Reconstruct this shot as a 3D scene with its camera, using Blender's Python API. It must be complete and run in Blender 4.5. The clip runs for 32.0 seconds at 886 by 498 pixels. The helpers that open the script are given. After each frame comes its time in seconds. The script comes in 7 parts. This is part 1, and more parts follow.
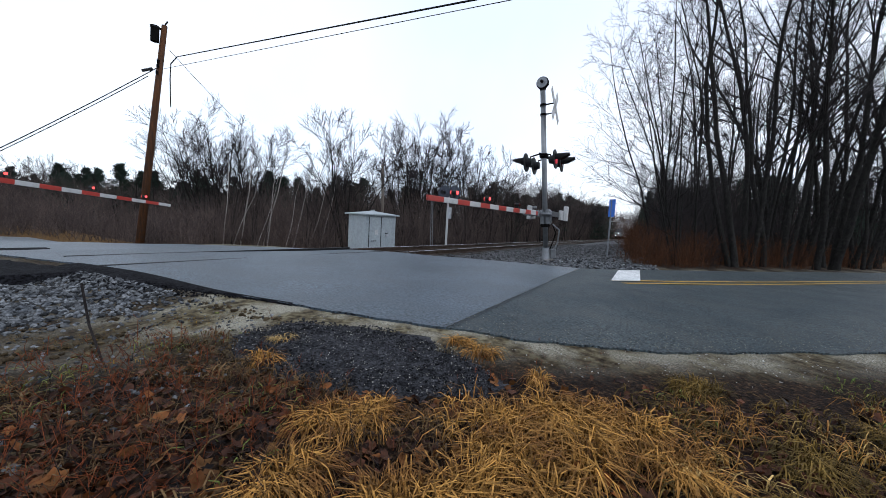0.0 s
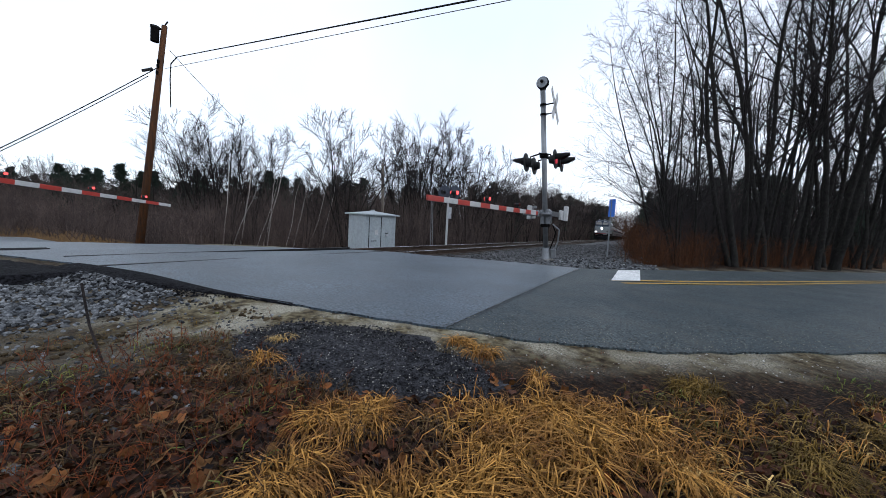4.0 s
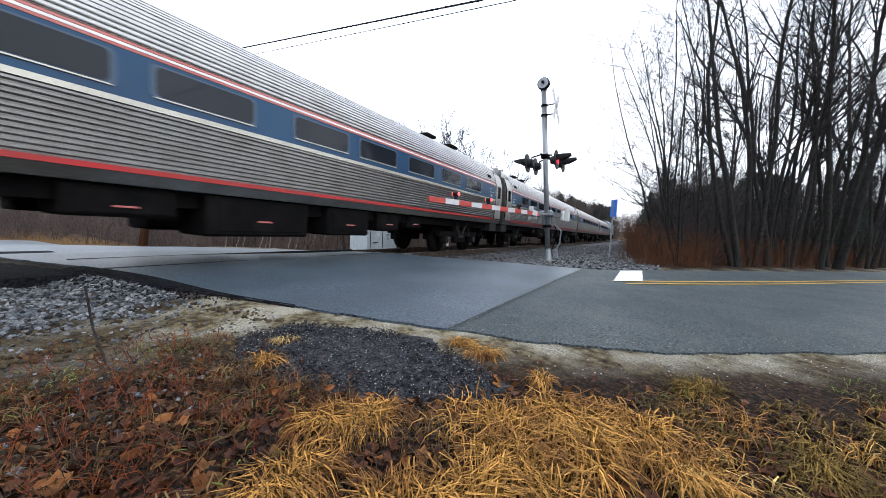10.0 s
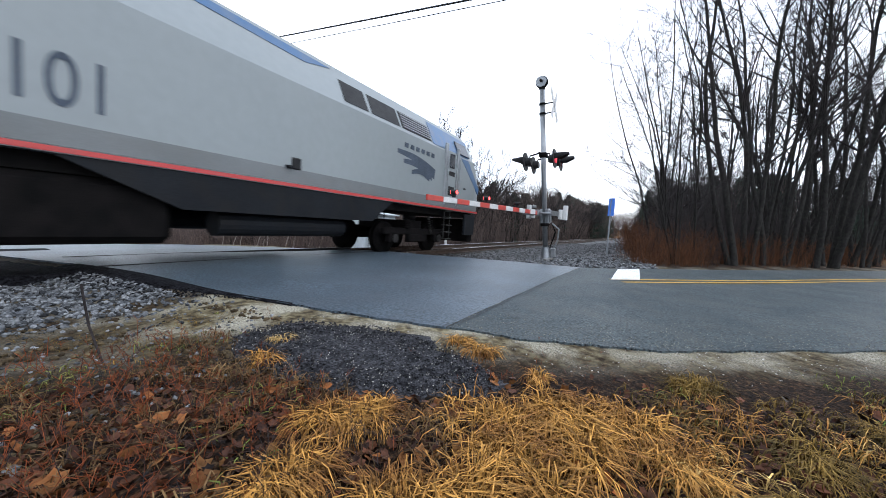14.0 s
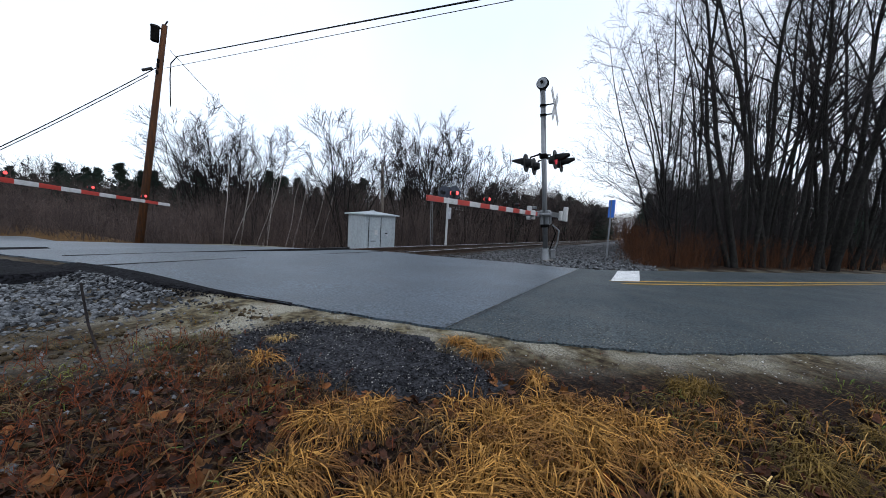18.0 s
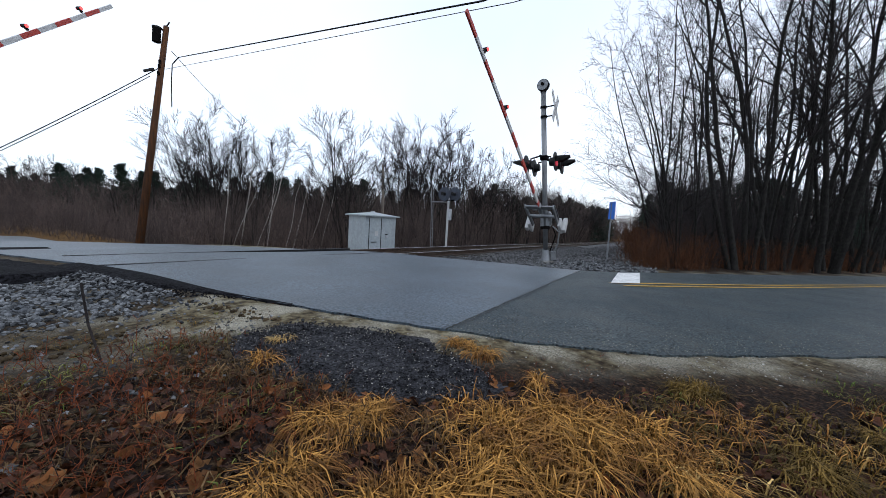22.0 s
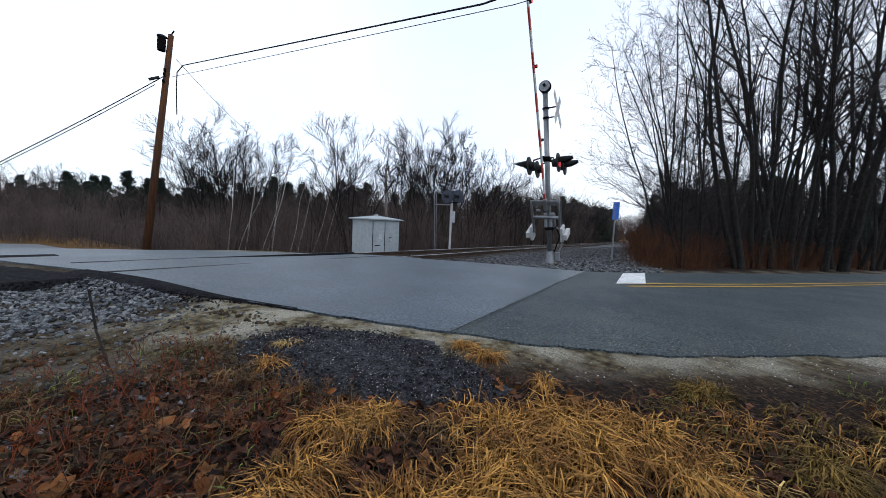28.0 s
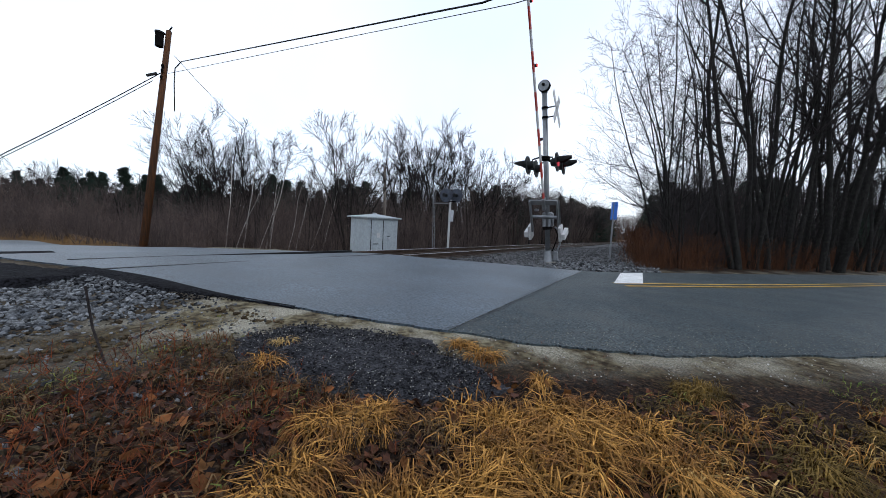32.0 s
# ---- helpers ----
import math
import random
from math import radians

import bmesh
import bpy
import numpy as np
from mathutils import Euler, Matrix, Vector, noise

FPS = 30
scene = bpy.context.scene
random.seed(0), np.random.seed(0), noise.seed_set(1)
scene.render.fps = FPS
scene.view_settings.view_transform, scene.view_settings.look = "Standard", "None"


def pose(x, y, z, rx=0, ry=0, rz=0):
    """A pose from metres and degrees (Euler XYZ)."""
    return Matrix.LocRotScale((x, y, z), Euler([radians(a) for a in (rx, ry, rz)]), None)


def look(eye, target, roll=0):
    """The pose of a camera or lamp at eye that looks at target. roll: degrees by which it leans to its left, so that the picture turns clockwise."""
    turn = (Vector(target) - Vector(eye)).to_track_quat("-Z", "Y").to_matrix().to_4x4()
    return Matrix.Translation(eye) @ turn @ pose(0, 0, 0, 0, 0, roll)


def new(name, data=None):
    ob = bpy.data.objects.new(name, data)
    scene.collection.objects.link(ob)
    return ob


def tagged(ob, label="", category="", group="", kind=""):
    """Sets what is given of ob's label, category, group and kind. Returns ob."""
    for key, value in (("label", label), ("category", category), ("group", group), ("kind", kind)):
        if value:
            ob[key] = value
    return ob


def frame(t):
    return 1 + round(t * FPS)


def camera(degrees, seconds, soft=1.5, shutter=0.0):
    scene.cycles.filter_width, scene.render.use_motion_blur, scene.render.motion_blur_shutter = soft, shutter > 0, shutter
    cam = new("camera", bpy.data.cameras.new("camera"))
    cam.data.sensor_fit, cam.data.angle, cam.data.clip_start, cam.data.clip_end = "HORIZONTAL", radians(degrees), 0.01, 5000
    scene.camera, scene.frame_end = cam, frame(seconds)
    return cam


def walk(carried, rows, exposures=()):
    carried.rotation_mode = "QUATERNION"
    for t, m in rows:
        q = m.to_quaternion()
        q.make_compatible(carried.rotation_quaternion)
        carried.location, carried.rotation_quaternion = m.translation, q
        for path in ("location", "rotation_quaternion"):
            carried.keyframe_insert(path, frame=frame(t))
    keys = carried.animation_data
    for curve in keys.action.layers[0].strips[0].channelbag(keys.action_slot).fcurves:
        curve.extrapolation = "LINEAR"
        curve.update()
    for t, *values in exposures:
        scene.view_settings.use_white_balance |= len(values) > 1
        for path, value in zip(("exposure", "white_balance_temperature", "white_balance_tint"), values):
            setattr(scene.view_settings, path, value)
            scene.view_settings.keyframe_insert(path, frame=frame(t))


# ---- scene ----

# ---- camera: on a low tripod beside the road, with a little shake ----
GRADE = -0.022
EYE = (0.0, -7.175, 0.91)
cam = camera(103.44, 32.0, soft=0.7, shutter=0.1)
AIM = look(EYE, (8.73517, -2.38256, 0.05604), 3.151)
walk(cam, [(t, AIM @ pose(0, 0, 0, rx, ry, rz)) for t, rx, ry, rz in (
    (0.0, -0.02, 0.03, 0.02), (0.5, -0.02, 0.03, 0.02), (1.0, -0.02, 0.03, 0.02), (1.5, -0.02, 0.03, 0.02), 
    (2.0, -0.02, 0.03, 0.02), (2.5, -0.02, 0.03, 0.02), (3.0, 0.01, 0.04, 0.00), (3.5, -0.02, 0.03, 0.02), 
    (5.5, 0.04, 0.11, -0.11), (6.0, 0.10, 0.09, -0.12), (6.5, 0.02, 0.05, -0.03), (7.0, -0.01, 0.08, 0.07), 
    (7.5, 0.08, 0.04, -0.09), (8.0, 0.31, 0.28, -0.23), (8.5, -0.21, -0.16, 0.05), (9.0, 0.31, 0.28, -0.23), 
    (9.5, -0.23, -0.12, 0.25), (10.0, 0.18, 0.32, -0.28), (10.5, -0.09, -0.19, 0.18), (11.0, 0.04, 0.24, -0.15), 
    (11.5, 0.15, 0.01, 0.09), (12.0, -0.06, 0.09, -0.42), (12.5, -0.03, -0.04, 0.38), (13.0, -0.18, 0.02, -0.10), 
    (13.5, 0.21, 0.16, 0.02), (14.0, -0.09, -0.02, -0.17), (14.5, 0.19, 0.15, 0.10), (16.5, 0.12, 0.11, -0.17), 
    (17.0, 0.26, 0.17, 0.07), (17.5, 0.50, 0.50, -0.39), (18.0, 0.02, -0.02, 0.14), (18.5, 0.60, 0.56, -0.30), 
    (19.0, 0.18, 0.06, 0.25), (19.5, 0.81, 0.82, -0.50), (20.0, 0.25, 0.20, 0.26), (20.5, 0.45, 0.43, -0.29), 
    (21.0, 0.43, 0.14, 0.00), (21.5, 0.39, 0.46, -0.39), (22.0, 0.23, 0.02, 0.31), (22.5, 0.19, 0.26, -0.18), 
    (23.0, 0.64, 0.41, 0.05), (23.5, -0.06, -0.10, 0.19), (24.0, 0.60, 0.56, -0.30), (24.5, 1.01, 0.73, 0.30), 
    (25.0, 0.24, 0.32, -0.65), (25.5, 0.74, 0.48, 0.36), (27.5, 0.78, 0.32, 0.34), (28.0, 0.64, 0.64, -0.38), 
    (28.5, 0.43, 0.20, 0.28), (29.0, 0.87, 0.70, -0.23), (29.5, 0.02, -0.08, 0.20), (30.0, 0.63, 0.45, -0.05), 
    (30.5, 0.15, 0.04, 0.01), (31.0, 0.49, 0.45, -0.05), (31.5, 0.93, 0.60, 0.07), (32.0, 0.45, 0.36, -0.05), 
)], exposures=[(0.0, 0.1, 5880, 10), (7.5, 0.1, 5880, 10), (8.0, 0.38, 5940, 10), (8.5, 0.8, 6020, 10), (9.2, 1.02, 6100, 10),
                (13.9, 1.02, 5980, 10), (14.6, 0.85, 5950, 10), (16.2, 0.1, 5900, 10), (32.0, 0.1, 5880, 10)])

# ---- world and light: an overcast winter sky ----
SUN_ELEVATION, SUN_AZIMUTH = radians(38), radians(200)
world = bpy.data.worlds.new("overcast_sky")
scene.world = world
world.use_nodes = True
wn, wl = world.node_tree.nodes, world.node_tree.links
wn.clear()
w_out = wn.new("ShaderNodeOutputWorld")
w_sky = wn.new("ShaderNodeTexSky")
w_sky.sky_type, w_sky.sun_disc = "NISHITA", False
w_sky.sun_elevation, w_sky.sun_rotation = SUN_ELEVATION, SUN_AZIMUTH
w_bg_sky = wn.new("ShaderNodeBackground")
w_bg_sky.inputs["Strength"].default_value = 0.03
w_bg_cloud = wn.new("ShaderNodeBackground")
w_bg_cloud.inputs["Strength"].default_value = 0.98
w_noise = wn.new("ShaderNodeTexNoise")
w_noise.inputs["Scale"].default_value = 1.6
w_noise.inputs["Detail"].default_value = 4.0
w_ramp = wn.new("ShaderNodeValToRGB")
w_ramp.color_ramp.elements[0].position, w_ramp.color_ramp.elements[0].color = 0.35, (0.86, 0.91, 1.0, 1)
w_ramp.color_ramp.elements[1].position, w_ramp.color_ramp.elements[1].color = 0.65, (1.0, 1.0, 1.0, 1)
w_coord = wn.new("ShaderNodeTexCoord")
w_add = wn.new("ShaderNodeAddShader")
wl.new(w_coord.outputs["Generated"], w_noise.inputs["Vector"])
wl.new(w_noise.outputs["Fac"], w_ramp.inputs["Fac"])
wl.new(w_ramp.outputs["Color"], w_bg_cloud.inputs["Color"])
wl.new(w_sky.outputs["Color"], w_bg_sky.inputs["Color"])
wl.new(w_bg_sky.outputs[0], w_add.inputs[0])
wl.new(w_bg_cloud.outputs[0], w_add.inputs[1])
wl.new(w_add.outputs[0], w_out.inputs["Surface"])
sun = new("sun", bpy.data.lights.new("sun", "SUN"))
sun.data.energy, sun.data.angle, sun.data.color = 0.35, radians(25), (1.0, 0.97, 0.93)
sun.matrix_world = look((-20, -40, 40), (0, 0, 0))

# ---- materials ----


def material(name, color, rough=0.8, metal=0.0, second=None, scale=4.0, fine=60.0, bump=0.2, depth=0.01,
             dirt=None, dirt_amount=0.45, per_object=0.0, per_island=0.0, specular=0.12, stretch=(1, 1, 1), grain_amount=0.35):
    """A procedural surface: base colour, a second tone in large patches, fine grain, relief and dirt."""
    m = bpy.data.materials.new(name)
    m.use_nodes = True
    nt = m.node_tree
    n, l = nt.nodes, nt.links
    b = n["Principled BSDF"]
    b.inputs["Roughness"].default_value, b.inputs["Metallic"].default_value = rough, metal
    b.inputs["Specular IOR Level"].default_value = specular
    tc = n.new("ShaderNodeTexCoord")
    mp = n.new("ShaderNodeMapping")
    mp.inputs["Scale"].default_value = stretch
    l.new(tc.outputs["Object"], mp.inputs["Vector"])
    big, small = n.new("ShaderNodeTexNoise"), n.new("ShaderNodeTexNoise")
    big.inputs["Scale"].default_value, big.inputs["Detail"].default_value = scale, 5
    small.inputs["Scale"].default_value, small.inputs["Detail"].default_value = fine, 3
    l.new(mp.outputs["Vector"], big.inputs["Vector"])
    l.new(mp.outputs["Vector"], small.inputs["Vector"])
    second = second or tuple(c * 0.7 for c in color)
    ramp = n.new("ShaderNodeValToRGB")
    ramp.color_ramp.elements[0].position, ramp.color_ramp.elements[1].position = 0.36, 0.64
    ramp.color_ramp.elements[0].color, ramp.color_ramp.elements[1].color = (*color, 1), (*second, 1)
    l.new(big.outputs["Fac"], ramp.inputs["Fac"])
    last = ramp.outputs["Color"]
    grain = n.new("ShaderNodeMix")
    grain.data_type, grain.blend_type = "RGBA", "MULTIPLY"
    grain.inputs["Factor"].default_value = 1.0
    gr = n.new("ShaderNodeMapRange")
    gr.inputs["From Min"].default_value, gr.inputs["From Max"].default_value = 0.32, 0.68
    gr.inputs["To Min"].default_value, gr.inputs["To Max"].default_value = 1 - grain_amount, 1 + 0.9 * grain_amount
    l.new(small.outputs["Fac"], gr.inputs["Value"])
    comb = n.new("ShaderNodeCombineColor")
    for k in range(3):
        l.new(gr.outputs["Result"], comb.inputs[k])
    l.new(last, grain.inputs["A"])
    l.new(comb.outputs["Color"], grain.inputs["B"])
    last = grain.outputs["Result"]
    if dirt:
        dn, dr = n.new("ShaderNodeTexNoise"), n.new("ShaderNodeMapRange")
        dn.inputs["Scale"].default_value, dn.inputs["Detail"].default_value = scale * 2.7, 6
        l.new(tc.outputs["Object"], dn.inputs["Vector"])
        dr.inputs["From Min"].default_value, dr.inputs["From Max"].default_value = 0.45, 0.75
        dr.inputs["To Max"].default_value = dirt_amount
        l.new(dn.outputs["Fac"], dr.inputs["Value"])
        mx = n.new("ShaderNodeMix")
        mx.data_type = "RGBA"
        l.new(dr.outputs["Result"], mx.inputs["Factor"])
        l.new(last, mx.inputs["A"])
        mx.inputs["B"].default_value = (*dirt, 1)
        last = mx.outputs["Result"]
    if per_object or per_island:
        src = n.new("ShaderNodeObjectInfo").outputs["Random"] if per_object else n.new("ShaderNodeNewGeometry").outputs["Random Per Island"]
        amount = per_object or per_island
        hs, vr = n.new("ShaderNodeHueSaturation"), n.new("ShaderNodeMapRange")
        vr.inputs["To Min"].default_value, vr.inputs["To Max"].default_value = 1 - amount, 1 + amount
        l.new(src, vr.inputs["Value"])
        l.new(vr.outputs["Result"], hs.inputs["Value"])
        l.new(last, hs.inputs["Color"])
        last = hs.outputs["Color"]
    l.new(last, b.inputs["Base Color"])
    if bump:
        bp = n.new("ShaderNodeBump")
        bp.inputs["Strength"].default_value, bp.inputs["Distance"].default_value = bump, depth
        l.new(small.outputs["Fac"], bp.inputs["Height"])
        l.new(bp.outputs["Normal"], b.inputs["Normal"])
    return m


def glowing(name, color, strength):
    m = bpy.data.materials.new(name)
    m.use_nodes = True
    b = m.node_tree.nodes["Principled BSDF"]
    b.inputs["Base Color"].default_value = (*color, 1)
    b.inputs["Emission Color"].default_value = (*color, 1)
    b.inputs["Emission Strength"].default_value = strength
    return m


def zoned_ground(name):
    """Soil whose cover follows the zone values on the mesh: sand, leaf litter, straw, forest floor."""
    m = bpy.data.materials.new(name)
    m.use_nodes = True
    n, l = m.node_tree.nodes, m.node_tree.links
    b = n["Principled BSDF"]
    b.inputs["Roughness"].default_value = 0.9
    b.inputs["Specular IOR Level"].default_value = 0.1
    tc = n.new("ShaderNodeTexCoord")

    def noise_of(scale, detail=6):
        t = n.new("ShaderNodeTexNoise")
        t.inputs["Scale"].default_value, t.inputs["Detail"].default_value = scale, detail
        l.new(tc.outputs["Object"], t.inputs["Vector"])
        return t.outputs["Fac"]

    def ramp_of(fac, stops):
        r = n.new("ShaderNodeValToRGB")
        while len(r.color_ramp.elements) < len(stops):
            r.color_ramp.elements.new(0.5)
        for e, (p, c) in zip(r.color_ramp.elements, stops):
            e.position, e.color = p, (*c, 1)
        l.new(fac, r.inputs["Fac"])
        return r.outputs["Color"]

    def mix(fac, a, c):
        x = n.new("ShaderNodeMix")
        x.data_type = "RGBA"
        l.new(fac, x.inputs["Factor"])
        l.new(a, x.inputs["A"])
        l.new(c, x.inputs["B"])
        return x.outputs["Result"]

    litter = ramp_of(noise_of(38), [(0.36, (0.003, 0.002, 0.0015)), (0.5, (0.014, 0.008, 0.005)), (0.6, (0.035, 0.018, 0.009)), (0.7, (0.1, 0.064, 0.034))])
    sand = ramp_of(noise_of(90), [(0.32, (0.06, 0.055, 0.04)), (0.48, (0.24, 0.22, 0.165)), (0.66, (0.46, 0.43, 0.35))])
    brown = ramp_of(noise_of(14), [(0.34, (0.022, 0.016, 0.009)), (0.5, (0.1, 0.08, 0.045)), (0.66, (0.21, 0.185, 0.115))])
    sand = mix(ramp_of(noise_of(2.2), [(0.41, (0, 0, 0)), (0.56, (1, 1, 1))]), sand, brown)
    floor = ramp_of(noise_of(9), [(0.3, (0.02, 0.011, 0.005)), (0.52, (0.1, 0.052, 0.017)), (0.68, (0.21, 0.125, 0.036))])
    at = n.new("ShaderNodeAttribute")
    at.attribute_name = "zone"
    sep = n.new("ShaderNodeSeparateColor")
    l.new(at.outputs["Color"], sep.inputs["Color"])
    col = mix(sep.outputs["Red"], litter, sand)
    col = mix(sep.outputs["Green"], col, floor)
    stone = ramp_of(noise_of(26), [(0.34, (0.012, 0.012, 0.013)), (0.5, (0.07, 0.07, 0.072)), (0.66, (0.17, 0.17, 0.168))])
    col = mix(sep.outputs["Blue"], col, stone)
    l.new(col, b.inputs["Base Color"])
    bp = n.new("ShaderNodeBump")
    bp.inputs["Strength"].default_value, bp.inputs["Distance"].default_value = 0.7, 0.02
    l.new(noise_of(70, 4), bp.inputs["Height"])
    l.new(bp.outputs["Normal"], b.inputs["Normal"])
    return m


GROUND = zoned_ground("soil")
ASPHALT_NEW = material("new_asphalt", (0.039, 0.054, 0.068), 0.42, second=(0.065, 0.086, 0.105), scale=0.7, fine=42, bump=0.6, depth=0.008, dirt=(0.05, 0.056, 0.064), dirt_amount=0.6, specular=0.26, grain_amount=0.85)
ASPHALT_OLD = material("worn_asphalt", (0.027, 0.038, 0.043), 0.6, second=(0.047, 0.058, 0.061), scale=0.9, fine=48, bump=0.7, depth=0.008, dirt=(0.085, 0.085, 0.076), dirt_amount=0.4, specular=0.16, grain_amount=0.95)
APRON = material("loose_millings", (0.011, 0.011, 0.013), 0.75, second=(0.038, 0.038, 0.042), scale=11, fine=60, bump=0.9, depth=0.02, grain_amount=0.95, specular=0.1, per_island=0.5)
GRIT = material("sandy_grit", (0.15, 0.145, 0.12), 0.9, second=(0.22, 0.21, 0.18), scale=3, fine=60, per_island=0.6, bump=0.2)
# Near-black for loose millings, and for the shadow put in round the rails.
MILLINGS_SHADOW = material("millings_and_shadow_black", (0.005, 0.005, 0.006), 0.8, second=(0.014, 0.014, 0.016), scale=9, fine=38, bump=0.9, depth=0.02, grain_amount=0.95, specular=0.03)
BALLAST = material("ballast_stone", (0.06, 0.06, 0.062), 0.85, second=(0.1, 0.1, 0.1), scale=3, fine=40, per_island=0.6, bump=0.5, grain_amount=0.5)
PALE_STONE = material("pale_gravel", (0.06, 0.064, 0.07), 0.85, second=(0.125, 0.128, 0.13), scale=5, fine=40, per_island=0.85, bump=0.4, grain_amount=0.5)
PEBBLE = material("pebble", (0.21, 0.203, 0.189), 0.85, second=(0.294, 0.28, 0.252), scale=3, fine=60, per_island=0.6, bump=0.2)
YELLOW_PAINT = material("yellow_road_paint", (0.5, 0.3, 0.04), 0.6, second=(0.4, 0.25, 0.05), scale=3, dirt=(0.12, 0.11, 0.09))
WHITE_PAINT = material("white_road_paint", (0.75, 0.75, 0.73), 0.6, second=(0.62, 0.62, 0.6), scale=2, dirt=(0.25, 0.25, 0.24))
RAIL_STEEL = material("rail_steel", (0.1, 0.075, 0.06), 0.6, 0.6, second=(0.06, 0.04, 0.03), scale=5)
RAIL_TOP = material("polished_rail_head", (0.55, 0.55, 0.56), 0.22, 1.0, scale=3, bump=0.05, specular=0.45)
TIE_WOOD = material("creosoted_wood", (0.03, 0.024, 0.0192), 0.9, second=(0.054, 0.045, 0.036), scale=4, fine=50, per_object=0.3)
GALVANISED = material("galvanised_steel", (0.24, 0.25, 0.262), 0.42, 0.75, second=(0.18, 0.19, 0.2), scale=5, fine=45, bump=0.08, dirt=(0.16, 0.152, 0.136), dirt_amount=0.3, specular=0.45, grain_amount=0.12)
ALUMINIUM_PAINT = material("aluminium_paint", (0.5, 0.52, 0.54), 0.5, 0.25, second=(0.42, 0.44, 0.46), scale=3, bump=0.08, dirt=(0.22, 0.21, 0.19), dirt_amount=0.35, specular=0.45)
HUT_PAINT = material("grey_hut_paint", (0.374, 0.416, 0.433), 0.5, 0.1, second=(0.323, 0.365, 0.383), scale=2, fine=30, bump=0.1, dirt=(0.212, 0.204, 0.178), dirt_amount=0.4, stretch=(1, 1, 0.4), specular=0.45, grain_amount=0.12)
BLACK_PAINT = material("black_paint", (0.012, 0.012, 0.013), 0.5, second=(0.022, 0.022, 0.022), scale=6, bump=0.1)
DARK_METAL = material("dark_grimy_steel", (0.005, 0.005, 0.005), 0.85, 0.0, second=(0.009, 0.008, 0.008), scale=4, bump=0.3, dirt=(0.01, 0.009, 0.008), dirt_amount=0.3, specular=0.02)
RED_SHEET = material("red_reflective_sheet", (0.4, 0.035, 0.022), 0.45, second=(0.34, 0.03, 0.02), scale=6, bump=0.05, dirt=(0.2, 0.1, 0.08), dirt_amount=0.2, specular=0.45, grain_amount=0.12)
WHITE_SHEET = material("white_reflective_sheet", (0.5, 0.5, 0.5), 0.45, second=(0.43, 0.43, 0.42), scale=6, bump=0.05, dirt=(0.3, 0.28, 0.25), dirt_amount=0.25, specular=0.45, grain_amount=0.12)
BLUE_SIGN = material("blue_sign_sheet", (0.03, 0.15, 0.6), 0.4, second=(0.035, 0.14, 0.52), scale=4, bump=0.03, specular=0.45, grain_amount=0.12)
LENS_DARK = material("dark_red_lens", (0.09, 0.008, 0.008), 0.15, scale=8, bump=0.03, specular=0.45)
RED_GLOW = glowing("lit_red_lamp", (1.0, 0.08, 0.07), 1.4)
SIGNAL_GLOW = glowing("lit_signal_lens", (0.6, 0.05, 0.07), 0.5)
HEAD_GLOW = glowing("lit_headlight", (1.0, 0.95, 0.85), 40.0)
POLE_WOOD = material("utility_pole_wood", (0.1, 0.042, 0.017), 0.85, second=(0.05, 0.026, 0.015), scale=2, fine=30, bump=0.5, dirt=(0.045, 0.036, 0.0315), stretch=(6, 6, 0.5))
GREY_POLE_WOOD = material("weathered_pole_wood", (0.22, 0.19, 0.16), 0.9, second=(0.14, 0.12, 0.1), scale=3, bump=0.4, stretch=(6, 6, 0.5))
CABLE = material("black_cable", (0.012, 0.012, 0.013), 0.6, scale=4, bump=0)
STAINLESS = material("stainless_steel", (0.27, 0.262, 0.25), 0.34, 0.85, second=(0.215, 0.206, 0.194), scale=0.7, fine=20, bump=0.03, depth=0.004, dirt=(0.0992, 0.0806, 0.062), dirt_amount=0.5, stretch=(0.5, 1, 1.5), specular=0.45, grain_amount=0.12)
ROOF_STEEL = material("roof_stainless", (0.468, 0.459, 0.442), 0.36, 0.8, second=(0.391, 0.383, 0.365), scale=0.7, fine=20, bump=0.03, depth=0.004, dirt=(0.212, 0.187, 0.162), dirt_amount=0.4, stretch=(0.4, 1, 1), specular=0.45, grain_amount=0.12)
COACH_BLUE = material("coach_blue_paint", (0.006, 0.04, 0.095), 0.3, second=(0.008, 0.048, 0.11), scale=0.8, bump=0.02, dirt=(0.04, 0.05, 0.06), dirt_amount=0.3, specular=0.3, grain_amount=0.12)
STRIPE_RED = material("red_stripe", (0.42, 0.03, 0.03), 0.4, second=(0.36, 0.035, 0.03), scale=1, bump=0.02, dirt=(0.12, 0.07, 0.06), dirt_amount=0.3, specular=0.45, grain_amount=0.12)
STRIPE_WHITE = material("white_stripe", (0.68, 0.67, 0.65), 0.4, second=(0.58, 0.57, 0.55), scale=1, bump=0.02, dirt=(0.3, 0.27, 0.23), dirt_amount=0.3, specular=0.45, grain_amount=0.12)
TRAIN_GLASS = material("tinted_train_glass", (0.012, 0.014, 0.018), 0.06, second=(0.02, 0.022, 0.028), scale=0.5, bump=0.0, specular=0.22, grain_amount=0.12)
LOCO_GREY = material("silver_grey_loco_paint", (0.225, 0.238, 0.25), 0.38, 0.15, second=(0.19, 0.202, 0.21), scale=0.6, fine=12, bump=0.04, depth=0.004, dirt=(0.144, 0.13, 0.108), dirt_amount=0.35, stretch=(0.6, 1, 0.5), specular=0.45, grain_amount=0.12)
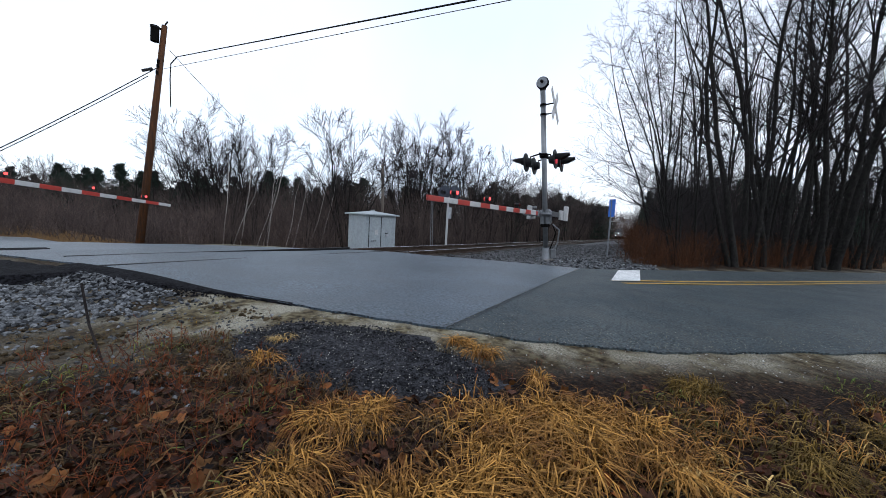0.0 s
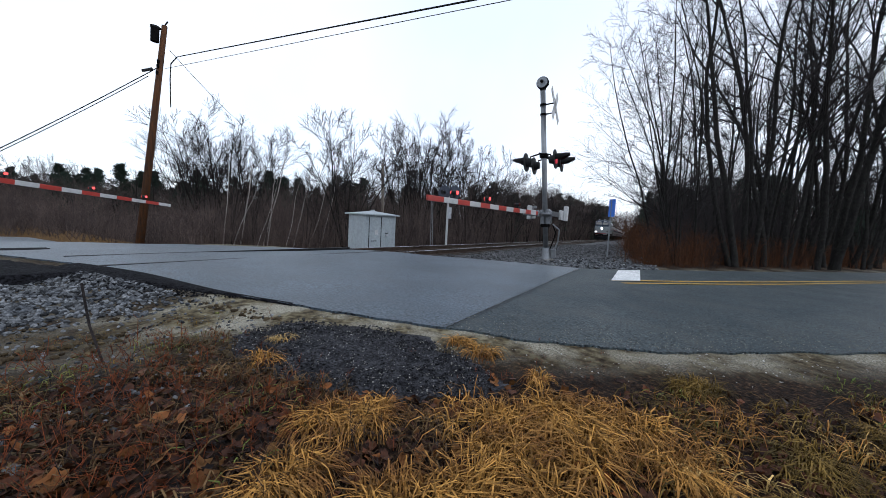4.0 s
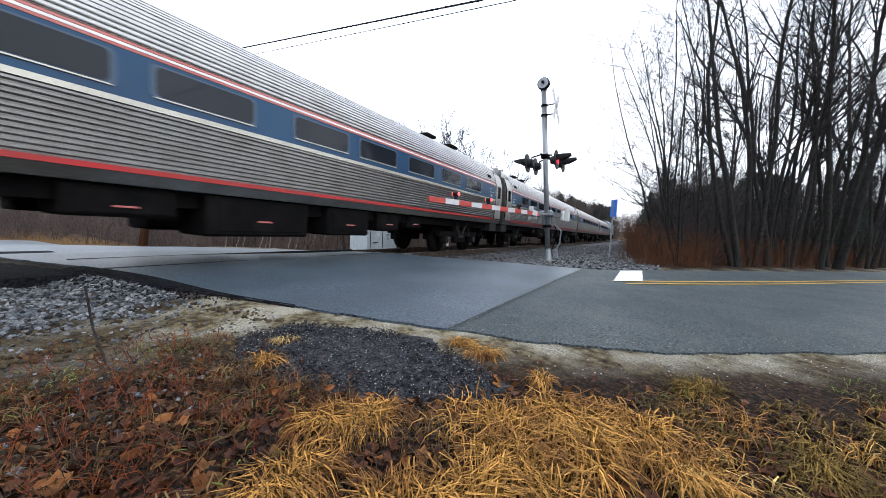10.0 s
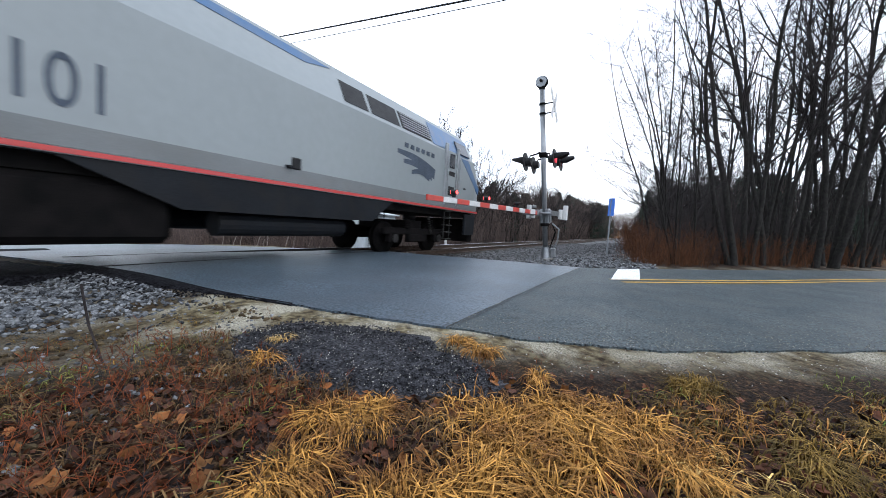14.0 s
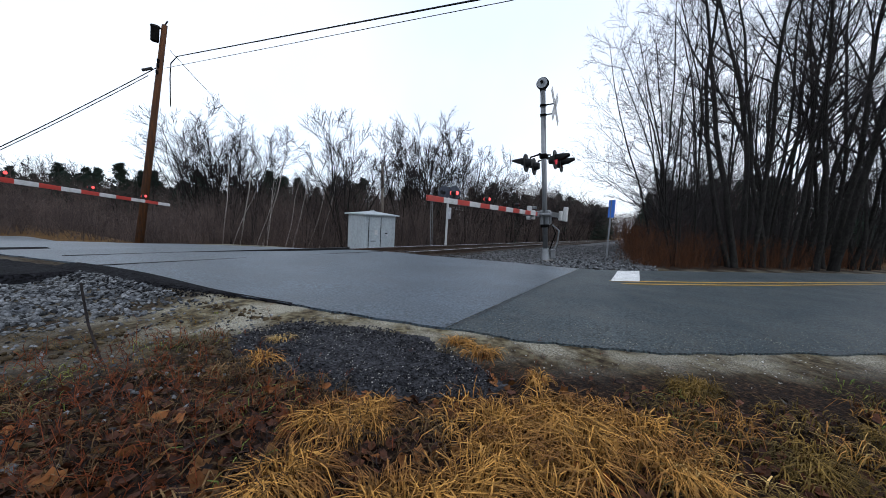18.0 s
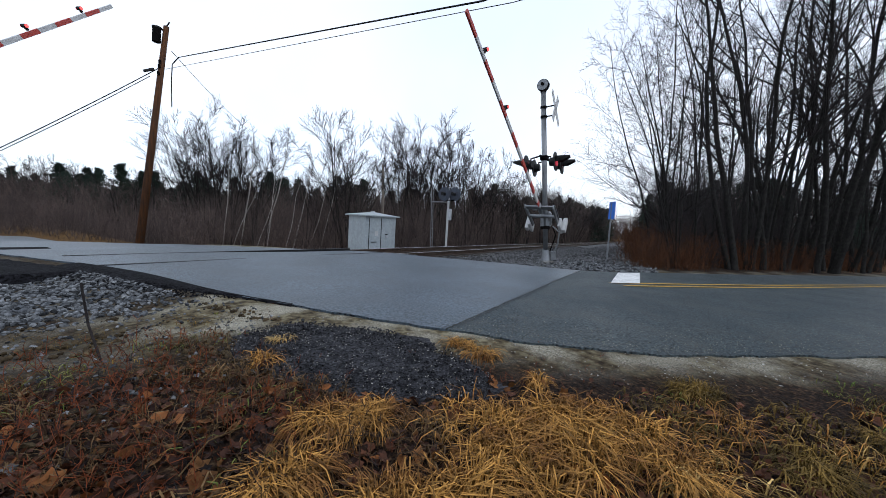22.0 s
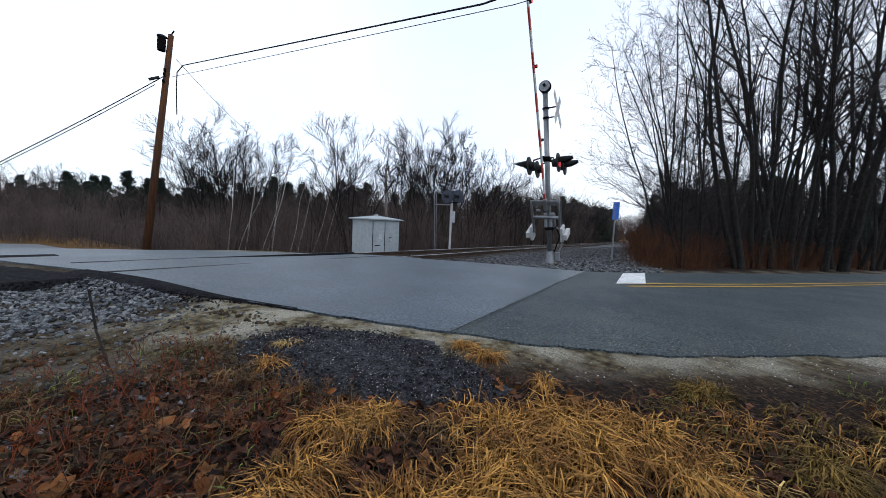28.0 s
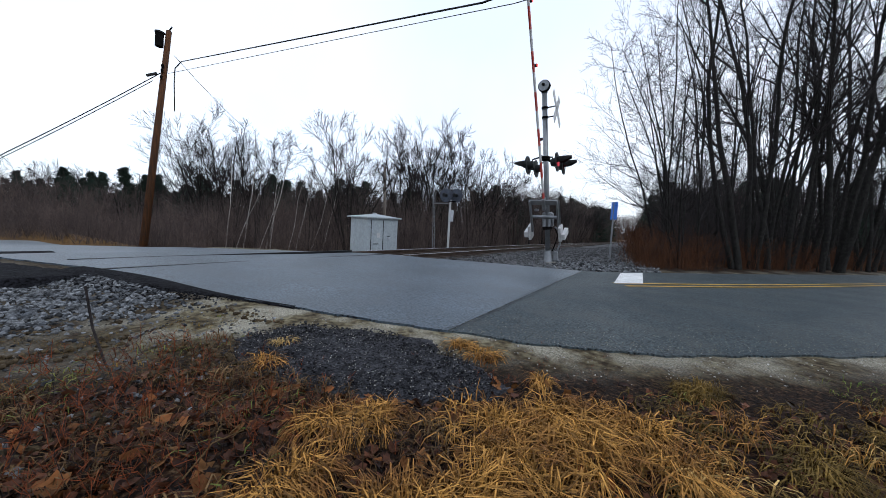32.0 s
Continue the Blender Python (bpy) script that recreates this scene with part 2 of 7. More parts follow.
LOCO_WHITE = material("pale_grey_loco_paint", (0.205, 0.226, 0.23), 0.38, 0.1, second=(0.192, 0.212, 0.216), scale=0.6, fine=12, bump=0.04, depth=0.004, dirt=(0.2, 0.2, 0.18), dirt_amount=0.06, stretch=(0.6, 1, 0.5), specular=0.45, grain_amount=0.03)
LOCO_NAVY = material("navy_loco_paint", (0.011, 0.022, 0.042), 0.4, second=(0.015, 0.028, 0.05), scale=1, bump=0.03, dirt=(0.04, 0.045, 0.05), specular=0.25, grain_amount=0.12)
LOCO_BLUE = material("bright_blue_loco_paint", (0.02, 0.085, 0.2), 0.35, second=(0.024, 0.08, 0.18), scale=1, bump=0.03, dirt=(0.12, 0.12, 0.12), specular=0.45, grain_amount=0.12)
LOCO_DARK = material("dark_grey_loco_skirt", (0.012, 0.0135, 0.016), 0.55, second=(0.009, 0.01, 0.012), scale=1.2, bump=0.06, dirt=(0.018, 0.016, 0.014), specular=0.08)
TRUCK_GREY = material("grimy_grey_steel", (0.035, 0.034, 0.033), 0.7, 0.2, second=(0.02, 0.019, 0.018), scale=5, bump=0.2, dirt=(0.012, 0.01, 0.009), dirt_amount=0.5)
BELT_STEEL = material("bright_belt_steel", (0.46, 0.44, 0.37), 0.35, 0.5, second=(0.37, 0.35, 0.3), scale=1, bump=0.02, dirt=(0.2, 0.18, 0.14), dirt_amount=0.25, specular=0.45, grain_amount=0.1)
DOOR_STEEL = material("smooth_door_steel", (0.4, 0.39, 0.37), 0.4, 0.6, second=(0.32, 0.31, 0.29), scale=1, fine=14, bump=0.03, dirt=(0.13, 0.11, 0.085), dirt_amount=0.45, stretch=(2, 1, 0.5), specular=0.45, grain_amount=0.12)
BAND_BLUE = material("window_frame_blue", (0.03, 0.06, 0.1), 0.35, second=(0.036, 0.066, 0.105), scale=1, bump=0.02, dirt=(0.085, 0.085, 0.085), dirt_amount=0.3, specular=0.45, grain_amount=0.1)
BAR_PALE = material("pale_blue_lettering", (0.4, 0.46, 0.5), 0.45, second=(0.33, 0.4, 0.45), scale=2, bump=0, grain_amount=0.1)
STRIPE_PINK = material("faded_red_stripe", (0.42, 0.12, 0.1), 0.45, second=(0.38, 0.1, 0.085), scale=1, bump=0.02, dirt=(0.25, 0.18, 0.15), dirt_amount=0.3, specular=0.4, grain_amount=0.1)
# Pale brownish base colour stands in for light reflected off the glass.
CAB_GLASS = material("painted_reflection_glass", (0.2, 0.19, 0.17), 0.12, second=(0.14, 0.13, 0.12), scale=1, bump=0, specular=0.5, grain_amount=0.05)
ROOF_PALE = material("pale_roof_paint", (0.62, 0.65, 0.67), 0.5, second=(0.52, 0.55, 0.57), scale=1, bump=0.05, dirt=(0.3, 0.29, 0.27), dirt_amount=0.35, specular=0.4, grain_amount=0.15)
ROLLER_GREY = material("roller_door_steel", (0.2, 0.205, 0.21), 0.5, 0.3, second=(0.16, 0.165, 0.17), scale=2, bump=0.05, specular=0.3, grain_amount=0.12)
LOCO_SILL = material("sill_grey_loco_paint", (0.13, 0.138, 0.14), 0.42, 0.1, second=(0.11, 0.118, 0.12), scale=0.8, bump=0.04, dirt=(0.1, 0.09, 0.075), dirt_amount=0.3, specular=0.4, grain_amount=0.1)
STRAW_YELLOW = material("yellow_emblem_paint", (0.5, 0.36, 0.08), 0.45, scale=3, bump=0)
LETTER_GREY = material("dark_grey_lettering", (0.06, 0.075, 0.1), 0.5, scale=3, bump=0)
TEAL = material("teal_emblem", (0.02, 0.25, 0.24), 0.4, scale=3, bump=0)
ORANGE = material("orange_emblem_ring", (0.5, 0.14, 0.05), 0.4, scale=3, bump=0)
BARK = material("grey_bark", (0.021, 0.019, 0.018), 0.95, second=(0.013, 0.012, 0.011), scale=3, fine=35, bump=0.9, depth=0.02, dirt=(0.06, 0.065, 0.05), dirt_amount=0.3, stretch=(4, 4, 0.7))
# Twigs; also the darker stand-in for BRUSH where the right-hand wood is shaded.
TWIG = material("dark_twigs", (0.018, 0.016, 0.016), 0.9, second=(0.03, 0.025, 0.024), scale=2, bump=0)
CONCRETE = material("weathered_concrete", (0.2, 0.19, 0.17), 0.9, second=(0.14, 0.13, 0.12), scale=4, bump=0.4)
BIRCH = material("birch_bark", (0.4, 0.376, 0.344), 0.8, second=(0.288, 0.264, 0.24), scale=2, fine=14, bump=0.2, dirt=(0.04, 0.036, 0.032), dirt_amount=0.7)
BRUSH = material("brown_brush", (0.055, 0.043, 0.039), 0.95, second=(0.105, 0.079, 0.068), scale=0.6, bump=0, per_island=0.4)
RUSSET = material("russet_weeds", (0.085, 0.036, 0.016), 0.95, second=(0.05, 0.023, 0.012), scale=2, bump=0, per_island=0.45)
# Needle green lightened a little, so distance haze sits in the colour.
NEEDLES = material("pine_needles", (0.034, 0.05, 0.036), 0.8, second=(0.022, 0.034, 0.026), scale=0.4, bump=0, per_island=0.4)
DULL_STRAW = material("dull_straw", (0.13, 0.08, 0.033), 0.8, second=(0.045, 0.025, 0.012), scale=3, bump=0, per_island=0.6)
STRAW = material("dry_straw", (0.36, 0.185, 0.042), 0.7, second=(0.13, 0.058, 0.016), scale=3, bump=0, per_island=0.65)
PALE_STRAW = material("pale_straw", (0.42, 0.29, 0.11), 0.8, second=(0.26, 0.16, 0.05), scale=3, bump=0, per_island=0.65)
GREEN_GRASS = material("green_grass", (0.08, 0.12, 0.025), 0.8, second=(0.14, 0.14, 0.035), scale=3, bump=0, per_island=0.4)
LEAF = material("fallen_leaf", (0.07, 0.026, 0.012), 0.5, second=(0.02, 0.009, 0.006), scale=2, fine=30, bump=0.3, per_island=0.8)
LEAF_ORANGE = material("orange_fallen_leaf", (0.17, 0.055, 0.016), 0.7, second=(0.12, 0.062, 0.022), scale=2, fine=30, bump=0.3, per_island=0.4)
RED_STEM = material("red_stems", (0.17, 0.045, 0.016), 0.85, second=(0.1, 0.03, 0.013), scale=2, bump=0, per_island=0.4)

# ---- mesh helpers ----


def part(name, bm, mat, parent=None, label="", smooth=False):
    me = bpy.data.meshes.new(name)
    bm.to_mesh(me)
    bm.free()
    return shared(name, me, mat, parent, label, smooth)


def shared(name, me, mat, parent=None, label="", smooth=False):
    if not me.materials:
        me.materials.append(mat)
    if smooth:
        me.polygons.foreach_set("use_smooth", [True] * len(me.polygons))
    ob = new(name, me)
    ob.parent = parent
    return tagged(ob, label)


def pydata(name, verts, faces, mat, parent=None, label="", smooth=False):
    me = bpy.data.meshes.new(name)
    me.from_pydata([tuple(v) for v in verts], [], faces)
    me.update()
    return shared(name, me, mat, parent, label, smooth)


def thing(name, at, label, category, group="", rz=0.0):
    ob = new(name)
    ob.matrix_world = pose(*at, 0, 0, rz)
    return tagged(ob, label, category, group)


def box(bm, c, s, rot=None, bevel=0.0):
    vs = bmesh.ops.create_cube(bm, size=1.0)["verts"]
    m = Matrix.Translation(c) @ (rot.to_4x4() if rot else Matrix.Identity(4)) @ Matrix.Diagonal((*s, 1))
    bmesh.ops.transform(bm, matrix=m, verts=vs)
    if bevel:
        es = list({e for v in vs for e in v.link_edges})
        bmesh.ops.bevel(bm, geom=es, offset=bevel, segments=1, affect="EDGES")
    return bm


def boxm(c, s, rot=None, bevel=0.0):
    return box(bmesh.new(), c, s, rot, bevel)


def cyl(bm, a, b, r0, r1=None, n=12, caps=True):
    a, b = Vector(a), Vector(b)
    d = b - a
    r1 = r0 if r1 is None else r1
    m = Matrix.Translation((a + b) / 2) @ d.to_track_quat("Z", "Y").to_matrix().to_4x4()
    bmesh.ops.create_cone(bm, cap_ends=caps, segments=n, radius1=r0, radius2=r1, depth=d.length, matrix=m)
    return bm


def cylm(a, b, r0, r1=None, n=12):
    return cyl(bmesh.new(), a, b, r0, r1, n)


def tube(points, r, n=6):
    """One continuous round bar bent through points."""
    pts = [Vector(p) for p in points]
    bm = bmesh.new()
    rings, side = [], None
    for i, p in enumerate(pts):
        d = (pts[min(i + 1, len(pts) - 1)] - pts[max(i - 1, 0)]).normalized()
        side = d.orthogonal().normalized() if side is None else (side - d * side.dot(d)).normalized()
        up = d.cross(side)
        rings.append([bm.verts.new(p + (side * math.cos(6.2832 * k / n) + up * math.sin(6.2832 * k / n)) * r) for k in range(n)])
    for a, b in zip(rings, rings[1:]):
        for k in range(n):
            bm.faces.new((a[k], a[(k + 1) % n], b[(k + 1) % n], b[k]))
    bm.faces.new(list(reversed(rings[0])))
    bm.faces.new(rings[-1])
    return bm


def prism(profile, x0, x1, closed=True, cap=True):
    """A profile of (y, z) points drawn out along x."""
    bm = bmesh.new()
    a = [bm.verts.new((x0, y, z)) for y, z in profile]
    b = [bm.verts.new((x1, y, z)) for y, z in profile]
    k = len(profile)
    for i in range(k if closed else k - 1):
        j = (i + 1) % k
        bm.faces.new((a[i], b[i], b[j], a[j]))
    if closed and cap:
        bm.faces.new(a)
        bm.faces.new(list(reversed(b)))
    bmesh.ops.recalc_face_normals(bm, faces=bm.faces)
    return bm


def writing(name, words, size, mat, m, parent, depth=0.004):
    """Raised lettering as one mesh."""
    cu = bpy.data.curves.new(name, "FONT")
    cu.body, cu.size, cu.extrude, cu.align_x = words, size, depth, "CENTER"
    tmp = bpy.data.objects.new(name, cu)
    scene.collection.objects.link(tmp)
    me = bpy.data.meshes.new_from_object(tmp.evaluated_get(bpy.context.evaluated_depsgraph_get()))
    bpy.data.objects.remove(tmp)
    bpy.data.curves.remove(cu)
    me.materials.clear()
    ob = shared(name, me, mat, parent)
    ob.matrix_local = m
    return ob


def smoothstep(a, b, x):
    t = min(1.0, max(0.0, (x - a) / (b - a)))
    return t * t * (3 - 2 * t)


def level(x, y):
    """Height of the finished ground: falls with the track, rises to the crossing."""
    z = GRADE * max(-420.0, min(420.0, x)) - 0.12 * smoothstep(-0.9, 2.2, y) * smoothstep(3, 7, x)
    if y < -1.6:
        return z + 0.03 * smoothstep(0, 4, -1.6 - y)
    if y > 1.6:
        z -= 0.15 * (min(y, 9) - 1.6) * smoothstep(8.8, 11.5, x)
        return z + (-0.06 * (y - 1.6) if y < 9 else max(-1.1, -0.444 - 0.1 * (y - 9)))
    return z

# ---- ground, road and track ----


def spline(points, t):
    """A smooth curve through points; t counts points."""
    k = min(max(int(t), 0), len(points) - 2)
    u = t - k
    p = [Vector(points[min(max(k + d, 0), len(points) - 1)]) for d in (-1, 0, 1, 2)]
    return 0.5 * ((2 * p[1]) + (p[2] - p[0]) * u + (2 * p[0] - 5 * p[1] + 4 * p[2] - p[3]) * u * u + (3 * p[1] - p[0] - 3 * p[2] + p[3]) * u ** 3)


EDGE_A = [(-3.5, 20), (-0.6, 8), (1.35, 1.3), (2.02, -1.3), (2.12, -3.6), (2.53, -5.85), (2.88, -7.0), (3.6, -8.05), (5.2, -9.95), (9, -14), (18, -21.5), (60, -53), (150, -120)]
EDGE_B = [(5.6, 21), (7.0, 10), (7.8, 2.5), (8.35, -1), (8.95, -3.6), (9.45, -6.0), (11.1, -7.45), (14.3, -10.0), (16.6, -11.75), (19.05, -13.5), (23.8, -17.1), (66, -48.5), (156, -116)]
CENTRE = [(7.25, -6.93), (8.4, -7.99), (9.7, -9.13), (11.4, -10.52), (15.4, -13.6), (26, -22), (62, -50)]
LANE = len(EDGE_A) - 1


def road_sample(n=240):
    rows = []
    for i in range(n + 1):
        t = LANE * i / n
        rows.append((t, spline(EDGE_A, t), spline(EDGE_B, t)))
    return rows


ROAD_POLY = [a for _, a, _ in road_sample(120)] + [b for _, _, b in reversed(road_sample(120))]
POLY = np.array([(p.x, p.y) for p in ROAD_POLY])


def road_gap(xs, ys):
    """Signed distance from the road's edge for arrays of places (inside is negative)."""
    a, b = POLY, np.roll(POLY, -1, axis=0)
    d = np.full(xs.shape, 1e9)
    inside = np.zeros(xs.shape, bool)
    for (x0, y0), (x1, y1) in zip(a, b):
        dx, dy = x1 - x0, y1 - y0
        ll = dx * dx + dy * dy + 1e-12
        t = np.clip(((xs - x0) * dx + (ys - y0) * dy) / ll, 0, 1)
        d = np.minimum(d, np.hypot(xs - x0 - t * dx, ys - y0 - t * dy))
        if abs(dy) > 1e-9:
            cross = ((y0 > ys) != (y1 > ys)) & (xs < dx * (ys - y0) / dy + x0)
            inside ^= cross
    return np.where(inside, -d, d)


def lattice(fine, steps, far):
    """Coordinates that are close together near the camera and spread out to the horizon."""
    lo, hi = fine
    mid = list(np.arange(lo, hi, steps))
    out, s = [hi], steps
    while out[-1] < far:
        s *= 1.16
        out.append(out[-1] + s)
    back, s = [lo - steps], steps
    while back[-1] > -far:
        s *= 1.16
        back.append(back[-1] - s)
    return np.array(list(reversed(back)) + mid + out)


def ground_height(x, y, gap):
    """Ground beside the road: uneven soil, a bank by the track, the wood's floor."""
    z = level(x, y)
    if gap < -0.2:
        return z - 0.03
    if gap < 0.05:
        return z + 0.014
    k = smoothstep(0.05, 0.8, gap)
    bumps = 0.05 * noise.noise((x * 1.3, y * 1.3, 3.1)) + 0.025 * noise.noise((x * 4.1, y * 4.1, 9.0))
    far = 0.5 * noise.noise((x * 0.07, y * 0.07, 1.0)) * smoothstep(14, 40, abs(y))
    z += k * (bumps + far) + 0.014 * (1 - k)
    if abs(y) < 5:
        z -= k * 0.1 * smoothstep(5, 2.6, abs(y)) + k * 0.12 * smoothstep(5, 2.6, abs(y)) * smoothstep(8, 10, x)
    return z


def build_ground():
    xs, ys = lattice((-1.0, 6.0), 0.14, 1500), lattice((-10.5, -1.5), 0.14, 1500)
    gx, gy = np.meshgrid(xs, ys, indexing="ij")
    gap = road_gap(gx.ravel(), gy.ravel()).reshape(gx.shape)
    nx, ny = gx.shape
    verts, zone = [], []
    for i in range(nx):
        for j in range(ny):
            x, y, g = gx[i, j], gy[i, j], gap[i, j]
            verts.append((x, y, ground_height(x, y, g)))
            wob = 0.35 * noise.noise((x * 1.7, y * 1.7, 5.0)) + 0.2 * noise.noise((x * 5, y * 5, 8.0))
            sand = max(1 - smoothstep(0.06, 0.06 + 0.6 * smoothstep(-6.6, -5.2, y) + 0.5, g + wob * 0.5), smoothstep(-5.2, -4.4, y + wob) * smoothstep(0.2, 1.0, x + 0.2))
            sand *= 1 - smoothstep(-6.1, -6.9, y) * 0.25
            wood = max(smoothstep(2.2, 3.5, g) * smoothstep(9, 11, x + 0.4 * y + 8), smoothstep(11, 14, y))
            if y > -3.3 + wob and x < 2.4:
                sand *= 0.25
            if y < -3.2:
                sand *= 0.3 + 0.7 * max(smoothstep(0.8, 1.7, x + 0.6 * wob), smoothstep(-5.4, -6.0, y))
            bank = smoothstep(9.5, 11, x) * smoothstep(-7.2 - 0.02 * x, -6.2 - 0.02 * x, y + wob) * smoothstep(8, 6, y)
            zone.append((sand, wood, bank, 1))
    faces = [(i * ny + j, (i + 1) * ny + j, (i + 1) * ny + j + 1, i * ny + j + 1) for i in range(nx - 1) for j in range(ny - 1)]
    ob = pydata("ground", verts, faces, GROUND, smooth=True)
    att = ob.data.color_attributes.new("zone", "FLOAT_COLOR", "POINT")
    att.data.foreach_set("color", np.array(zone, dtype=np.float32).ravel())
    tagged(ob, "rough verge of sandy soil, leaf litter and dry grass", "ground", kind="structure")
    return ob


def strip(name, mat, t0, t1, n, across, lift, label, kind="structure", wobble=0.0):
    """A stretch of paved surface with worn edges and a visible thickness."""
    verts, faces = [], []
    w = across + 3
    for i in range(n + 1):
        t = t0 + (t1 - t0) * i / n
        a, b = spline(EDGE_A, t), spline(EDGE_B, t)
        row = []
        for j in range(across + 1):
            u = j / across
            p = a.lerp(b, u)
            if j in (0, across) and wobble:
                d = (b - a).normalized()
                p = p + d * (wobble * noise.noise((p.x * 3, p.y * 3, 2.0)) + wobble * 0.5 * noise.noise((p.x * 11, p.y * 11, 4.0)))
            z = level(p.x, p.y) + lift + 0.012 * math.sin(math.pi * u)
            row.append((p.x, p.y, z))
        verts.append((row[0][0], row[0][1], row[0][2] - 0.07))
        verts.extend(row)
        verts.append((row[-1][0], row[-1][1], row[-1][2] - 0.07))
    for i in range(n):
        for j in range(w - 1):
            k = i * w + j
            faces.append((k, k + 1, k + w + 1, k + w))
    ob = pydata(name, verts, faces, mat)
    return tagged(ob, label, "road", kind=kind)


def ribbon(name, mat, points, t0, t1, n, offset, width, lift, label):
    """A painted line along a curve."""
    verts, faces = [], []
    for i in range(n + 1):
        t = t0 + (t1 - t0) * i / n
        p, q = spline(points, t), spline(points, min(t + 0.02, len(points) - 1))
        d = (q - p).normalized() if (q - p).length > 1e-6 else Vector((0.8, -0.6))
        s = Vector((-d.y, d.x))
        for o in (offset - width / 2, offset + width / 2):
            x, y = p.x + s.x * o, p.y + s.y * o
            verts.append((x, y, level(x, y) + lift))
    for i in range(n):
        faces.append((2 * i, 2 * i + 1, 2 * i + 3, 2 * i + 2))
    return tagged(pydata(name, verts, faces, mat), label, "road marking", kind="structure")


ground = build_ground()
strip("road_crossing", ASPHALT_NEW, 0.0, 5.0, 110, 14, 0.035, "newer dark asphalt patch over the railway crossing", wobble=0.05)
strip("road_old", ASPHALT_OLD, 5.0, LANE, 150, 14, 0.03, "older grey worn asphalt road with cracked edge", wobble=0.07)
ribbon("trim_yellow_line", YELLOW_PAINT, CENTRE, 0.0, 5.5, 90, 0.15, 0.1, 0.052, "solid yellow centre line")
ribbon("trim_yellow_line", YELLOW_PAINT, CENTRE, 0.0, 5.5, 90, -0.15, 0.1, 0.052, "solid yellow centre line")


def painted_bar(corners, name, label):
    verts = []
    n = 8
    for i in range(n + 1):
        u = i / n
        for a, b in ((corners[0], corners[1]), (corners[3], corners[2])):
            p = Vector(a).lerp(Vector(b), u)
            verts.append((p.x, p.y, level(p.x, p.y) + 0.056))
    faces = [(2 * i, 2 * i + 1, 2 * i + 3, 2 * i + 2) for i in range(n)]
    tagged(pydata(name, verts, faces, WHITE_PAINT), label, "road marking", kind="structure")


painted_bar([(7.3, -6.83), (9.75, -6.85), (10.4, -7.33), (7.87, -7.32)], "trim_stop_line", "worn white stop line before the crossing")

TRACK_X = (-420, -250, -120, -60, -30, -15, 0, 15, 30, 60, 120, 250, 420)


def along(x):
    return GRADE * max(-420.0, min(420.0, x))


def sweep(name, profile, mat, label, category, lo=-820, hi=450, kind="structure", parent=None):
    """A profile of (y, z) carried along the track."""
    xs = [x for x in TRACK_X if lo < x < hi]
    xs = [lo] + xs + [hi]
    verts = [(x, y, z + along(x)) for x in xs for y, z in profile]
    k = len(profile)
    faces = [(i * k + j, i * k + (j + 1) % k, (i + 1) * k + (j + 1) % k, (i + 1) * k + j) for i in range(len(xs) - 1) for j in range(k)]
    faces += [tuple(range(k)), tuple(reversed(range((len(xs) - 1) * k, len(xs) * k)))]
    ob = pydata(name, verts, faces, mat, parent)
    return tagged(ob, label, category if parent is None else "", kind=kind if parent is None else "")


def rail_profile(y):
    return [(y - 0.07, -0.178), (y + 0.07, -0.178), (y + 0.07, -0.165), (y + 0.012, -0.145), (y + 0.012, -0.045), (y + 0.036, -0.035),
            (y + 0.036, -0.006), (y - 0.036, -0.006), (y - 0.036, -0.035), (y - 0.012, -0.045), (y - 0.012, -0.145), (y - 0.07, -0.165)]


for side in (-0.753, 0.753):
    r = sweep("rail", rail_profile(side), RAIL_STEEL, "rusty steel rail with a polished head", "rail")
    sweep("rail_head", [(side - 0.034, -0.006), (side + 0.034, -0.006), (side + 0.03, 0.0), (side - 0.03, 0.0)], RAIL_TOP, "shiny worn rail head", "", parent=r)
for lo, hi in ((-820, 2.0), (8.25, 450)):
    sweep("ballast_bed", [(-3.1, -0.62), (-1.75, -0.235), (1.75, -0.235), (3.1, -0.62)], BALLAST, "grey crushed-stone track bed", "ballast", lo, hi)
for y0 in (-0.66, 0.66):
    sweep("flangeway", [(y0 - 0.035, -0.05), (y0 + 0.035, -0.05), (y0 + 0.035, 0.045), (y0 - 0.035, 0.045)], BLACK_PAINT, "dark rubber flangeway strip", "crossing", 1.9, 8.15)

tie_bm = boxm((0, 0, 0), (0.23, 2.6, 0.18), bevel=0.015)
tie_mesh = bpy.data.meshes.new("tie")
tie_bm.to_mesh(tie_mesh)
tie_bm.free()
for i in range(-40, 230):
    x = i * 0.55
    if 1.9 < x < 8.4:
        continue
    t = shared("railway_tie", tie_mesh, TIE_WOOD)
    t.matrix_world = pose(x, random.uniform(-0.04, 0.04), along(x) - 0.27, 0, 2.03, random.uniform(-1, 1))
    tagged(t, "dark creosoted wooden railway tie", "railway tie", "ties under the rails")


ICO = bmesh.new()
bmesh.ops.create_icosphere(ICO, subdivisions=1, radius=1.0)
ICO_V = np.array([v.co[:] for v in ICO.verts])
ICO.verts.ensure_lookup_table()
ICO_F = [[v.index for v in f.verts] for f in ICO.faces]
ICO.free()


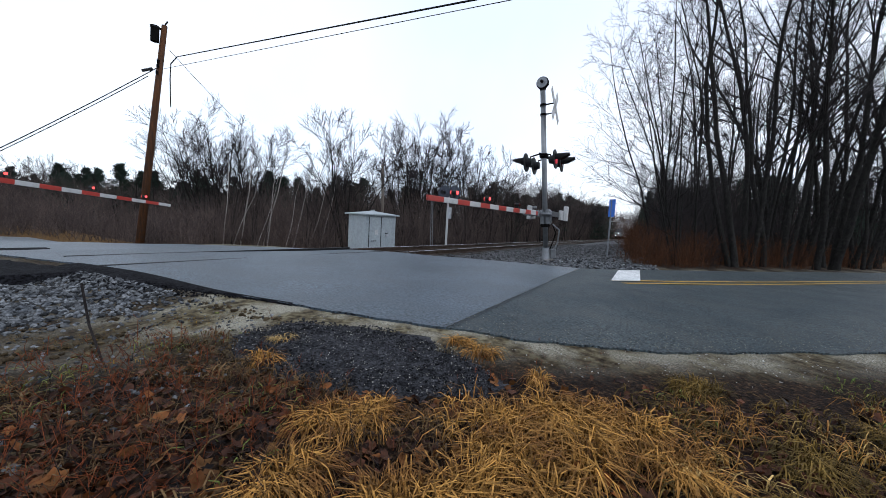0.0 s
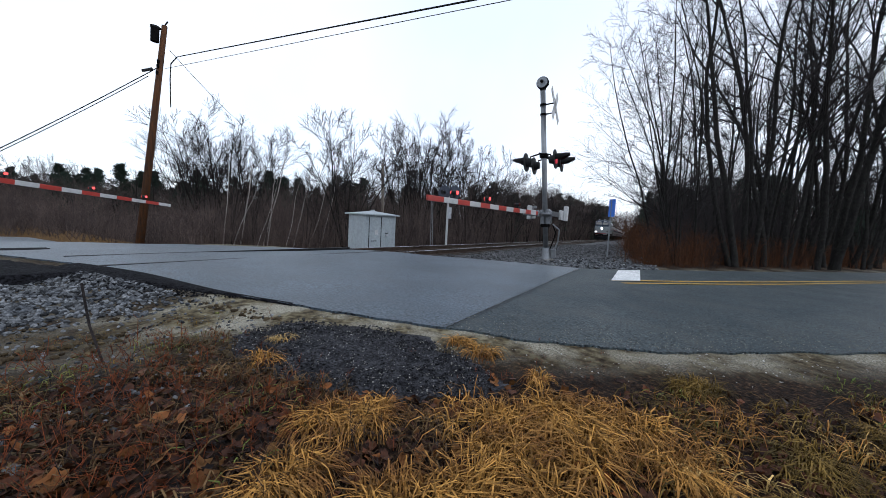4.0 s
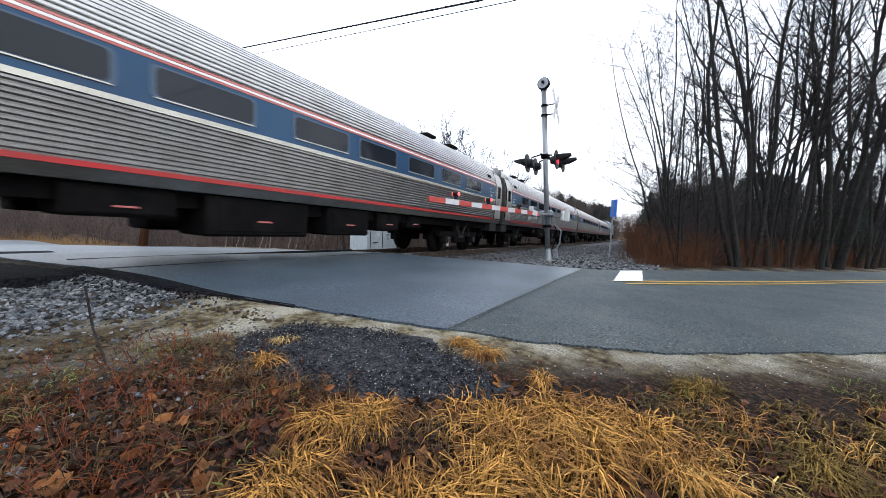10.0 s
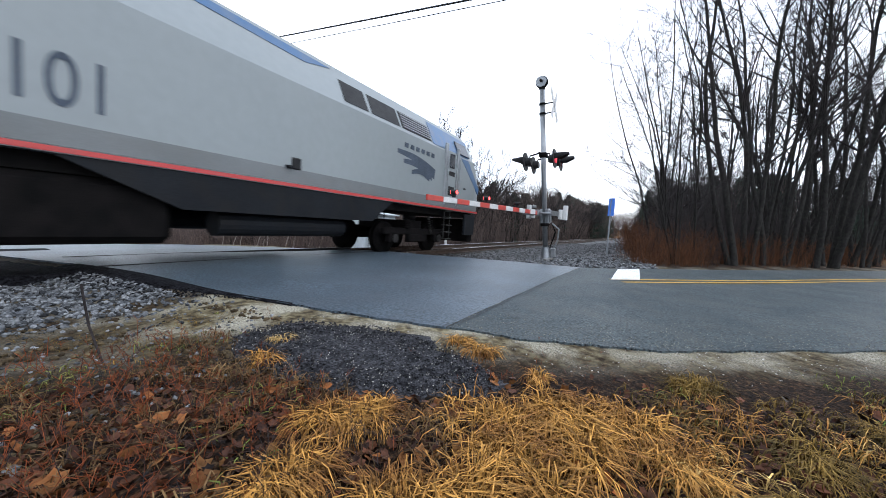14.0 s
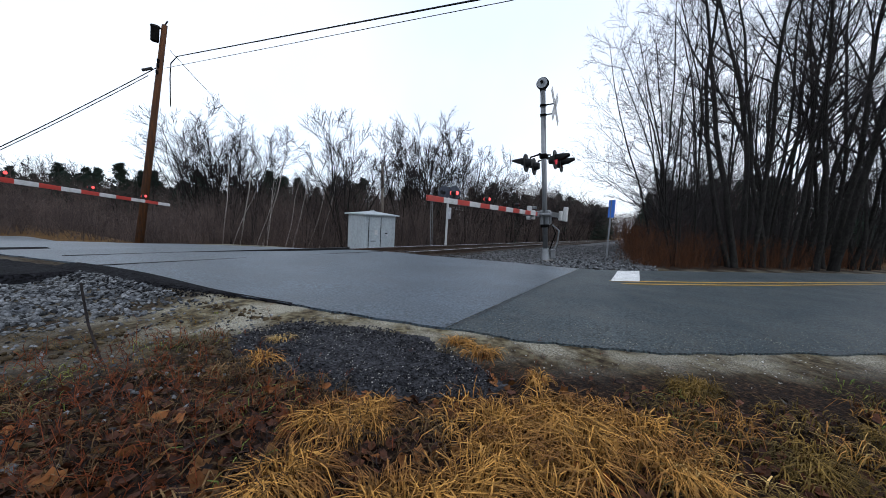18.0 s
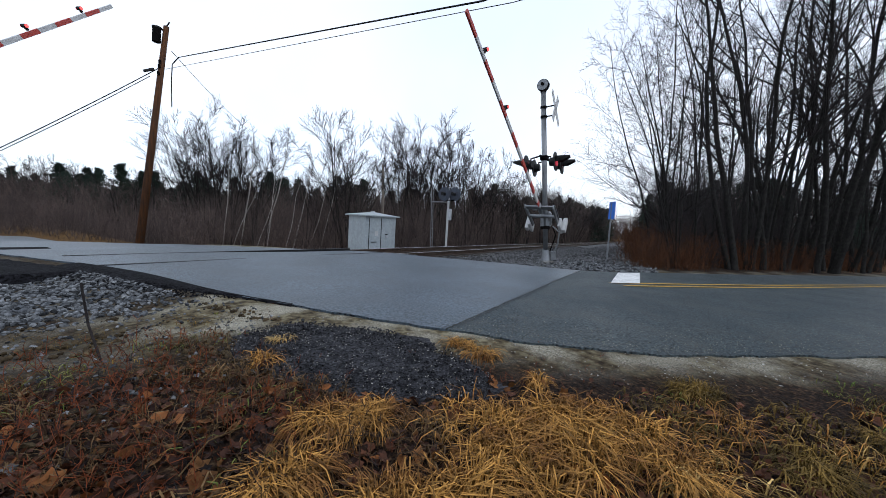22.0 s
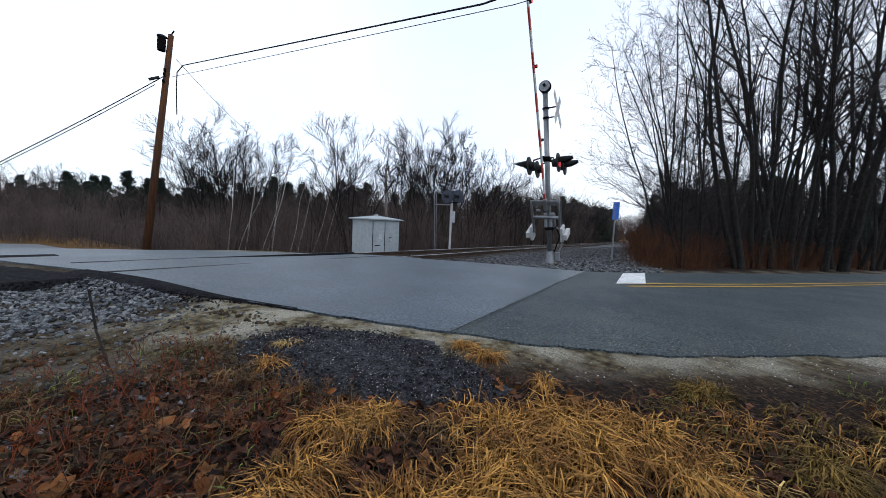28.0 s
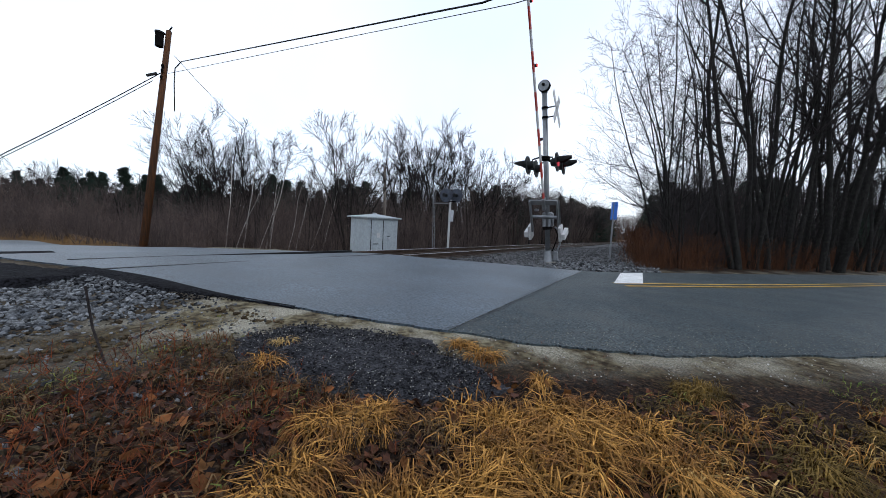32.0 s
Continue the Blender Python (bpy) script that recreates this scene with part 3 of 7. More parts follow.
def stones(name, places, size, mat, label, category, flat=0.7):
    """Many broken stones in one mesh."""
    verts, faces = [], []
    for x, y, z in places:
        s = random.uniform(*size)
        rot = np.array(Euler((random.random() * 6, random.random() * 6, random.random() * 6)).to_matrix())
        v = ICO_V * np.random.uniform(0.65, 1.2, (len(ICO_V), 1)) * np.array([1.0, random.uniform(0.6, 1), random.uniform(0.5, 0.8)]) * s
        v = v @ rot.T
        v[:, 2] *= flat
        v += (x, y, z + s * 0.25)
        k = len(verts)
        verts.extend(v.tolist())
        faces.extend([[a + k for a in f] for f in ICO_F])
    return tagged(pydata(name, verts, faces, mat), label, category, kind="stuff")


def on_ground(x, y):
    return ground_height(x, y, float(road_gap(np.array([x]), np.array([y]))[0]))


def heights(xy):
    """Ground heights for many places at once."""
    x, y = np.array([p[0] for p in xy]), np.array([p[1] for p in xy])
    g = road_gap(x, y)
    return [(a, b, ground_height(a, b, c), c) for a, b, c in zip(x, y, g)]


def scatter(n, box_xy, keep):
    """Random places on the ground inside a rectangle, where keep(x, y, gap) holds."""
    x = np.random.uniform(box_xy[0], box_xy[1], n)
    y = np.random.uniform(box_xy[2], box_xy[3], n)
    g = road_gap(x, y)
    return [(a, b, ground_height(a, b, c)) for a, b, c in zip(x, y, g) if keep(a, b, c)]


def bed_height(x, y):
    a = abs(y)
    return along(x) + (-0.235 if a < 1.75 else -0.235 - 0.285 * (a - 1.75))


pl = [(x, y, max(z, bed_height(x, y)) if abs(y) < 3.1 else z) for x, y, z in scatter(9500, (-1.3, 2.1, -4.0, -0.9), lambda x, y, g: g > 0.25 and y > -2.75 - 0.9 * random.random() ** 2)]
stones("gravel", pl, (0.016, 0.04), PALE_STONE, "pale grey crushed stone beside the track", "gravel")
pl = [(x, y, max(z, bed_height(x, y)) if abs(y) < 3.1 else z) for x, y, z in scatter(9500, (8.2, 40, -5.2, -0.9), lambda x, y, g: g > 0.1)]
stones("gravel", pl, (0.03, 0.07), BALLAST, "grey ballast stones on the bank", "gravel")
pl = [(x, y, z) for x, y, z in scatter(8000, (9.2, 26, -7.8, -4.2), lambda x, y, g: 0.05 < g < 3.4)]
stones("gravel", pl, (0.03, 0.06), PALE_STONE, "pale gravel heap round the signal mast", "gravel")

pl = [(x, y, z) for x, y, z in scatter(5200, (13, 46, -9.0, -3.2), lambda x, y, g: g > 0.6 and y > -6.9 - 0.045 * x)]
stones("gravel", pl, (0.04, 0.09), BALLAST, "grey stones on the slope below the track", "gravel")


def margin(name, mat, t0, t1, n, inner, outer, lift, label, category="pavement"):
    """A ragged strip of loose material along the road's edge."""
    v, f = [], []
    for i in range(n + 1):
        t = t0 + (t1 - t0) * i / n
        p, q, b = spline(EDGE_A, t), spline(EDGE_A, t + 0.02), spline(EDGE_B, t)
        d = (q - p).normalized()
        s = Vector((d.y, -d.x))
        if s.dot(b - p) > 0:
            s = -s
        w = outer(t) * (1 + 0.35 * noise.noise((t * 9, 0, 1)) + 0.2 * noise.noise((t * 31, 0, 4)))
        for k in range(5):
            o = inner + (w - inner) * k / 4
            x, y = p.x + s.x * o, p.y + s.y * o
            v.append((x, y, on_ground(x, y) + lift * (1 - (k / 4) ** 2) + 0.002))
    for i in range(n):
        for k in range(4):
            a = i * 5 + k
            f.append((a, a + 1, a + 6, a + 5))
    return tagged(pydata(name, v, f, mat, smooth=True), label, category, kind="structure")


margin("pavement_margin", MILLINGS_SHADOW, 2.5, 4.3, 90, -0.03, lambda t: 0.005 + 0.5 * smoothstep(4.1, 2.9, t), 0.025, "loose black asphalt crumbs along the road edge")


def crack(points, width, name="trim_crack"):
    """A dark crack wandering over the asphalt."""
    v, f = [], []
    n = 26
    for i in range(n + 1):
        t = (len(points) - 1) * i / n
        p, q = spline(points, t), spline(points, min(t + 0.01, len(points) - 1) if i < n else t - 0.01)
        d = (q - p).normalized() if i < n else (p - q).normalized()
        s = Vector((-d.y, d.x))
        o = 0.07 * noise.noise((t * 5, points[0][0], 1)) + 0.02 * noise.noise((t * 17, points[0][0], 7))
        w = width * (0.6 + 0.5 * abs(noise.noise((t * 8, 2, 2))))
        for e in (-w, w):
            x, y = p.x + s.x * (o + e), p.y + s.y * (o + e)
            v.append((x, y, level(x, y) + 0.0475))
    for i in range(n):
        f.append((2 * i, 2 * i + 1, 2 * i + 3, 2 * i + 2))
    tagged(pydata(name, v, f, BLACK_PAINT), "dark crack in the asphalt", "crack", kind="structure")


crack([(2.55, -5.86), (4.0, -5.9), (6.0, -5.96), (9.4, -6.0)], 0.008, "trim_seam")
crack([(4.3, -6.35), (3.7, -6.35), (3.2, -6.25), (2.8, -6.3)], 0.0045)
crack([(4.3, -6.35), (4.45, -6.1), (4.9, -5.95)], 0.004)
crack([(7.0, -7.2), (6.0, -8.0), (5.6, -8.6)], 0.003)
crack([(5.0, -7.4), (6.2, -7.2), (7.2, -7.3)], 0.003)


def shadow_fill():
    """A near-black sheet round the rails beside the road; its colour stands for the shadow there."""
    v, f, nx, ny = [], [], 30, 26
    for i in range(nx + 1):
        for j in range(ny + 1):
            y = -1.05 + 3.8 * j / ny
            left = -2.4 + 0.5 * noise.noise((y * 1.3, 2.0, 1.0))
            x = left + (2.14 - left) * i / nx
            if j == 0:
                y += 0.2 * noise.noise((x * 2.1, 7.0, 1.0))
            edge = 1.0 if i == 0 or j in (0, ny) else 0.0
            v.append((x, y, along(x) + 0.008 - 0.22 * edge + 0.006 * noise.noise((x * 5, y * 5, 2.0)) - 0.004))
    for i in range(nx):
        for j in range(ny):
            k = i * (ny + 1) + j
            f.append((k, k + ny + 1, k + ny + 2, k + 1))
    tagged(pydata("pavement_shadow_fill", v, f, MILLINGS_SHADOW, smooth=True), "near-black sheet standing for the shadow round the rails", "pavement", kind="structure")


shadow_fill()

# ---- the train ----
SPEED, START = 22.11, 176.54
VEHICLES = []
COACH = 22.62


def vehicle(name, u, label, category, group=""):
    ob = new(name)
    tagged(ob, label, category, group)
    VEHICLES.append((ob, u))
    return ob


def wheel_mesh():
    bm = bmesh.new()
    cyl(bm, (0, -0.07, 0), (0, 0.07, 0), 0.457, n=28)
    cyl(bm, (0, 0.07, 0), (0, 0.1, 0), 0.49, n=28)
    cyl(bm, (0, -0.11, 0), (0, -0.07, 0), 0.14, n=14)
    me = bpy.data.meshes.new("wheel")
    bm.to_mesh(me)
    bm.free()
    return me


WHEEL = wheel_mesh()


def truck(owner, x, base, brace=True):
    """A two-axle truck: side frames, bolster, springs, dampers, brace and wheels."""
    bm = bmesh.new()
    for y in (-1.08, 1.08):
        box(bm, (x, y, 0.66), (base + 0.9, 0.16, 0.2), bevel=0.03)
        box(bm, (x, y, 0.46), (base * 0.4, 0.18, 0.26), bevel=0.03)
        for dx in (-base / 2, base / 2):
            box(bm, (x + dx, y, 0.5), (0.42, 0.22, 0.36), bevel=0.04)
    box(bm, (x, 0, 0.85), (0.6, 2.1, 0.3))
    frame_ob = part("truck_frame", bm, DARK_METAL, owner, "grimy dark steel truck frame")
    for y in (-1.16, 1.16):
        if brace:
            bm = bmesh.new()
            for s in (-1, 1):
                cyl(bm, (x + s * 0.46, y, 1.12), (x + s * 0.1, y, 0.6), 0.05, n=8)
            box(bm, (x, y, 0.58), (0.4, 0.09, 0.1))
            part("side_brace", bm, TRUCK_GREY, frame_ob, "grey triangular side brace")
        for dx in (-base / 2, base / 2):
            part("journal_cap", cylm((x + dx, y * 1.02, 0.46), (x + dx, y * 1.06, 0.46), 0.12, n=14), TRUCK_GREY, frame_ob)
        part("damper", cylm((x + 0.75, y, 0.62), (x + 0.55, y, 1.15), 0.045, n=8), TRUCK_GREY, frame_ob)
        for k in range(2):
            bm = bmesh.new()
            for q in range(5):
                cyl(bm, (x + (k - 0.5) * 1.3, y, 0.78 + q * 0.06), (x + (k - 0.5) * 1.3, y, 0.81 + q * 0.06), 0.11, n=12)
            part("coil_spring", bm, DARK_METAL, frame_ob)
    for dx in (-base / 2, base / 2):
        for y in (-0.75, 0.75):
            w = shared("wheel", WHEEL, DARK_METAL, owner, "dirty steel wheel", True)
            w.matrix_local = pose(x + dx, y, 0.457, 0, 0, 180 if y > 0 else 0)


def side_y(z):
    """Half width of the coach body at a height."""
    pts = [(1.2, 1.45), (1.36, 1.55), (2.15, 1.6), (2.85, 1.575), (3.2, 1.48), (3.5, 1.29), (3.74, 1.0), (3.9, 0.67), (4.0, 0.32), (4.03, 0.0)]
    for (z0, y0), (z1, y1) in zip(pts, pts[1:]):
        if z0 <= z <= z1:
            return y0 + (y1 - y0) * (z - z0) / (z1 - z0)
    return pts[-1][1] if z > 4.03 else pts[0][1]


def ribbed(z0, z1, count, depth, sign):
    """Fluted side sheet: (y, z) points from z0 to z1, broad raised ribs parted by narrow grooves."""
    out = []
    for i in range(count):
        a, h = z0 + (z1 - z0) * i / count, (z1 - z0) / count
        for f, d in ((0.0, -0.014), (0.2, -0.014), (0.26, 0.6 * depth), (0.42, depth), (0.8, depth), (0.95, 0.6 * depth), (0.99, -0.014)):
            z = a + h * f
            out.append((sign * (side_y(z) + d), z))
    out.append((sign * side_y(z1), z1))
    return out


def side_slab(bm, x0, x1, z0, z1, out, sign, steps=1):
    """A shallow panel that follows the coach side."""
    vs = []
    for i in range(steps + 1):
        z = z0 + (z1 - z0) * i / steps
        for x in (x0, x1):
            vs.append(bm.verts.new((x, sign * (side_y(z) + out), z)))
    inner = []
    for x, z in ((x0, z0), (x1, z0), (x1, z1), (x0, z1)):
        inner.append(bm.verts.new((x, sign * (side_y(z) - 0.02), z)))
    for i in range(steps):
        bm.faces.new((vs[2 * i], vs[2 * i + 1], vs[2 * i + 3], vs[2 * i + 2]))
    t = 2 * steps
    for quad in ((vs[0], vs[1], inner[1], inner[0]), (vs[t], vs[t + 1], inner[2], inner[3])):
        bm.faces.new(quad)
    bm.faces.new([vs[2 * i] for i in range(steps + 1)] + [inner[3], inner[0]])
    bm.faces.new([vs[2 * i + 1] for i in range(steps + 1)] + [inner[2], inner[1]])
    bmesh.ops.recalc_face_normals(bm, faces=bm.faces)
    return bm


def rounded_pane(x0, x1, z0, z1, out, sign, r=0.07):
    """A window sheet with rounded corners on the coach side."""
    bm = bmesh.new()
    pts = []
    for cx, cz, a0 in ((x1 - r, z1 - r, 0), (x0 + r, z1 - r, 90), (x0 + r, z0 + r, 180), (x1 - r, z0 + r, 270)):
        for k in range(5):
            a = radians(a0 + 22.5 * k)
            pts.append((cx + r * math.cos(a), cz + r * math.sin(a)))
    face = [bm.verts.new((x, sign * (side_y(z) + out), z)) for x, z in pts]
    rim = [bm.verts.new((x, sign * (side_y(z) - 0.01), z)) for x, z in pts]
    bm.faces.new(face)
    for i in range(len(pts)):
        j = (i + 1) % len(pts)
        bm.faces.new((face[i], face[j], rim[j], rim[i]))
    bmesh.ops.recalc_face_normals(bm, faces=bm.faces)
    return bm


WINDOWS = (2.8, 4.58, 6.4, 8.3, 10.0, 12.1, 13.85, 15.6, 17.3)
CAFE_WINDOWS = (2.72, 4.4, 6.1, 8.0, 13.65, 15.4, 17.1)


def coach(u, cafe, logo, label):
    """A stainless fluted coach, rounded like a tube; logo 1 near its front end, 2 near its back end."""
    ob = vehicle("passenger_coach", u, label, "railway coach", "coaches of the train")
    x0, x1 = 0.24, COACH - 0.24
    e0, e1 = 1.17, COACH - 1.17
    core = [(1.4, 1.2)] + [(side_y(z) - 0.03, z) for z in np.linspace(1.24, 4.0, 18)] + [(0, 4.005)]
    prof = core + [(-y, z) for y, z in reversed(core[:-1])]
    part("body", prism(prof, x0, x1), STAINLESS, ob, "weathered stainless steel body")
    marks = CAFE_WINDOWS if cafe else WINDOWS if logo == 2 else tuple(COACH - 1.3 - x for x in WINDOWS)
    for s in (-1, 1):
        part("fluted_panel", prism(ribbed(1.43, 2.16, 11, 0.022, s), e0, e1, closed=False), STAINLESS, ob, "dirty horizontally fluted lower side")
        part("sill", side_slab(bmesh.new(), x0, x1, 1.2, 1.345, 0.008, s), STAINLESS, ob)
        part("red_stripe", side_slab(bmesh.new(), e0, e1, 1.35, 1.415, 0.016, s), STRIPE_RED, ob, "thin red stripe")
        part("belt_rail", side_slab(bmesh.new(), e0, e1, 2.165, 2.235, 0.026, s), BELT_STEEL, ob, "bright steel belt rail under the windows")
        part("blue_band", side_slab(bmesh.new(), e0, e1, 2.24, 2.81, 0.012, s), COACH_BLUE, ob, "dark blue window band")
        part("red_stripe", side_slab(bmesh.new(), e0, e1, 2.815, 2.85, 0.016, s), STRIPE_PINK, ob, "faded red stripe")
        part("white_stripe", side_slab(bmesh.new(), e0, e1, 2.855, 2.89, 0.014, s), STRIPE_WHITE, ob)
        part("red_stripe", side_slab(bmesh.new(), e0, e1, 2.895, 2.93, 0.016, s), STRIPE_PINK, ob, "faded red stripe")
        # doors at both ends, in curved dark frames
        for dx in (0.71, COACH - 0.71):
            fr = part("door_frame", side_slab(bmesh.new(), dx - 0.38, dx + 0.38, 1.38, 3.4, 0.004, s, 8), DARK_METAL, ob)
            d = part("door", side_slab(bmesh.new(), dx - 0.345, dx + 0.345, 1.4, 3.36, 0.022, s, 8), DOOR_STEEL, fr, "smooth steel vestibule door")
            part("door_pane", rounded_pane(dx - 0.17, dx + 0.17, 2.3, 2.82, 0.028, s, 0.06), TRAIN_GLASS, fr)
            part("end_panel", side_slab(bmesh.new(), *(sorted((dx + 0.4 * (1 if dx < 5 else -1), e0 if dx < 5 else e1))), 1.36, 3.4, 0.006, s, 8), STAINLESS, ob)
        for x in marks:
            fr = part("window_frame", rounded_pane(x - 0.06, x + 1.36, 2.34, 2.765, 0.02, s), BAND_BLUE, ob, "blue window frame")
            part("window_pane", rounded_pane(x, x + 1.3, 2.37, 2.74, 0.028, s), TRAIN_GLASS, fr)
            part("window_sill", side_slab(bmesh.new(), x - 0.02, x + 1.32, 2.335, 2.352, 0.034, s), BELT_STEEL, fr, "bright drip rail")
        for x in (e0 + 0.08, e1 - 0.6):
            for q, w in enumerate((0.22, 0.5)):
                part("lettering_bar", side_slab(bmesh.new(), x, x + w, 2.62 - q * 0.14, 2.645 - q * 0.14, 0.018, s), BAR_PALE, ob)
            part("lettering_bar", side_slab(bmesh.new(), x + 0.05, x + 0.26, 2.31, 2.39, 0.018, s), BAR_PALE, ob)
        part("lettering_bar", side_slab(bmesh.new(), e0 + 1.05, e0 + 1.4, 2.29, 2.35, 0.018, s), BAR_PALE, ob)
        if logo:
            x = 2.05 if logo == 1 else COACH - 2.95
            for q in range(3):
                bm = bmesh.new()
                za = 2.68 - 0.075 * q
                pts = [(x + 0.16 * q, za), (x + 0.86, za + 0.0 - 0.02 * q), (x + 0.72 - 0.02 * q, za - 0.05), (x + 0.6, 2.4)]
                bm.faces.new([bm.verts.new((px, s * (side_y(pz) + 0.017 + 0.002 * q), pz)) for px, pz in pts])
                part("emblem_blade", bm, BAR_PALE, ob)
        for x in (e0 + 0.45, e1 - 0.75):
            g = part("roof_grille", side_slab(bmesh.new(), x, x + 0.34, 3.08, 3.2, 0.03, s, 2), DARK_METAL, ob)
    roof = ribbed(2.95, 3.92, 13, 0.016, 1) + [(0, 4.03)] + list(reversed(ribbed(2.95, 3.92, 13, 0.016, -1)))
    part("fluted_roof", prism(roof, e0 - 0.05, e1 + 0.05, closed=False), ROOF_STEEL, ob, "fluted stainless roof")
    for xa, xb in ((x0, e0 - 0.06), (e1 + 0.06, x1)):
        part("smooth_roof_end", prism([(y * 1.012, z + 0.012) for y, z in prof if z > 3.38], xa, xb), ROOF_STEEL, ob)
    for x in (x0 + 3.4, x0 + 4.8, x1 - 3.6, x1 - 5.2):
        bm = bmesh.new()
        box(bm, (x, -0.72, 3.93), (0.6, 0.3, 0.1), bevel=0.02)
        part("roof_vent", bm, DARK_METAL, ob)
    # ends: rounded corner posts, diaphragm and coupler
    for x, d in ((x0, -1), (x1, 1)):
        part("end_wall", boxm((x + d * 0.03, 0, 2.5), (0.06, 2.6, 2.5), bevel=0.02), STAINLESS, ob)
        part("diaphragm", boxm((x + d * 0.12, 0, 2.45), (0.22, 1.6, 2.5), bevel=0.06), BLACK_PAINT, ob, "black rubber gangway")
        part("coupler", boxm((x + d * 0.06, 0, 0.9), (0.4, 0.3, 0.3), bevel=0.05), DARK_METAL, ob)
        for y in (-0.5, 0.5):
            hose = tube([(x + d * 0.02, y, 1.0), (x + d * 0.1, y, 0.62), (x + d * 0.2, y * 0.9, 0.58)], 0.03)
            part("brake_hose", hose, BLACK_PAINT, ob)
        for s in (-1, 1):
            part("step_well", boxm((x - d * 0.5, s * 1.2, 1.02), (0.75, 0.45, 0.36), bevel=0.03), TRUCK_GREY, ob)
    # underfloor equipment with open gaps between
    kit = ((6.6, 0.9, 0.35, 0.7), (8.3, 1.7, 0.62, 0.9), (10.6, 0.6, 0.5, 0.7), (11.9, 1.5, 0.66, 0.9), (14.2, 1.2, 0.5, 0.8), (15.7, 0.9, 0.42, 0.7)) if logo == 2 else \
        ((6.8, 1.1, 0.5, 0.8), (9.0, 1.2, 0.42, 0.8), (10.9, 1.9, 0.66, 0.9), (13.0, 1.3, 0.62, 0.9), (14.5, 0.9, 0.5, 0.8), (15.8, 0.7, 0.4, 0.7))
    for x, ln, h, dep in kit:
        for s in (-1, 1):
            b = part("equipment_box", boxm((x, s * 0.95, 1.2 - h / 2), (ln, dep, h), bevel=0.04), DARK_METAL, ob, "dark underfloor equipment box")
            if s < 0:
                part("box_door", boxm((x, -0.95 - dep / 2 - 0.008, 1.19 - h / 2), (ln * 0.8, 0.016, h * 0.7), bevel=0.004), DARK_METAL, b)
                part("reflector", boxm((x, -0.95 - dep / 2 - 0.022, 1.13 - h / 2), (0.26, 0.012, 0.025)), STRIPE_PINK, b)
    part("air_tank", cylm((9.6, -0.55, 0.86), (11.6, -0.55, 0.86), 0.2, n=14), DARK_METAL, ob)
    part("brake_pipe", tube([(4.8, -1.0, 1.05), (8, -1.05, 0.98), (14, -1.05, 0.98), (17.6, -1.0, 1.05)], 0.03), TRUCK_GREY, ob)
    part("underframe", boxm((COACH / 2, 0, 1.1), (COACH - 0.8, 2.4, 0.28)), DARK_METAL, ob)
    for x in (x0 + 3.2, x1 - 3.2):
        truck(ob, x, 2.3)
    return ob


def loft(rings, mat, name, owner, label="", smooth=False):
    """A skin over rings of equal length, closed at both ends."""
    verts = [p for r in rings for p in r]
    k = len(rings[0])
    faces = [(i * k + j, i * k + (j + 1) % k, (i + 1) * k + (j + 1) % k, (i + 1) * k + j) for i in range(len(rings) - 1) for j in range(k)]
    faces += [tuple(range(k)), tuple(reversed(range((len(rings) - 1) * k, len(rings) * k)))]
    bm = bmesh.new()
    vs = [bm.verts.new(v) for v in verts]
    for f in faces:
        bm.faces.new([vs[i] for i in f])
    bmesh.ops.recalc_face_normals(bm, faces=bm.faces)
    return part(name, bm, mat, owner, label, smooth)


def ladder(owner, x, y, z0, z1, steps, width=0.5):
    bm = bmesh.new()
    for i in range(steps):
        box(bm, (x, y, z0 + (z1 - z0) * i / max(1, steps - 1)), (width, 0.2, 0.035))
    for s in (-1, 1):
        cyl(bm, (x + s * width / 2, y, z0), (x + s * width / 2, y, z1), 0.02, n=6)
    part("step_ladder", bm, TRUCK_GREY, owner, "metal boarding steps")


def letter_bars(owner, x0, x1, z, h, y, mat, seed, sign):
    """A word that is no more than a row of upright bars, the first one taller."""
    rng = random.Random(seed)
    x, k = x0, 0
    while x < x1 - 0.03:
        w = rng.uniform(0.06, 0.11)
        hh = h * (1.45 if k == 0 else 1.0)
        part("lettering_bar", boxm((x + w / 2, sign * y, z + hh / 2), (w * 0.62, 0.012, hh)), mat, owner)
        x += w + 0.035
        k += 1


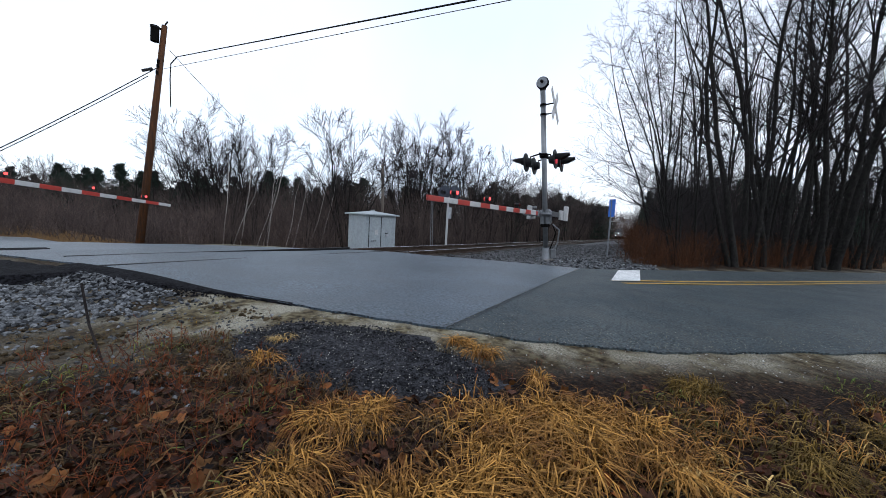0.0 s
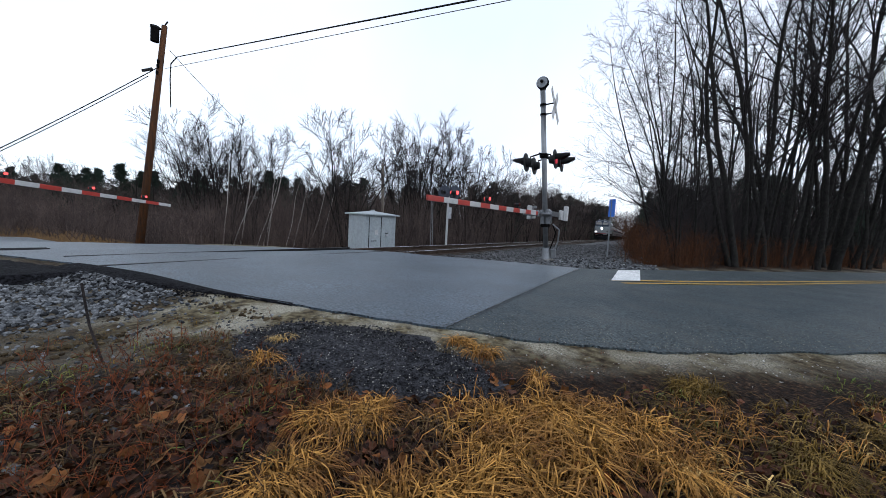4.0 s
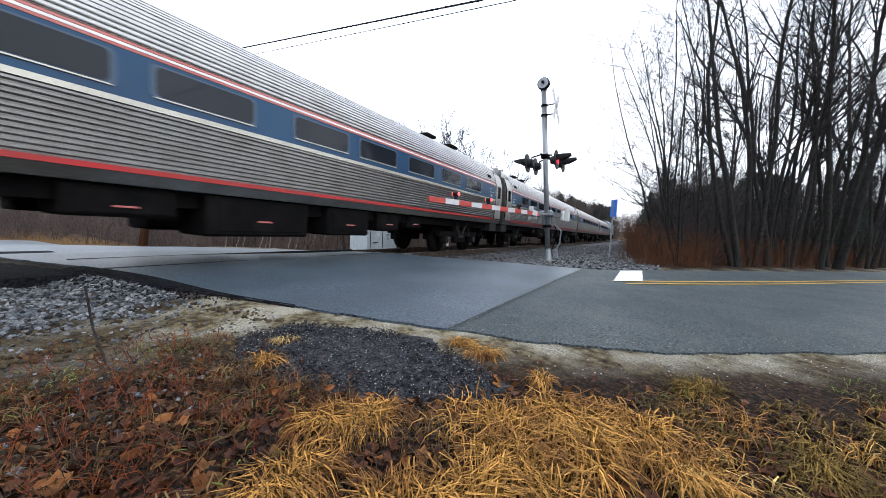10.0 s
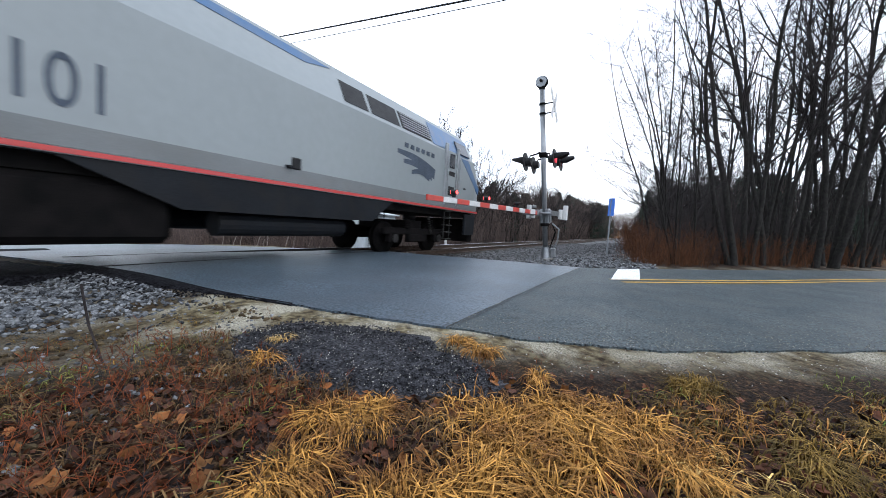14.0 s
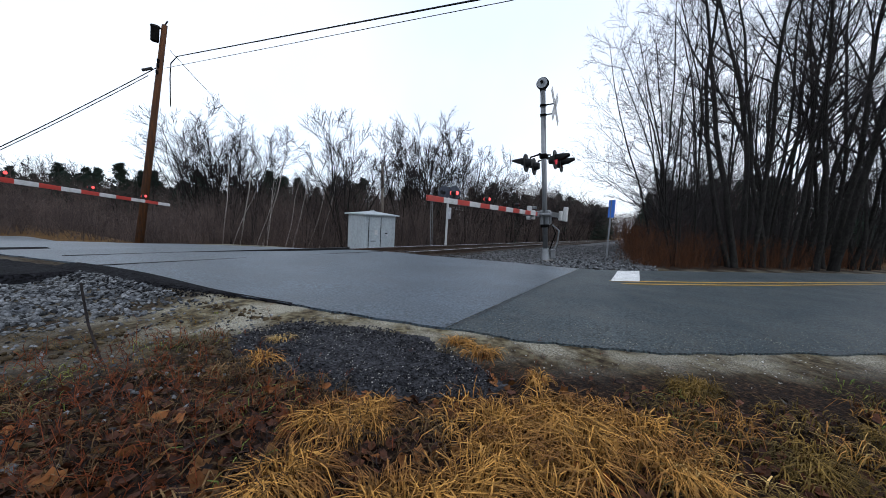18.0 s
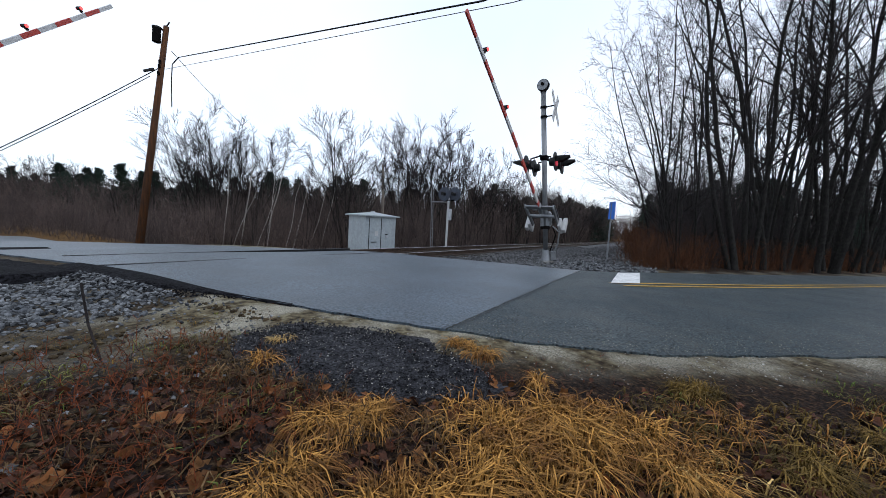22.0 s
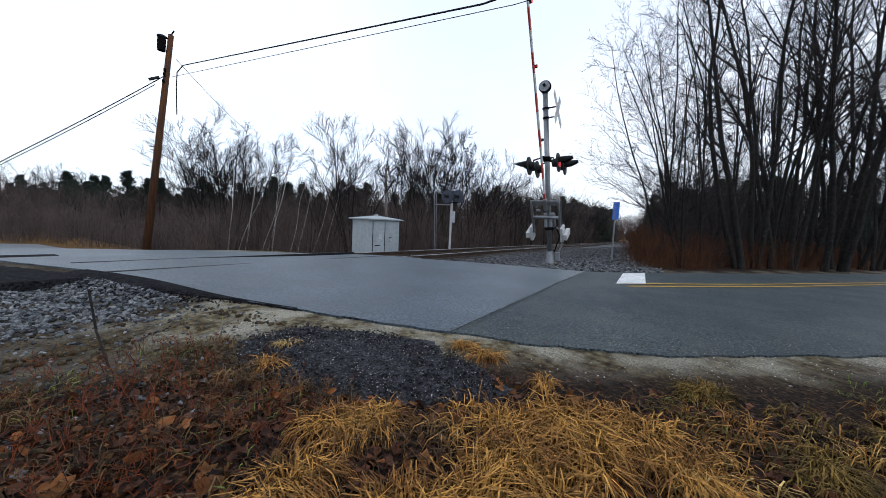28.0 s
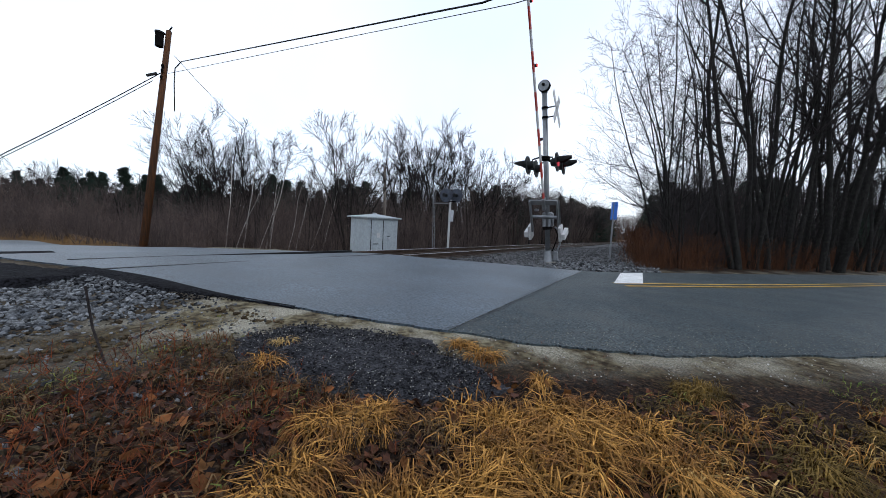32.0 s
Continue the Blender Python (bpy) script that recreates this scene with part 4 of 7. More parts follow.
def cab_car():
    """A converted locomotive with a blunt nose and a dark cab over it, the train's leading end."""
    ob = vehicle("cab_locomotive", 0.0, "silver-grey cab control locomotive with dark blue cab windows", "locomotive")
    half, back = 1.52, 13.85

    def ring(x, w, z0, z1, c=0.12):
        return [(x, -w, z0), (x, -w, z1 - c), (x, -w + c, z1), (x, w - c, z1), (x, w, z1 - c), (x, w, z0)]
    # nose: a flat face that leans back, chamfered into the sides
    loft([ring(0.02, 1.1, 1.72, 2.92, 0.04), ring(0.1, 1.1, 1.56, 3.08, 0.04), ring(0.42, half, 1.56, 3.2, 0.06), ring(1.0, half, 1.56, 3.3, 0.06)], LOCO_WHITE, "nose", ob, "pale grey blunt nose")
    loft([ring(0.1, 1.08, 3.082, 3.12, 0.02), ring(0.42, 1.49, 3.2, 3.25, 0.02), ring(1.0, 1.5, 3.3, 3.34, 0.02)], LOCO_NAVY, "nose_top", ob, "dark blue top of the nose")
    cab = loft([ring(0.8, half - 0.03, 3.25, 3.5, 0.06), ring(1.06, half - 0.03, 3.1, 4.22, 0.2), ring(1.14, half - 0.03, 3.1, 4.5, 0.34), ring(1.4, half - 0.03, 3.1, 4.6, 0.4), ring(3.12, half - 0.02, 3.1, 4.62, 0.42)], LOCO_NAVY, "cab", ob, "dark blue cab with sloped windshield")
    part("cab_side", boxm((2.06, 0, 2.34), (2.12, 2 * half, 1.56)), LOCO_WHITE, ob, "pale grey cab side")
    for s in (-1, 1):
        part("windshield", boxm((0.9, s * 0.7, 3.8), (0.03, 1.2, 0.6), Euler((0, radians(20), 0)).to_matrix(), 0.012), CAB_GLASS, cab, "windshield with a pale reflection painted into its colour")
        part("windshield_frame", boxm((0.93, s * 0.7, 3.8), (0.03, 1.32, 0.72), Euler((0, radians(20), 0)).to_matrix(), 0.012), BLACK_PAINT, cab)
        part("wiper", tube([(0.86, s * 0.7, 3.52), (0.93, s * 0.85, 3.95)], 0.014), BLACK_PAINT, cab)
        part("number_board", boxm((1.06, s * 0.62, 4.3), (0.06, 0.72, 0.22), Euler((0, radians(12), 0)).to_matrix(), 0.01), LETTER_GREY, cab)
        for q in range(5):
            part("number_bar", boxm((1.022, s * 0.62 + 0.12 * (q - 2), 4.3), (0.02, 0.06, 0.13), Euler((0, radians(12), 0)).to_matrix()), STRIPE_WHITE, cab)
        part("marker_lamp", cylm((1.12, s * 1.2, 4.22), (1.03, s * 1.2, 4.2), 0.1, n=14), WHITE_SHEET, cab)
        w = part("cab_side_window", boxm((2.1, s * (half - 0.01), 3.44), (1.0, 0.03, 0.56), bevel=0.01), TRAIN_GLASS, cab)
        part("window_bar", boxm((2.1, s * (half + 0.012), 3.44), (0.04, 0.03, 0.56)), LOCO_NAVY, w)
        part("sun_visor", boxm((2.28, s * (half + 0.03), 3.5), (0.12, 0.03, 0.4)), STRIPE_WHITE, w, "white window deflector")
        part("door_window", boxm((2.88, s * (half - 0.01), 3.5), (0.3, 0.03, 0.7), bevel=0.01), TRAIN_GLASS, cab)
        part("ditch_light_box", boxm((0.2, s * 1.18, 1.86), (0.22, 0.34, 0.24), bevel=0.02), BLACK_PAINT, ob)
        part("ditch_light", cylm((0.12, s * 1.18, 1.86), (0.05, s * 1.18, 1.86), 0.1, n=14), HEAD_GLOW if s > 0 else WHITE_SHEET, ob, "lit ditch light" if s > 0 else "unlit ditch light")
        for q in range(2):
            part("grab_rail", tube([(0.62, s * 1.53, 1.98 + 0.55 * q), (0.64, s * 1.59, 2.0 + 0.55 * q), (0.98, s * 1.59, 2.0 + 0.55 * q), (1.0, s * 1.53, 1.98 + 0.55 * q)], 0.018), GALVANISED, ob)
        for x in (2.66, 3.1):
            part("door_handrail", tube([(x, s * 1.54, 1.62), (x, s * 1.58, 1.7), (x, s * 1.58, 3.8), (x, s * 1.54, 3.88)], 0.022), BELT_STEEL, ob)
        part("pale_line", boxm((1.75, s * (half + 0.004), 2.5), (1.9, 0.012, 0.03)), STRIPE_WHITE, ob)
        # flat black plate on the side; its colour stands for a step recess's shade
        rec = part("step_shade_plate", boxm((2.88, s * (half + 0.003), 2.1), (0.3, 0.03, 0.6)), BLACK_PAINT, ob)
        for q in range(2):
            part("tread", boxm((2.88, s * (half + 0.02), 1.95 + q * 0.28), (0.3, 0.05, 0.05)), LOCO_GREY, rec)
        for q, digit in enumerate("90224"):
            x = 1.9 + s * -0.275 * (q - 2)
            m = pose(x, -half - 0.006, 2.56, 90, 0, 0) if s < 0 else pose(x, half + 0.006, 2.56, 90, 0, 180)
            writing("digit", digit, 0.5, LETTER_GREY, m, ob)
        letter_bars(ob, 1.02, 2.42, 2.1, 0.22, half + 0.006, LETTER_GREY, 5, s)
        part("lettering_bar", boxm((1.75, s * (half + 0.006), 1.98), (1.0, 0.012, 0.05)), LETTER_GREY, ob)
    for z in (2.62, 2.86):
        part("headlight", cylm((0.12, 0, z), (0.0, 0, z), 0.1, n=16), HEAD_GLOW, ob, "lit twin headlight")
    part("headlight_housing", boxm((0.12, 0, 2.74), (0.12, 0.28, 0.54), bevel=0.04), LOCO_GREY, ob)
    for q in range(9):
        part("lettering_bar", boxm((0.045, -0.72 + 0.18 * q, 2.24), (0.02, 0.09, 0.3 if q == 8 else 0.2)), LETTER_GREY, ob)
    part("lettering_bar", boxm((0.05, 0.0, 2.02), (0.02, 1.0, 0.05)), LETTER_GREY, ob)
    part("red_front_line", boxm((0.28, 0, 1.53), (0.5, 2.3, 0.06)), STRIPE_RED, ob)
    # long plain body with a pale rounded roof
    prof = [(-half, 1.66), (-half, 3.86), (half, 3.86), (half, 1.66)]
    part("body", prism(prof, 3.13, back), LOCO_WHITE, ob, "plain silver-grey body side")
    upper = [(-half, 3.9), (-half, 4.02), (-1.2, 4.44), (-0.6, 4.58), (0.6, 4.58), (1.2, 4.44), (half, 4.02), (half, 3.9)]
    part("roof", prism(upper, 3.13, back), ROOF_PALE, ob, "pale rounded roof")
    for s in (-1, 1):
        part("cant_gap", boxm((8.5, s * (half - 0.02), 3.88), (10.7, 0.04, 0.05)), LOCO_DARK, ob)
        part("cant_rail", boxm((8.5, s * (half + 0.006), 3.8), (10.7, 0.04, 0.025)), LOCO_GREY, ob)
        part("white_sill", boxm((7.1, s * (half + 0.002), 1.64), (13.4, 0.04, 0.06)), STRIPE_WHITE, ob)
        part("red_stripe", boxm((7.1, s * (half + 0.006), 1.575), (13.4, 0.05, 0.065)), STRIPE_RED, ob, "thin red sill stripe")
        d = part("roller_door", boxm((7.75, s * (half + 0.0), 2.56), (1.5, 0.03, 1.74)), LOCO_DARK, ob, "corrugated roll-up baggage door")
        for q in range(22):
            part("slat", boxm((7.75, s * (half + 0.02), 1.74 + q * 0.078), (1.44, 0.03, 0.062), bevel=0.012), ROLLER_GREY, d)
        for a in (-0.78, 0.78):
            part("door_guide", boxm((7.75 + a, s * (half + 0.01), 2.56), (0.06, 0.05, 1.8)), LOCO_GREY, ob)
        part("door_hood", boxm((7.75, s * (half + 0.014), 3.5), (1.6, 0.06, 0.12), bevel=0.02), LOCO_DARK, ob)
        p = part("porthole_rim", cylm((5.75, s * (half - 0.02), 3.16), (5.75, s * (half + 0.018), 3.16), 0.2, n=24), LOCO_DARK, ob)
        part("porthole", cylm((5.75, s * (half - 0.02), 3.16), (5.75, s * (half + 0.026), 3.16), 0.15, n=24), TRAIN_GLASS, p)
        e = part("emblem_ring", cylm((9.88, s * (half - 0.02), 2.66), (9.88, s * (half + 0.008), 2.66), 0.78, n=40), ORANGE, ob, "round orange and teal emblem")
        part("emblem_sky", cylm((9.88, s * (half - 0.02), 2.66), (9.88, s * (half + 0.012), 2.66), 0.7, n=40), BAR_PALE, e, "pale blue emblem ground")
        arc = [(0.68 * math.cos(radians(a)), 0.68 * math.sin(radians(a))) for a in range(198, 343, 12)]
        bm = bmesh.new()
        bm.faces.new([bm.verts.new((9.88 + a, s * (half + 0.016), 2.66 + b)) for a, b in arc])
        part("emblem_sea", bm, TEAL, e, "teal waves")
        bm = bmesh.new()
        bm.faces.new([bm.verts.new((9.88 + a, s * (half + 0.017), 2.66 + b)) for a, b in ((-0.6, 0.0), (0.62, 0.02), (0.64, -0.2), (0.2, -0.12), (-0.64, -0.18))])
        part("emblem_wave", bm, TEAL, e)
        part("emblem_bar", boxm((9.9, s * (half + 0.02), 2.3), (0.9, 0.006, 0.1)), BAR_PALE, e)
        part("emblem_sun", boxm((9.88, s * (half + 0.016), 3.14), (0.5, 0.006, 0.16)), STRAW_YELLOW, e)
        part("grab_rail", tube([(8.95, s * 1.53, 2.25), (8.95, s * 1.58, 2.27), (8.95, s * 1.58, 2.6), (8.95, s * 1.53, 2.62)], 0.016), GALVANISED, ob)
        part("seam", boxm((3.16, s * (half + 0.004), 2.7), (0.04, 0.02, 2.1)), LOCO_GREY, ob)
        part("vent_slot", boxm((5.3, s * (half + 0.004), 1.92), (0.5, 0.02, 0.06)), LOCO_GREY, ob)
        for x in (13.62, 13.8):
            part("rear_handrail", tube([(x, s * 1.5, 1.7), (x, s * 1.58, 1.75), (x, s * 1.58, 2.9), (x, s * 1.5, 2.95)], 0.02), BELT_STEEL, ob)
    part("roof_hatch", boxm((6.5, 0, 4.6), (3.4, 1.3, 0.08), bevel=0.03), ROOF_PALE, ob)
    for y, ln in ((-0.16, 0.5), (0.0, 0.62), (0.16, 0.42)):
        part("horn", cylm((1.6, y - 0.5, 4.72), (1.6 - ln, y - 0.5, 4.72), 0.03, 0.09, 12), GALVANISED, ob)
    part("beacon", cylm((1.5, 0.7, 4.58), (1.5, 0.7, 4.78), 0.07, n=12), WHITE_SHEET, ob)
    part("rear_wall", boxm((back + 0.2, 0, 2.6), (0.4, 1.4, 2.3)), BLACK_PAINT, ob)
    part("underframe", boxm((7.1, 0, 1.42), (13.3, 2.9, 0.26)), DARK_METAL, ob)
    part("fuel_tank", cylm((5.9, -0.95, 0.86), (9.0, -0.95, 0.86), 0.36, n=20), LOCO_DARK, ob, "dark round fuel tank")
    part("fuel_tank", cylm((5.9, 0.95, 0.86), (9.0, 0.95, 0.86), 0.36, n=20), LOCO_DARK, ob)
    part("battery_box", boxm((5.3, 0, 1.0), (0.7, 2.7, 0.7), bevel=0.04), DARK_METAL, ob)
    part("equipment_box", boxm((9.6, 0, 1.05), (0.7, 2.6, 0.6), bevel=0.04), DARK_METAL, ob)
    loft([[(-0.1, -0.5, 0.2), (-0.02, -0.5, 0.75), (-0.02, 0.5, 0.75), (-0.1, 0.5, 0.2)], [(0.25, -1.4, 0.2), (0.25, -1.4, 0.85), (0.25, 1.4, 0.85), (0.25, 1.4, 0.2)],
          [(0.5, -1.4, 0.25), (0.4, -1.4, 0.85), (0.4, 1.4, 0.85), (0.5, 1.4, 0.25)]], LOCO_DARK, "pilot_plow", ob, "black steel pilot plow")
    part("buffer_beam", boxm((0.35, 0, 1.2), (0.4, 2.9, 0.62), bevel=0.05), DARK_METAL, ob)
    part("coupler", boxm((-0.08, 0, 0.98), (0.6, 0.32, 0.32), bevel=0.06), LOCO_DARK, ob)
    for y in (-1.1, -0.8, -0.5, 0.5, 0.8, 1.1):
        part("brake_hose", tube([(0.12, y, 1.3), (-0.08, y, 1.05), (-0.04, y * 1.05, 0.72)], 0.03), BLACK_PAINT, ob)
    for s in (-1, 1):
        part("end_rail", tube([(0.05, s * 0.45, 1.36), (-0.06, s * 0.5, 1.3), (-0.06, s * 1.2, 1.3), (0.05, s * 1.3, 1.36)], 0.02), WHITE_SHEET, ob)
        ladder(ob, 0.85, s * 1.42, 0.5, 1.45, 4)
        ladder(ob, 2.88, s * 1.44, 0.5, 1.45, 4, 0.36)
        ladder(ob, back - 0.4, s * 1.44, 0.5, 1.45, 4, 0.42)
    truck(ob, 2.6, 2.45, False)
    truck(ob, 11.6, 2.45, False)
    return ob


def diesel():
    """The pushing locomotive: a smooth body with a slanted upper side and a raked nose at the far end."""
    ob = vehicle("diesel_locomotive", 14.88 + 5 * COACH, "pale grey diesel locomotive with blue upper stripe and red sill line", "locomotive")
    half, knee = 1.5, 3.34

    def ring(x, z0=1.44, zb=knee, zt=4.2, w=half, wt=1.08):
        return [(x, -w, z0), (x, -w, zb), (x, -wt, zt), (x, -wt + 0.25, zt + 0.12), (x, wt - 0.25, zt + 0.12), (x, wt, zt), (x, w, zb), (x, w, z0)]
    rings = [ring(0.4, w=1.3, wt=0.95), ring(0.62), ring(17.0), ring(17.38, zt=4.1), ring(17.62, zb=3.1, zt=3.6, wt=1.2), ring(17.9, zb=2.7, zt=2.95, w=1.47, wt=1.3), ring(18.05, zb=2.4, zt=2.6, w=1.44, wt=1.3), ring(18.35, zb=2.3, zt=2.45, w=1.0, wt=0.85)]
    loft(rings, LOCO_WHITE, "body", ob, "smooth pale grey body")

    def panel(pts, mat, name, out=0.01, label="", owner=None):
        """A flat patch with any outline on both sides; above the knee it lies on the slanted part."""
        for s in (-1, 1):
            def yy(z):
                return half if z <= knee else half - 0.42 * (z - knee) / 0.86
            bm = bmesh.new()
            f = [bm.verts.new((x, s * (yy(z) + out), z + (0.5 * out if z > knee else 0))) for x, z in pts]
            b = [bm.verts.new((x, s * (yy(z) - 0.03), z)) for x, z in pts]
            bm.faces.new(f)
            for i in range(len(f)):
                j = (i + 1) % len(f)
                bm.faces.new((f[i], f[j], b[j], b[i]))
            bmesh.ops.recalc_face_normals(bm, faces=bm.faces)
            p = part(name, bm, mat, owner or ob, label)
        return p

    def slab(x0, x1, z0, z1, mat, name, out=0.01, label="", owner=None):
        return panel([(x0, z0), (x1, z0), (x1, z1), (x0, z1)], mat, name, out, label, owner)
    panel([(0.9, 3.62), (1.9, 3.56), (5.1, 3.56), (5.1, 3.98), (0.9, 3.98)], LOCO_BLUE, "blue_stripe", 0.008, "blue band along the slanted upper side")
    panel([(6.4, 4.02), (9.8, 3.92), (10.5, 4.1), (6.4, 4.16)], LOCO_BLUE, "blue_stripe", 0.008, "blue wedge along the roof edge")
    panel([(14.4, 3.4), (16.9, 3.38), (17.2, 4.05), (14.4, 4.1)], LOCO_BLUE, "cab_blue_panel", 0.012, "blue panel round the cab windows")
    panel([(16.3, 3.32), (16.9, 3.32), (18.0, 2.42), (17.98, 2.2)], LOCO_BLUE, "nose_stripe", 0.01, "blue stripe slanting down to the nose")
    slab(0.62, 17.9, 1.52, 1.78, LOCO_SILL, "sill_band", 0.012, "darker grey sill band")
    slab(0.62, 18.0, 1.45, 1.51, STRIPE_RED, "red_stripe", 0.016, "thin red sill stripe")
    panel([(7.6, 0.9), (11.7, 0.9), (12.5, 1.44), (6.3, 1.44)], LOCO_DARK, "skirt", -0.02, "dark grey skirt over the fuel tank")
    for x0, x1 in ((1.72, 3.2), (3.34, 4.95)):
        for s in (-1, 1):
            g = part("radiator_grille", boxm(((x0 + x1) / 2, s * half, 2.2), (x1 - x0, 0.04, 0.82), bevel=0.01), BLACK_PAINT, ob, "black louvred grille")
            for q in range(9):
                part("louvre", boxm(((x0 + x1) / 2, s * (half + 0.03), 1.84 + q * 0.09), (x1 - x0 - 0.06, 0.03, 0.03), Euler((radians(30 * s), 0, 0)).to_matrix()), LOCO_DARK, g)
    for k, (x0, x1) in enumerate(((5.1, 5.7), (10.66, 11.42), (11.56, 12.68), (12.8, 14.3))):
        w = slab(x0, x1, 3.44, 3.92, BLACK_PAINT, "upper_grille", 0.012, "black upper intake grille")
        if k == 3:
            for q in range(6):
                slab(x0 + 0.04, x1 - 0.04, 3.48 + q * 0.075, 3.51 + q * 0.075, LOCO_GREY, "louvre", 0.03, owner=w)
    for s in (-1, 1):
        # three curved blades that narrow to one point
        for q, (xl, zl, xr, zr) in enumerate(((12.55, 2.86, 14.7, 2.62), (12.85, 2.64, 14.5, 2.52), (13.25, 2.4, 14.3, 2.44))):
            bm = bmesh.new()
            top, low = [], []
            for i in range(11):
                f = i / 10
                x = xl + (14.55 - 0.15 * q - xl) * f
                bend = 0.16 * math.sin(math.pi * f)
                z = zl + (zr - zl) * f + bend * 0.6
                top.append((x, z))
                low.append((x - 0.05 * f, z - (0.11 + 0.2 * f * (1 - 0.2 * q))))
            a = [bm.verts.new((x, s * (half + 0.006 + 0.002 * q), zz)) for x, zz in top]
            b = [bm.verts.new((x, s * (half + 0.006 + 0.002 * q), zz)) for x, zz in low]
            for i in range(10):
                bm.faces.new((a[i], a[i + 1], b[i + 1], b[i]))
            part("emblem_blade", bm, LETTER_GREY, ob, "curved dark blue emblem blade")
        for i in range(6):
            part("lettering_bar", boxm((12.95 + 0.28 * i, s * (half + 0.006), 3.02), (0.16, 0.015, 0.12)), LETTER_GREY, ob)
        for q, digit in enumerate("101"):
            x = 6.4 + s * -0.32 * (q - 1)
            m = (pose(x, -half - 0.006, 1.96, 90, 0, 0) if s < 0 else pose(x, half + 0.006, 1.96, 90, 0, 180)) @ Matrix.Diagonal((0.72, 1, 1, 1))
            writing("digit", digit, 0.84, LETTER_GREY, m, ob)
        part("rear_door", boxm((1.26, s * (half + 0.004), 2.5), (0.66, 0.03, 1.9), bevel=0.01), LOCO_WHITE, ob)
        part("rear_door_window", boxm((1.26, s * (half + 0.016), 3.06), (0.4, 0.03, 0.52), bevel=0.02), TRAIN_GLASS, ob)
        part("rear_light", boxm((0.52, s * 1.36, 3.7), (0.22, 0.1, 0.2)), BLACK_PAINT, ob)
        # recessed cab door with grab rails and steps
        d = part("cab_door", boxm((15.62, s * (half + 0.005), 2.55), (0.62, 0.04, 1.7), bevel=0.01), LOCO_WHITE, ob)
        part("door_window", boxm((15.62, s * (half + 0.03), 3.08), (0.36, 0.02, 0.46), bevel=0.02), TRAIN_GLASS, d)
        for a in (-0.42, 0.42):
            part("door_post", boxm((15.62 + a, s * (half + 0.02), 2.6), (0.16, 0.06, 2.0), bevel=0.01), LOCO_GREY, ob)
            part("cab_handrail", tube([(15.62 + a, s * 1.56, 1.6), (15.62 + a, s * 1.6, 1.7), (15.62 + a, s * 1.6, 3.2)], 0.02), GALVANISED, ob)
        # black plates painted on as the shade inside the step recesses
        for q, (z, h) in enumerate(((2.66, 0.14), (2.08, 0.3), (1.78, 0.12))):
            part("step_shade_plate", boxm((15.62, s * (half + 0.026), z), (0.4, 0.03, h)), BLACK_PAINT, ob)
        part("cab_window", boxm((16.55, s * 1.375, 3.66), (0.9, 0.05, 0.5), Euler((radians(26 * s), 0, 0)).to_matrix(), 0.01), TRAIN_GLASS, ob)
        part("handle", boxm((16.7, s * (half + 0.02), 2.28), (0.16, 0.03, 0.05)), BLACK_PAINT, ob)
        part("rear_handrail", tube([(0.8, s * 1.52, 1.6), (0.8, s * 1.57, 1.7), (0.8, s * 1.57, 3.0)], 0.02), GALVANISED, ob)
        ladder(ob, 15.62, s * 1.44, 0.45, 1.4, 5, 0.4)
        ladder(ob, 1.2, s * 1.44, 0.45, 1.4, 5, 0.4)
        part("filler_cap", boxm((9.45, s * (half + 0.01), 1.88), (0.2, 0.05, 0.22), bevel=0.02), BLACK_PAINT, ob)
        part("filler_flap", boxm((9.29, s * (half + 0.05), 1.8), (0.14, 0.1, 0.05), bevel=0.01), LOCO_DARK, ob)
        part("skirt_front", boxm((17.5, s * 1.4, 0.98), (0.9, 0.1, 0.8), bevel=0.03), LOCO_DARK, ob)
        part("air_tank", cylm((8.2, s * 1.1, 0.7), (11.0, s * 1.1, 0.7), 0.2, n=16), LOCO_DARK, ob)
    part("windshield", boxm((17.55, 0, 3.62), (0.72, 2.1, 0.05), Euler((0, radians(62), 0)).to_matrix()), TRAIN_GLASS, ob)
    part("nose_lamp", boxm((18.36, 0, 2.3), (0.1, 0.4, 0.16), bevel=0.03), WHITE_SHEET, ob)
    part("pilot", boxm((17.95, 0, 0.75), (0.4, 2.6, 0.9), bevel=0.06), DARK_METAL, ob)
    part("coupler", boxm((18.3, 0, 0.9), (0.5, 0.3, 0.3), bevel=0.05), DARK_METAL, ob)
    part("rear_coupler", boxm((0.2, 0, 0.9), (0.5, 0.3, 0.3), bevel=0.05), DARK_METAL, ob)
    part("rear_diaphragm", boxm((0.3, 0, 2.4), (0.2, 1.2, 2.2), bevel=0.05), BLACK_PAINT, ob)
    part("underframe", boxm((9.2, 0, 1.34), (17.2, 2.6, 0.2)), DARK_METAL, ob)
    part("fuel_tank", boxm((6.6, 0, 0.82), (1.9, 2.7, 0.84), bevel=0.1), DARK_METAL, ob)
    part("roof_hatch", boxm((4.6, 0, 4.36), (5.6, 1.3, 0.1), bevel=0.03), LOCO_GREY, ob)
    truck(ob, 3.2, 2.5, False)
    truck(ob, 14.3, 2.5, False)
    return ob


cab_car()
coach(14.88, True, 2, "stainless cafe coach with few windows in a blue band")
coach(14.88 + COACH, False, 1, "stainless coach with blue window band and pale emblem")
coach(14.88 + 2 * COACH, False, 2, "stainless coach with blue window band")
coach(14.88 + 3 * COACH, False, 1, "stainless coach with blue window band and pale emblem")
coach(14.88 + 4 * COACH, False, 2, "stainless coach with blue window band and pale emblem")
diesel()

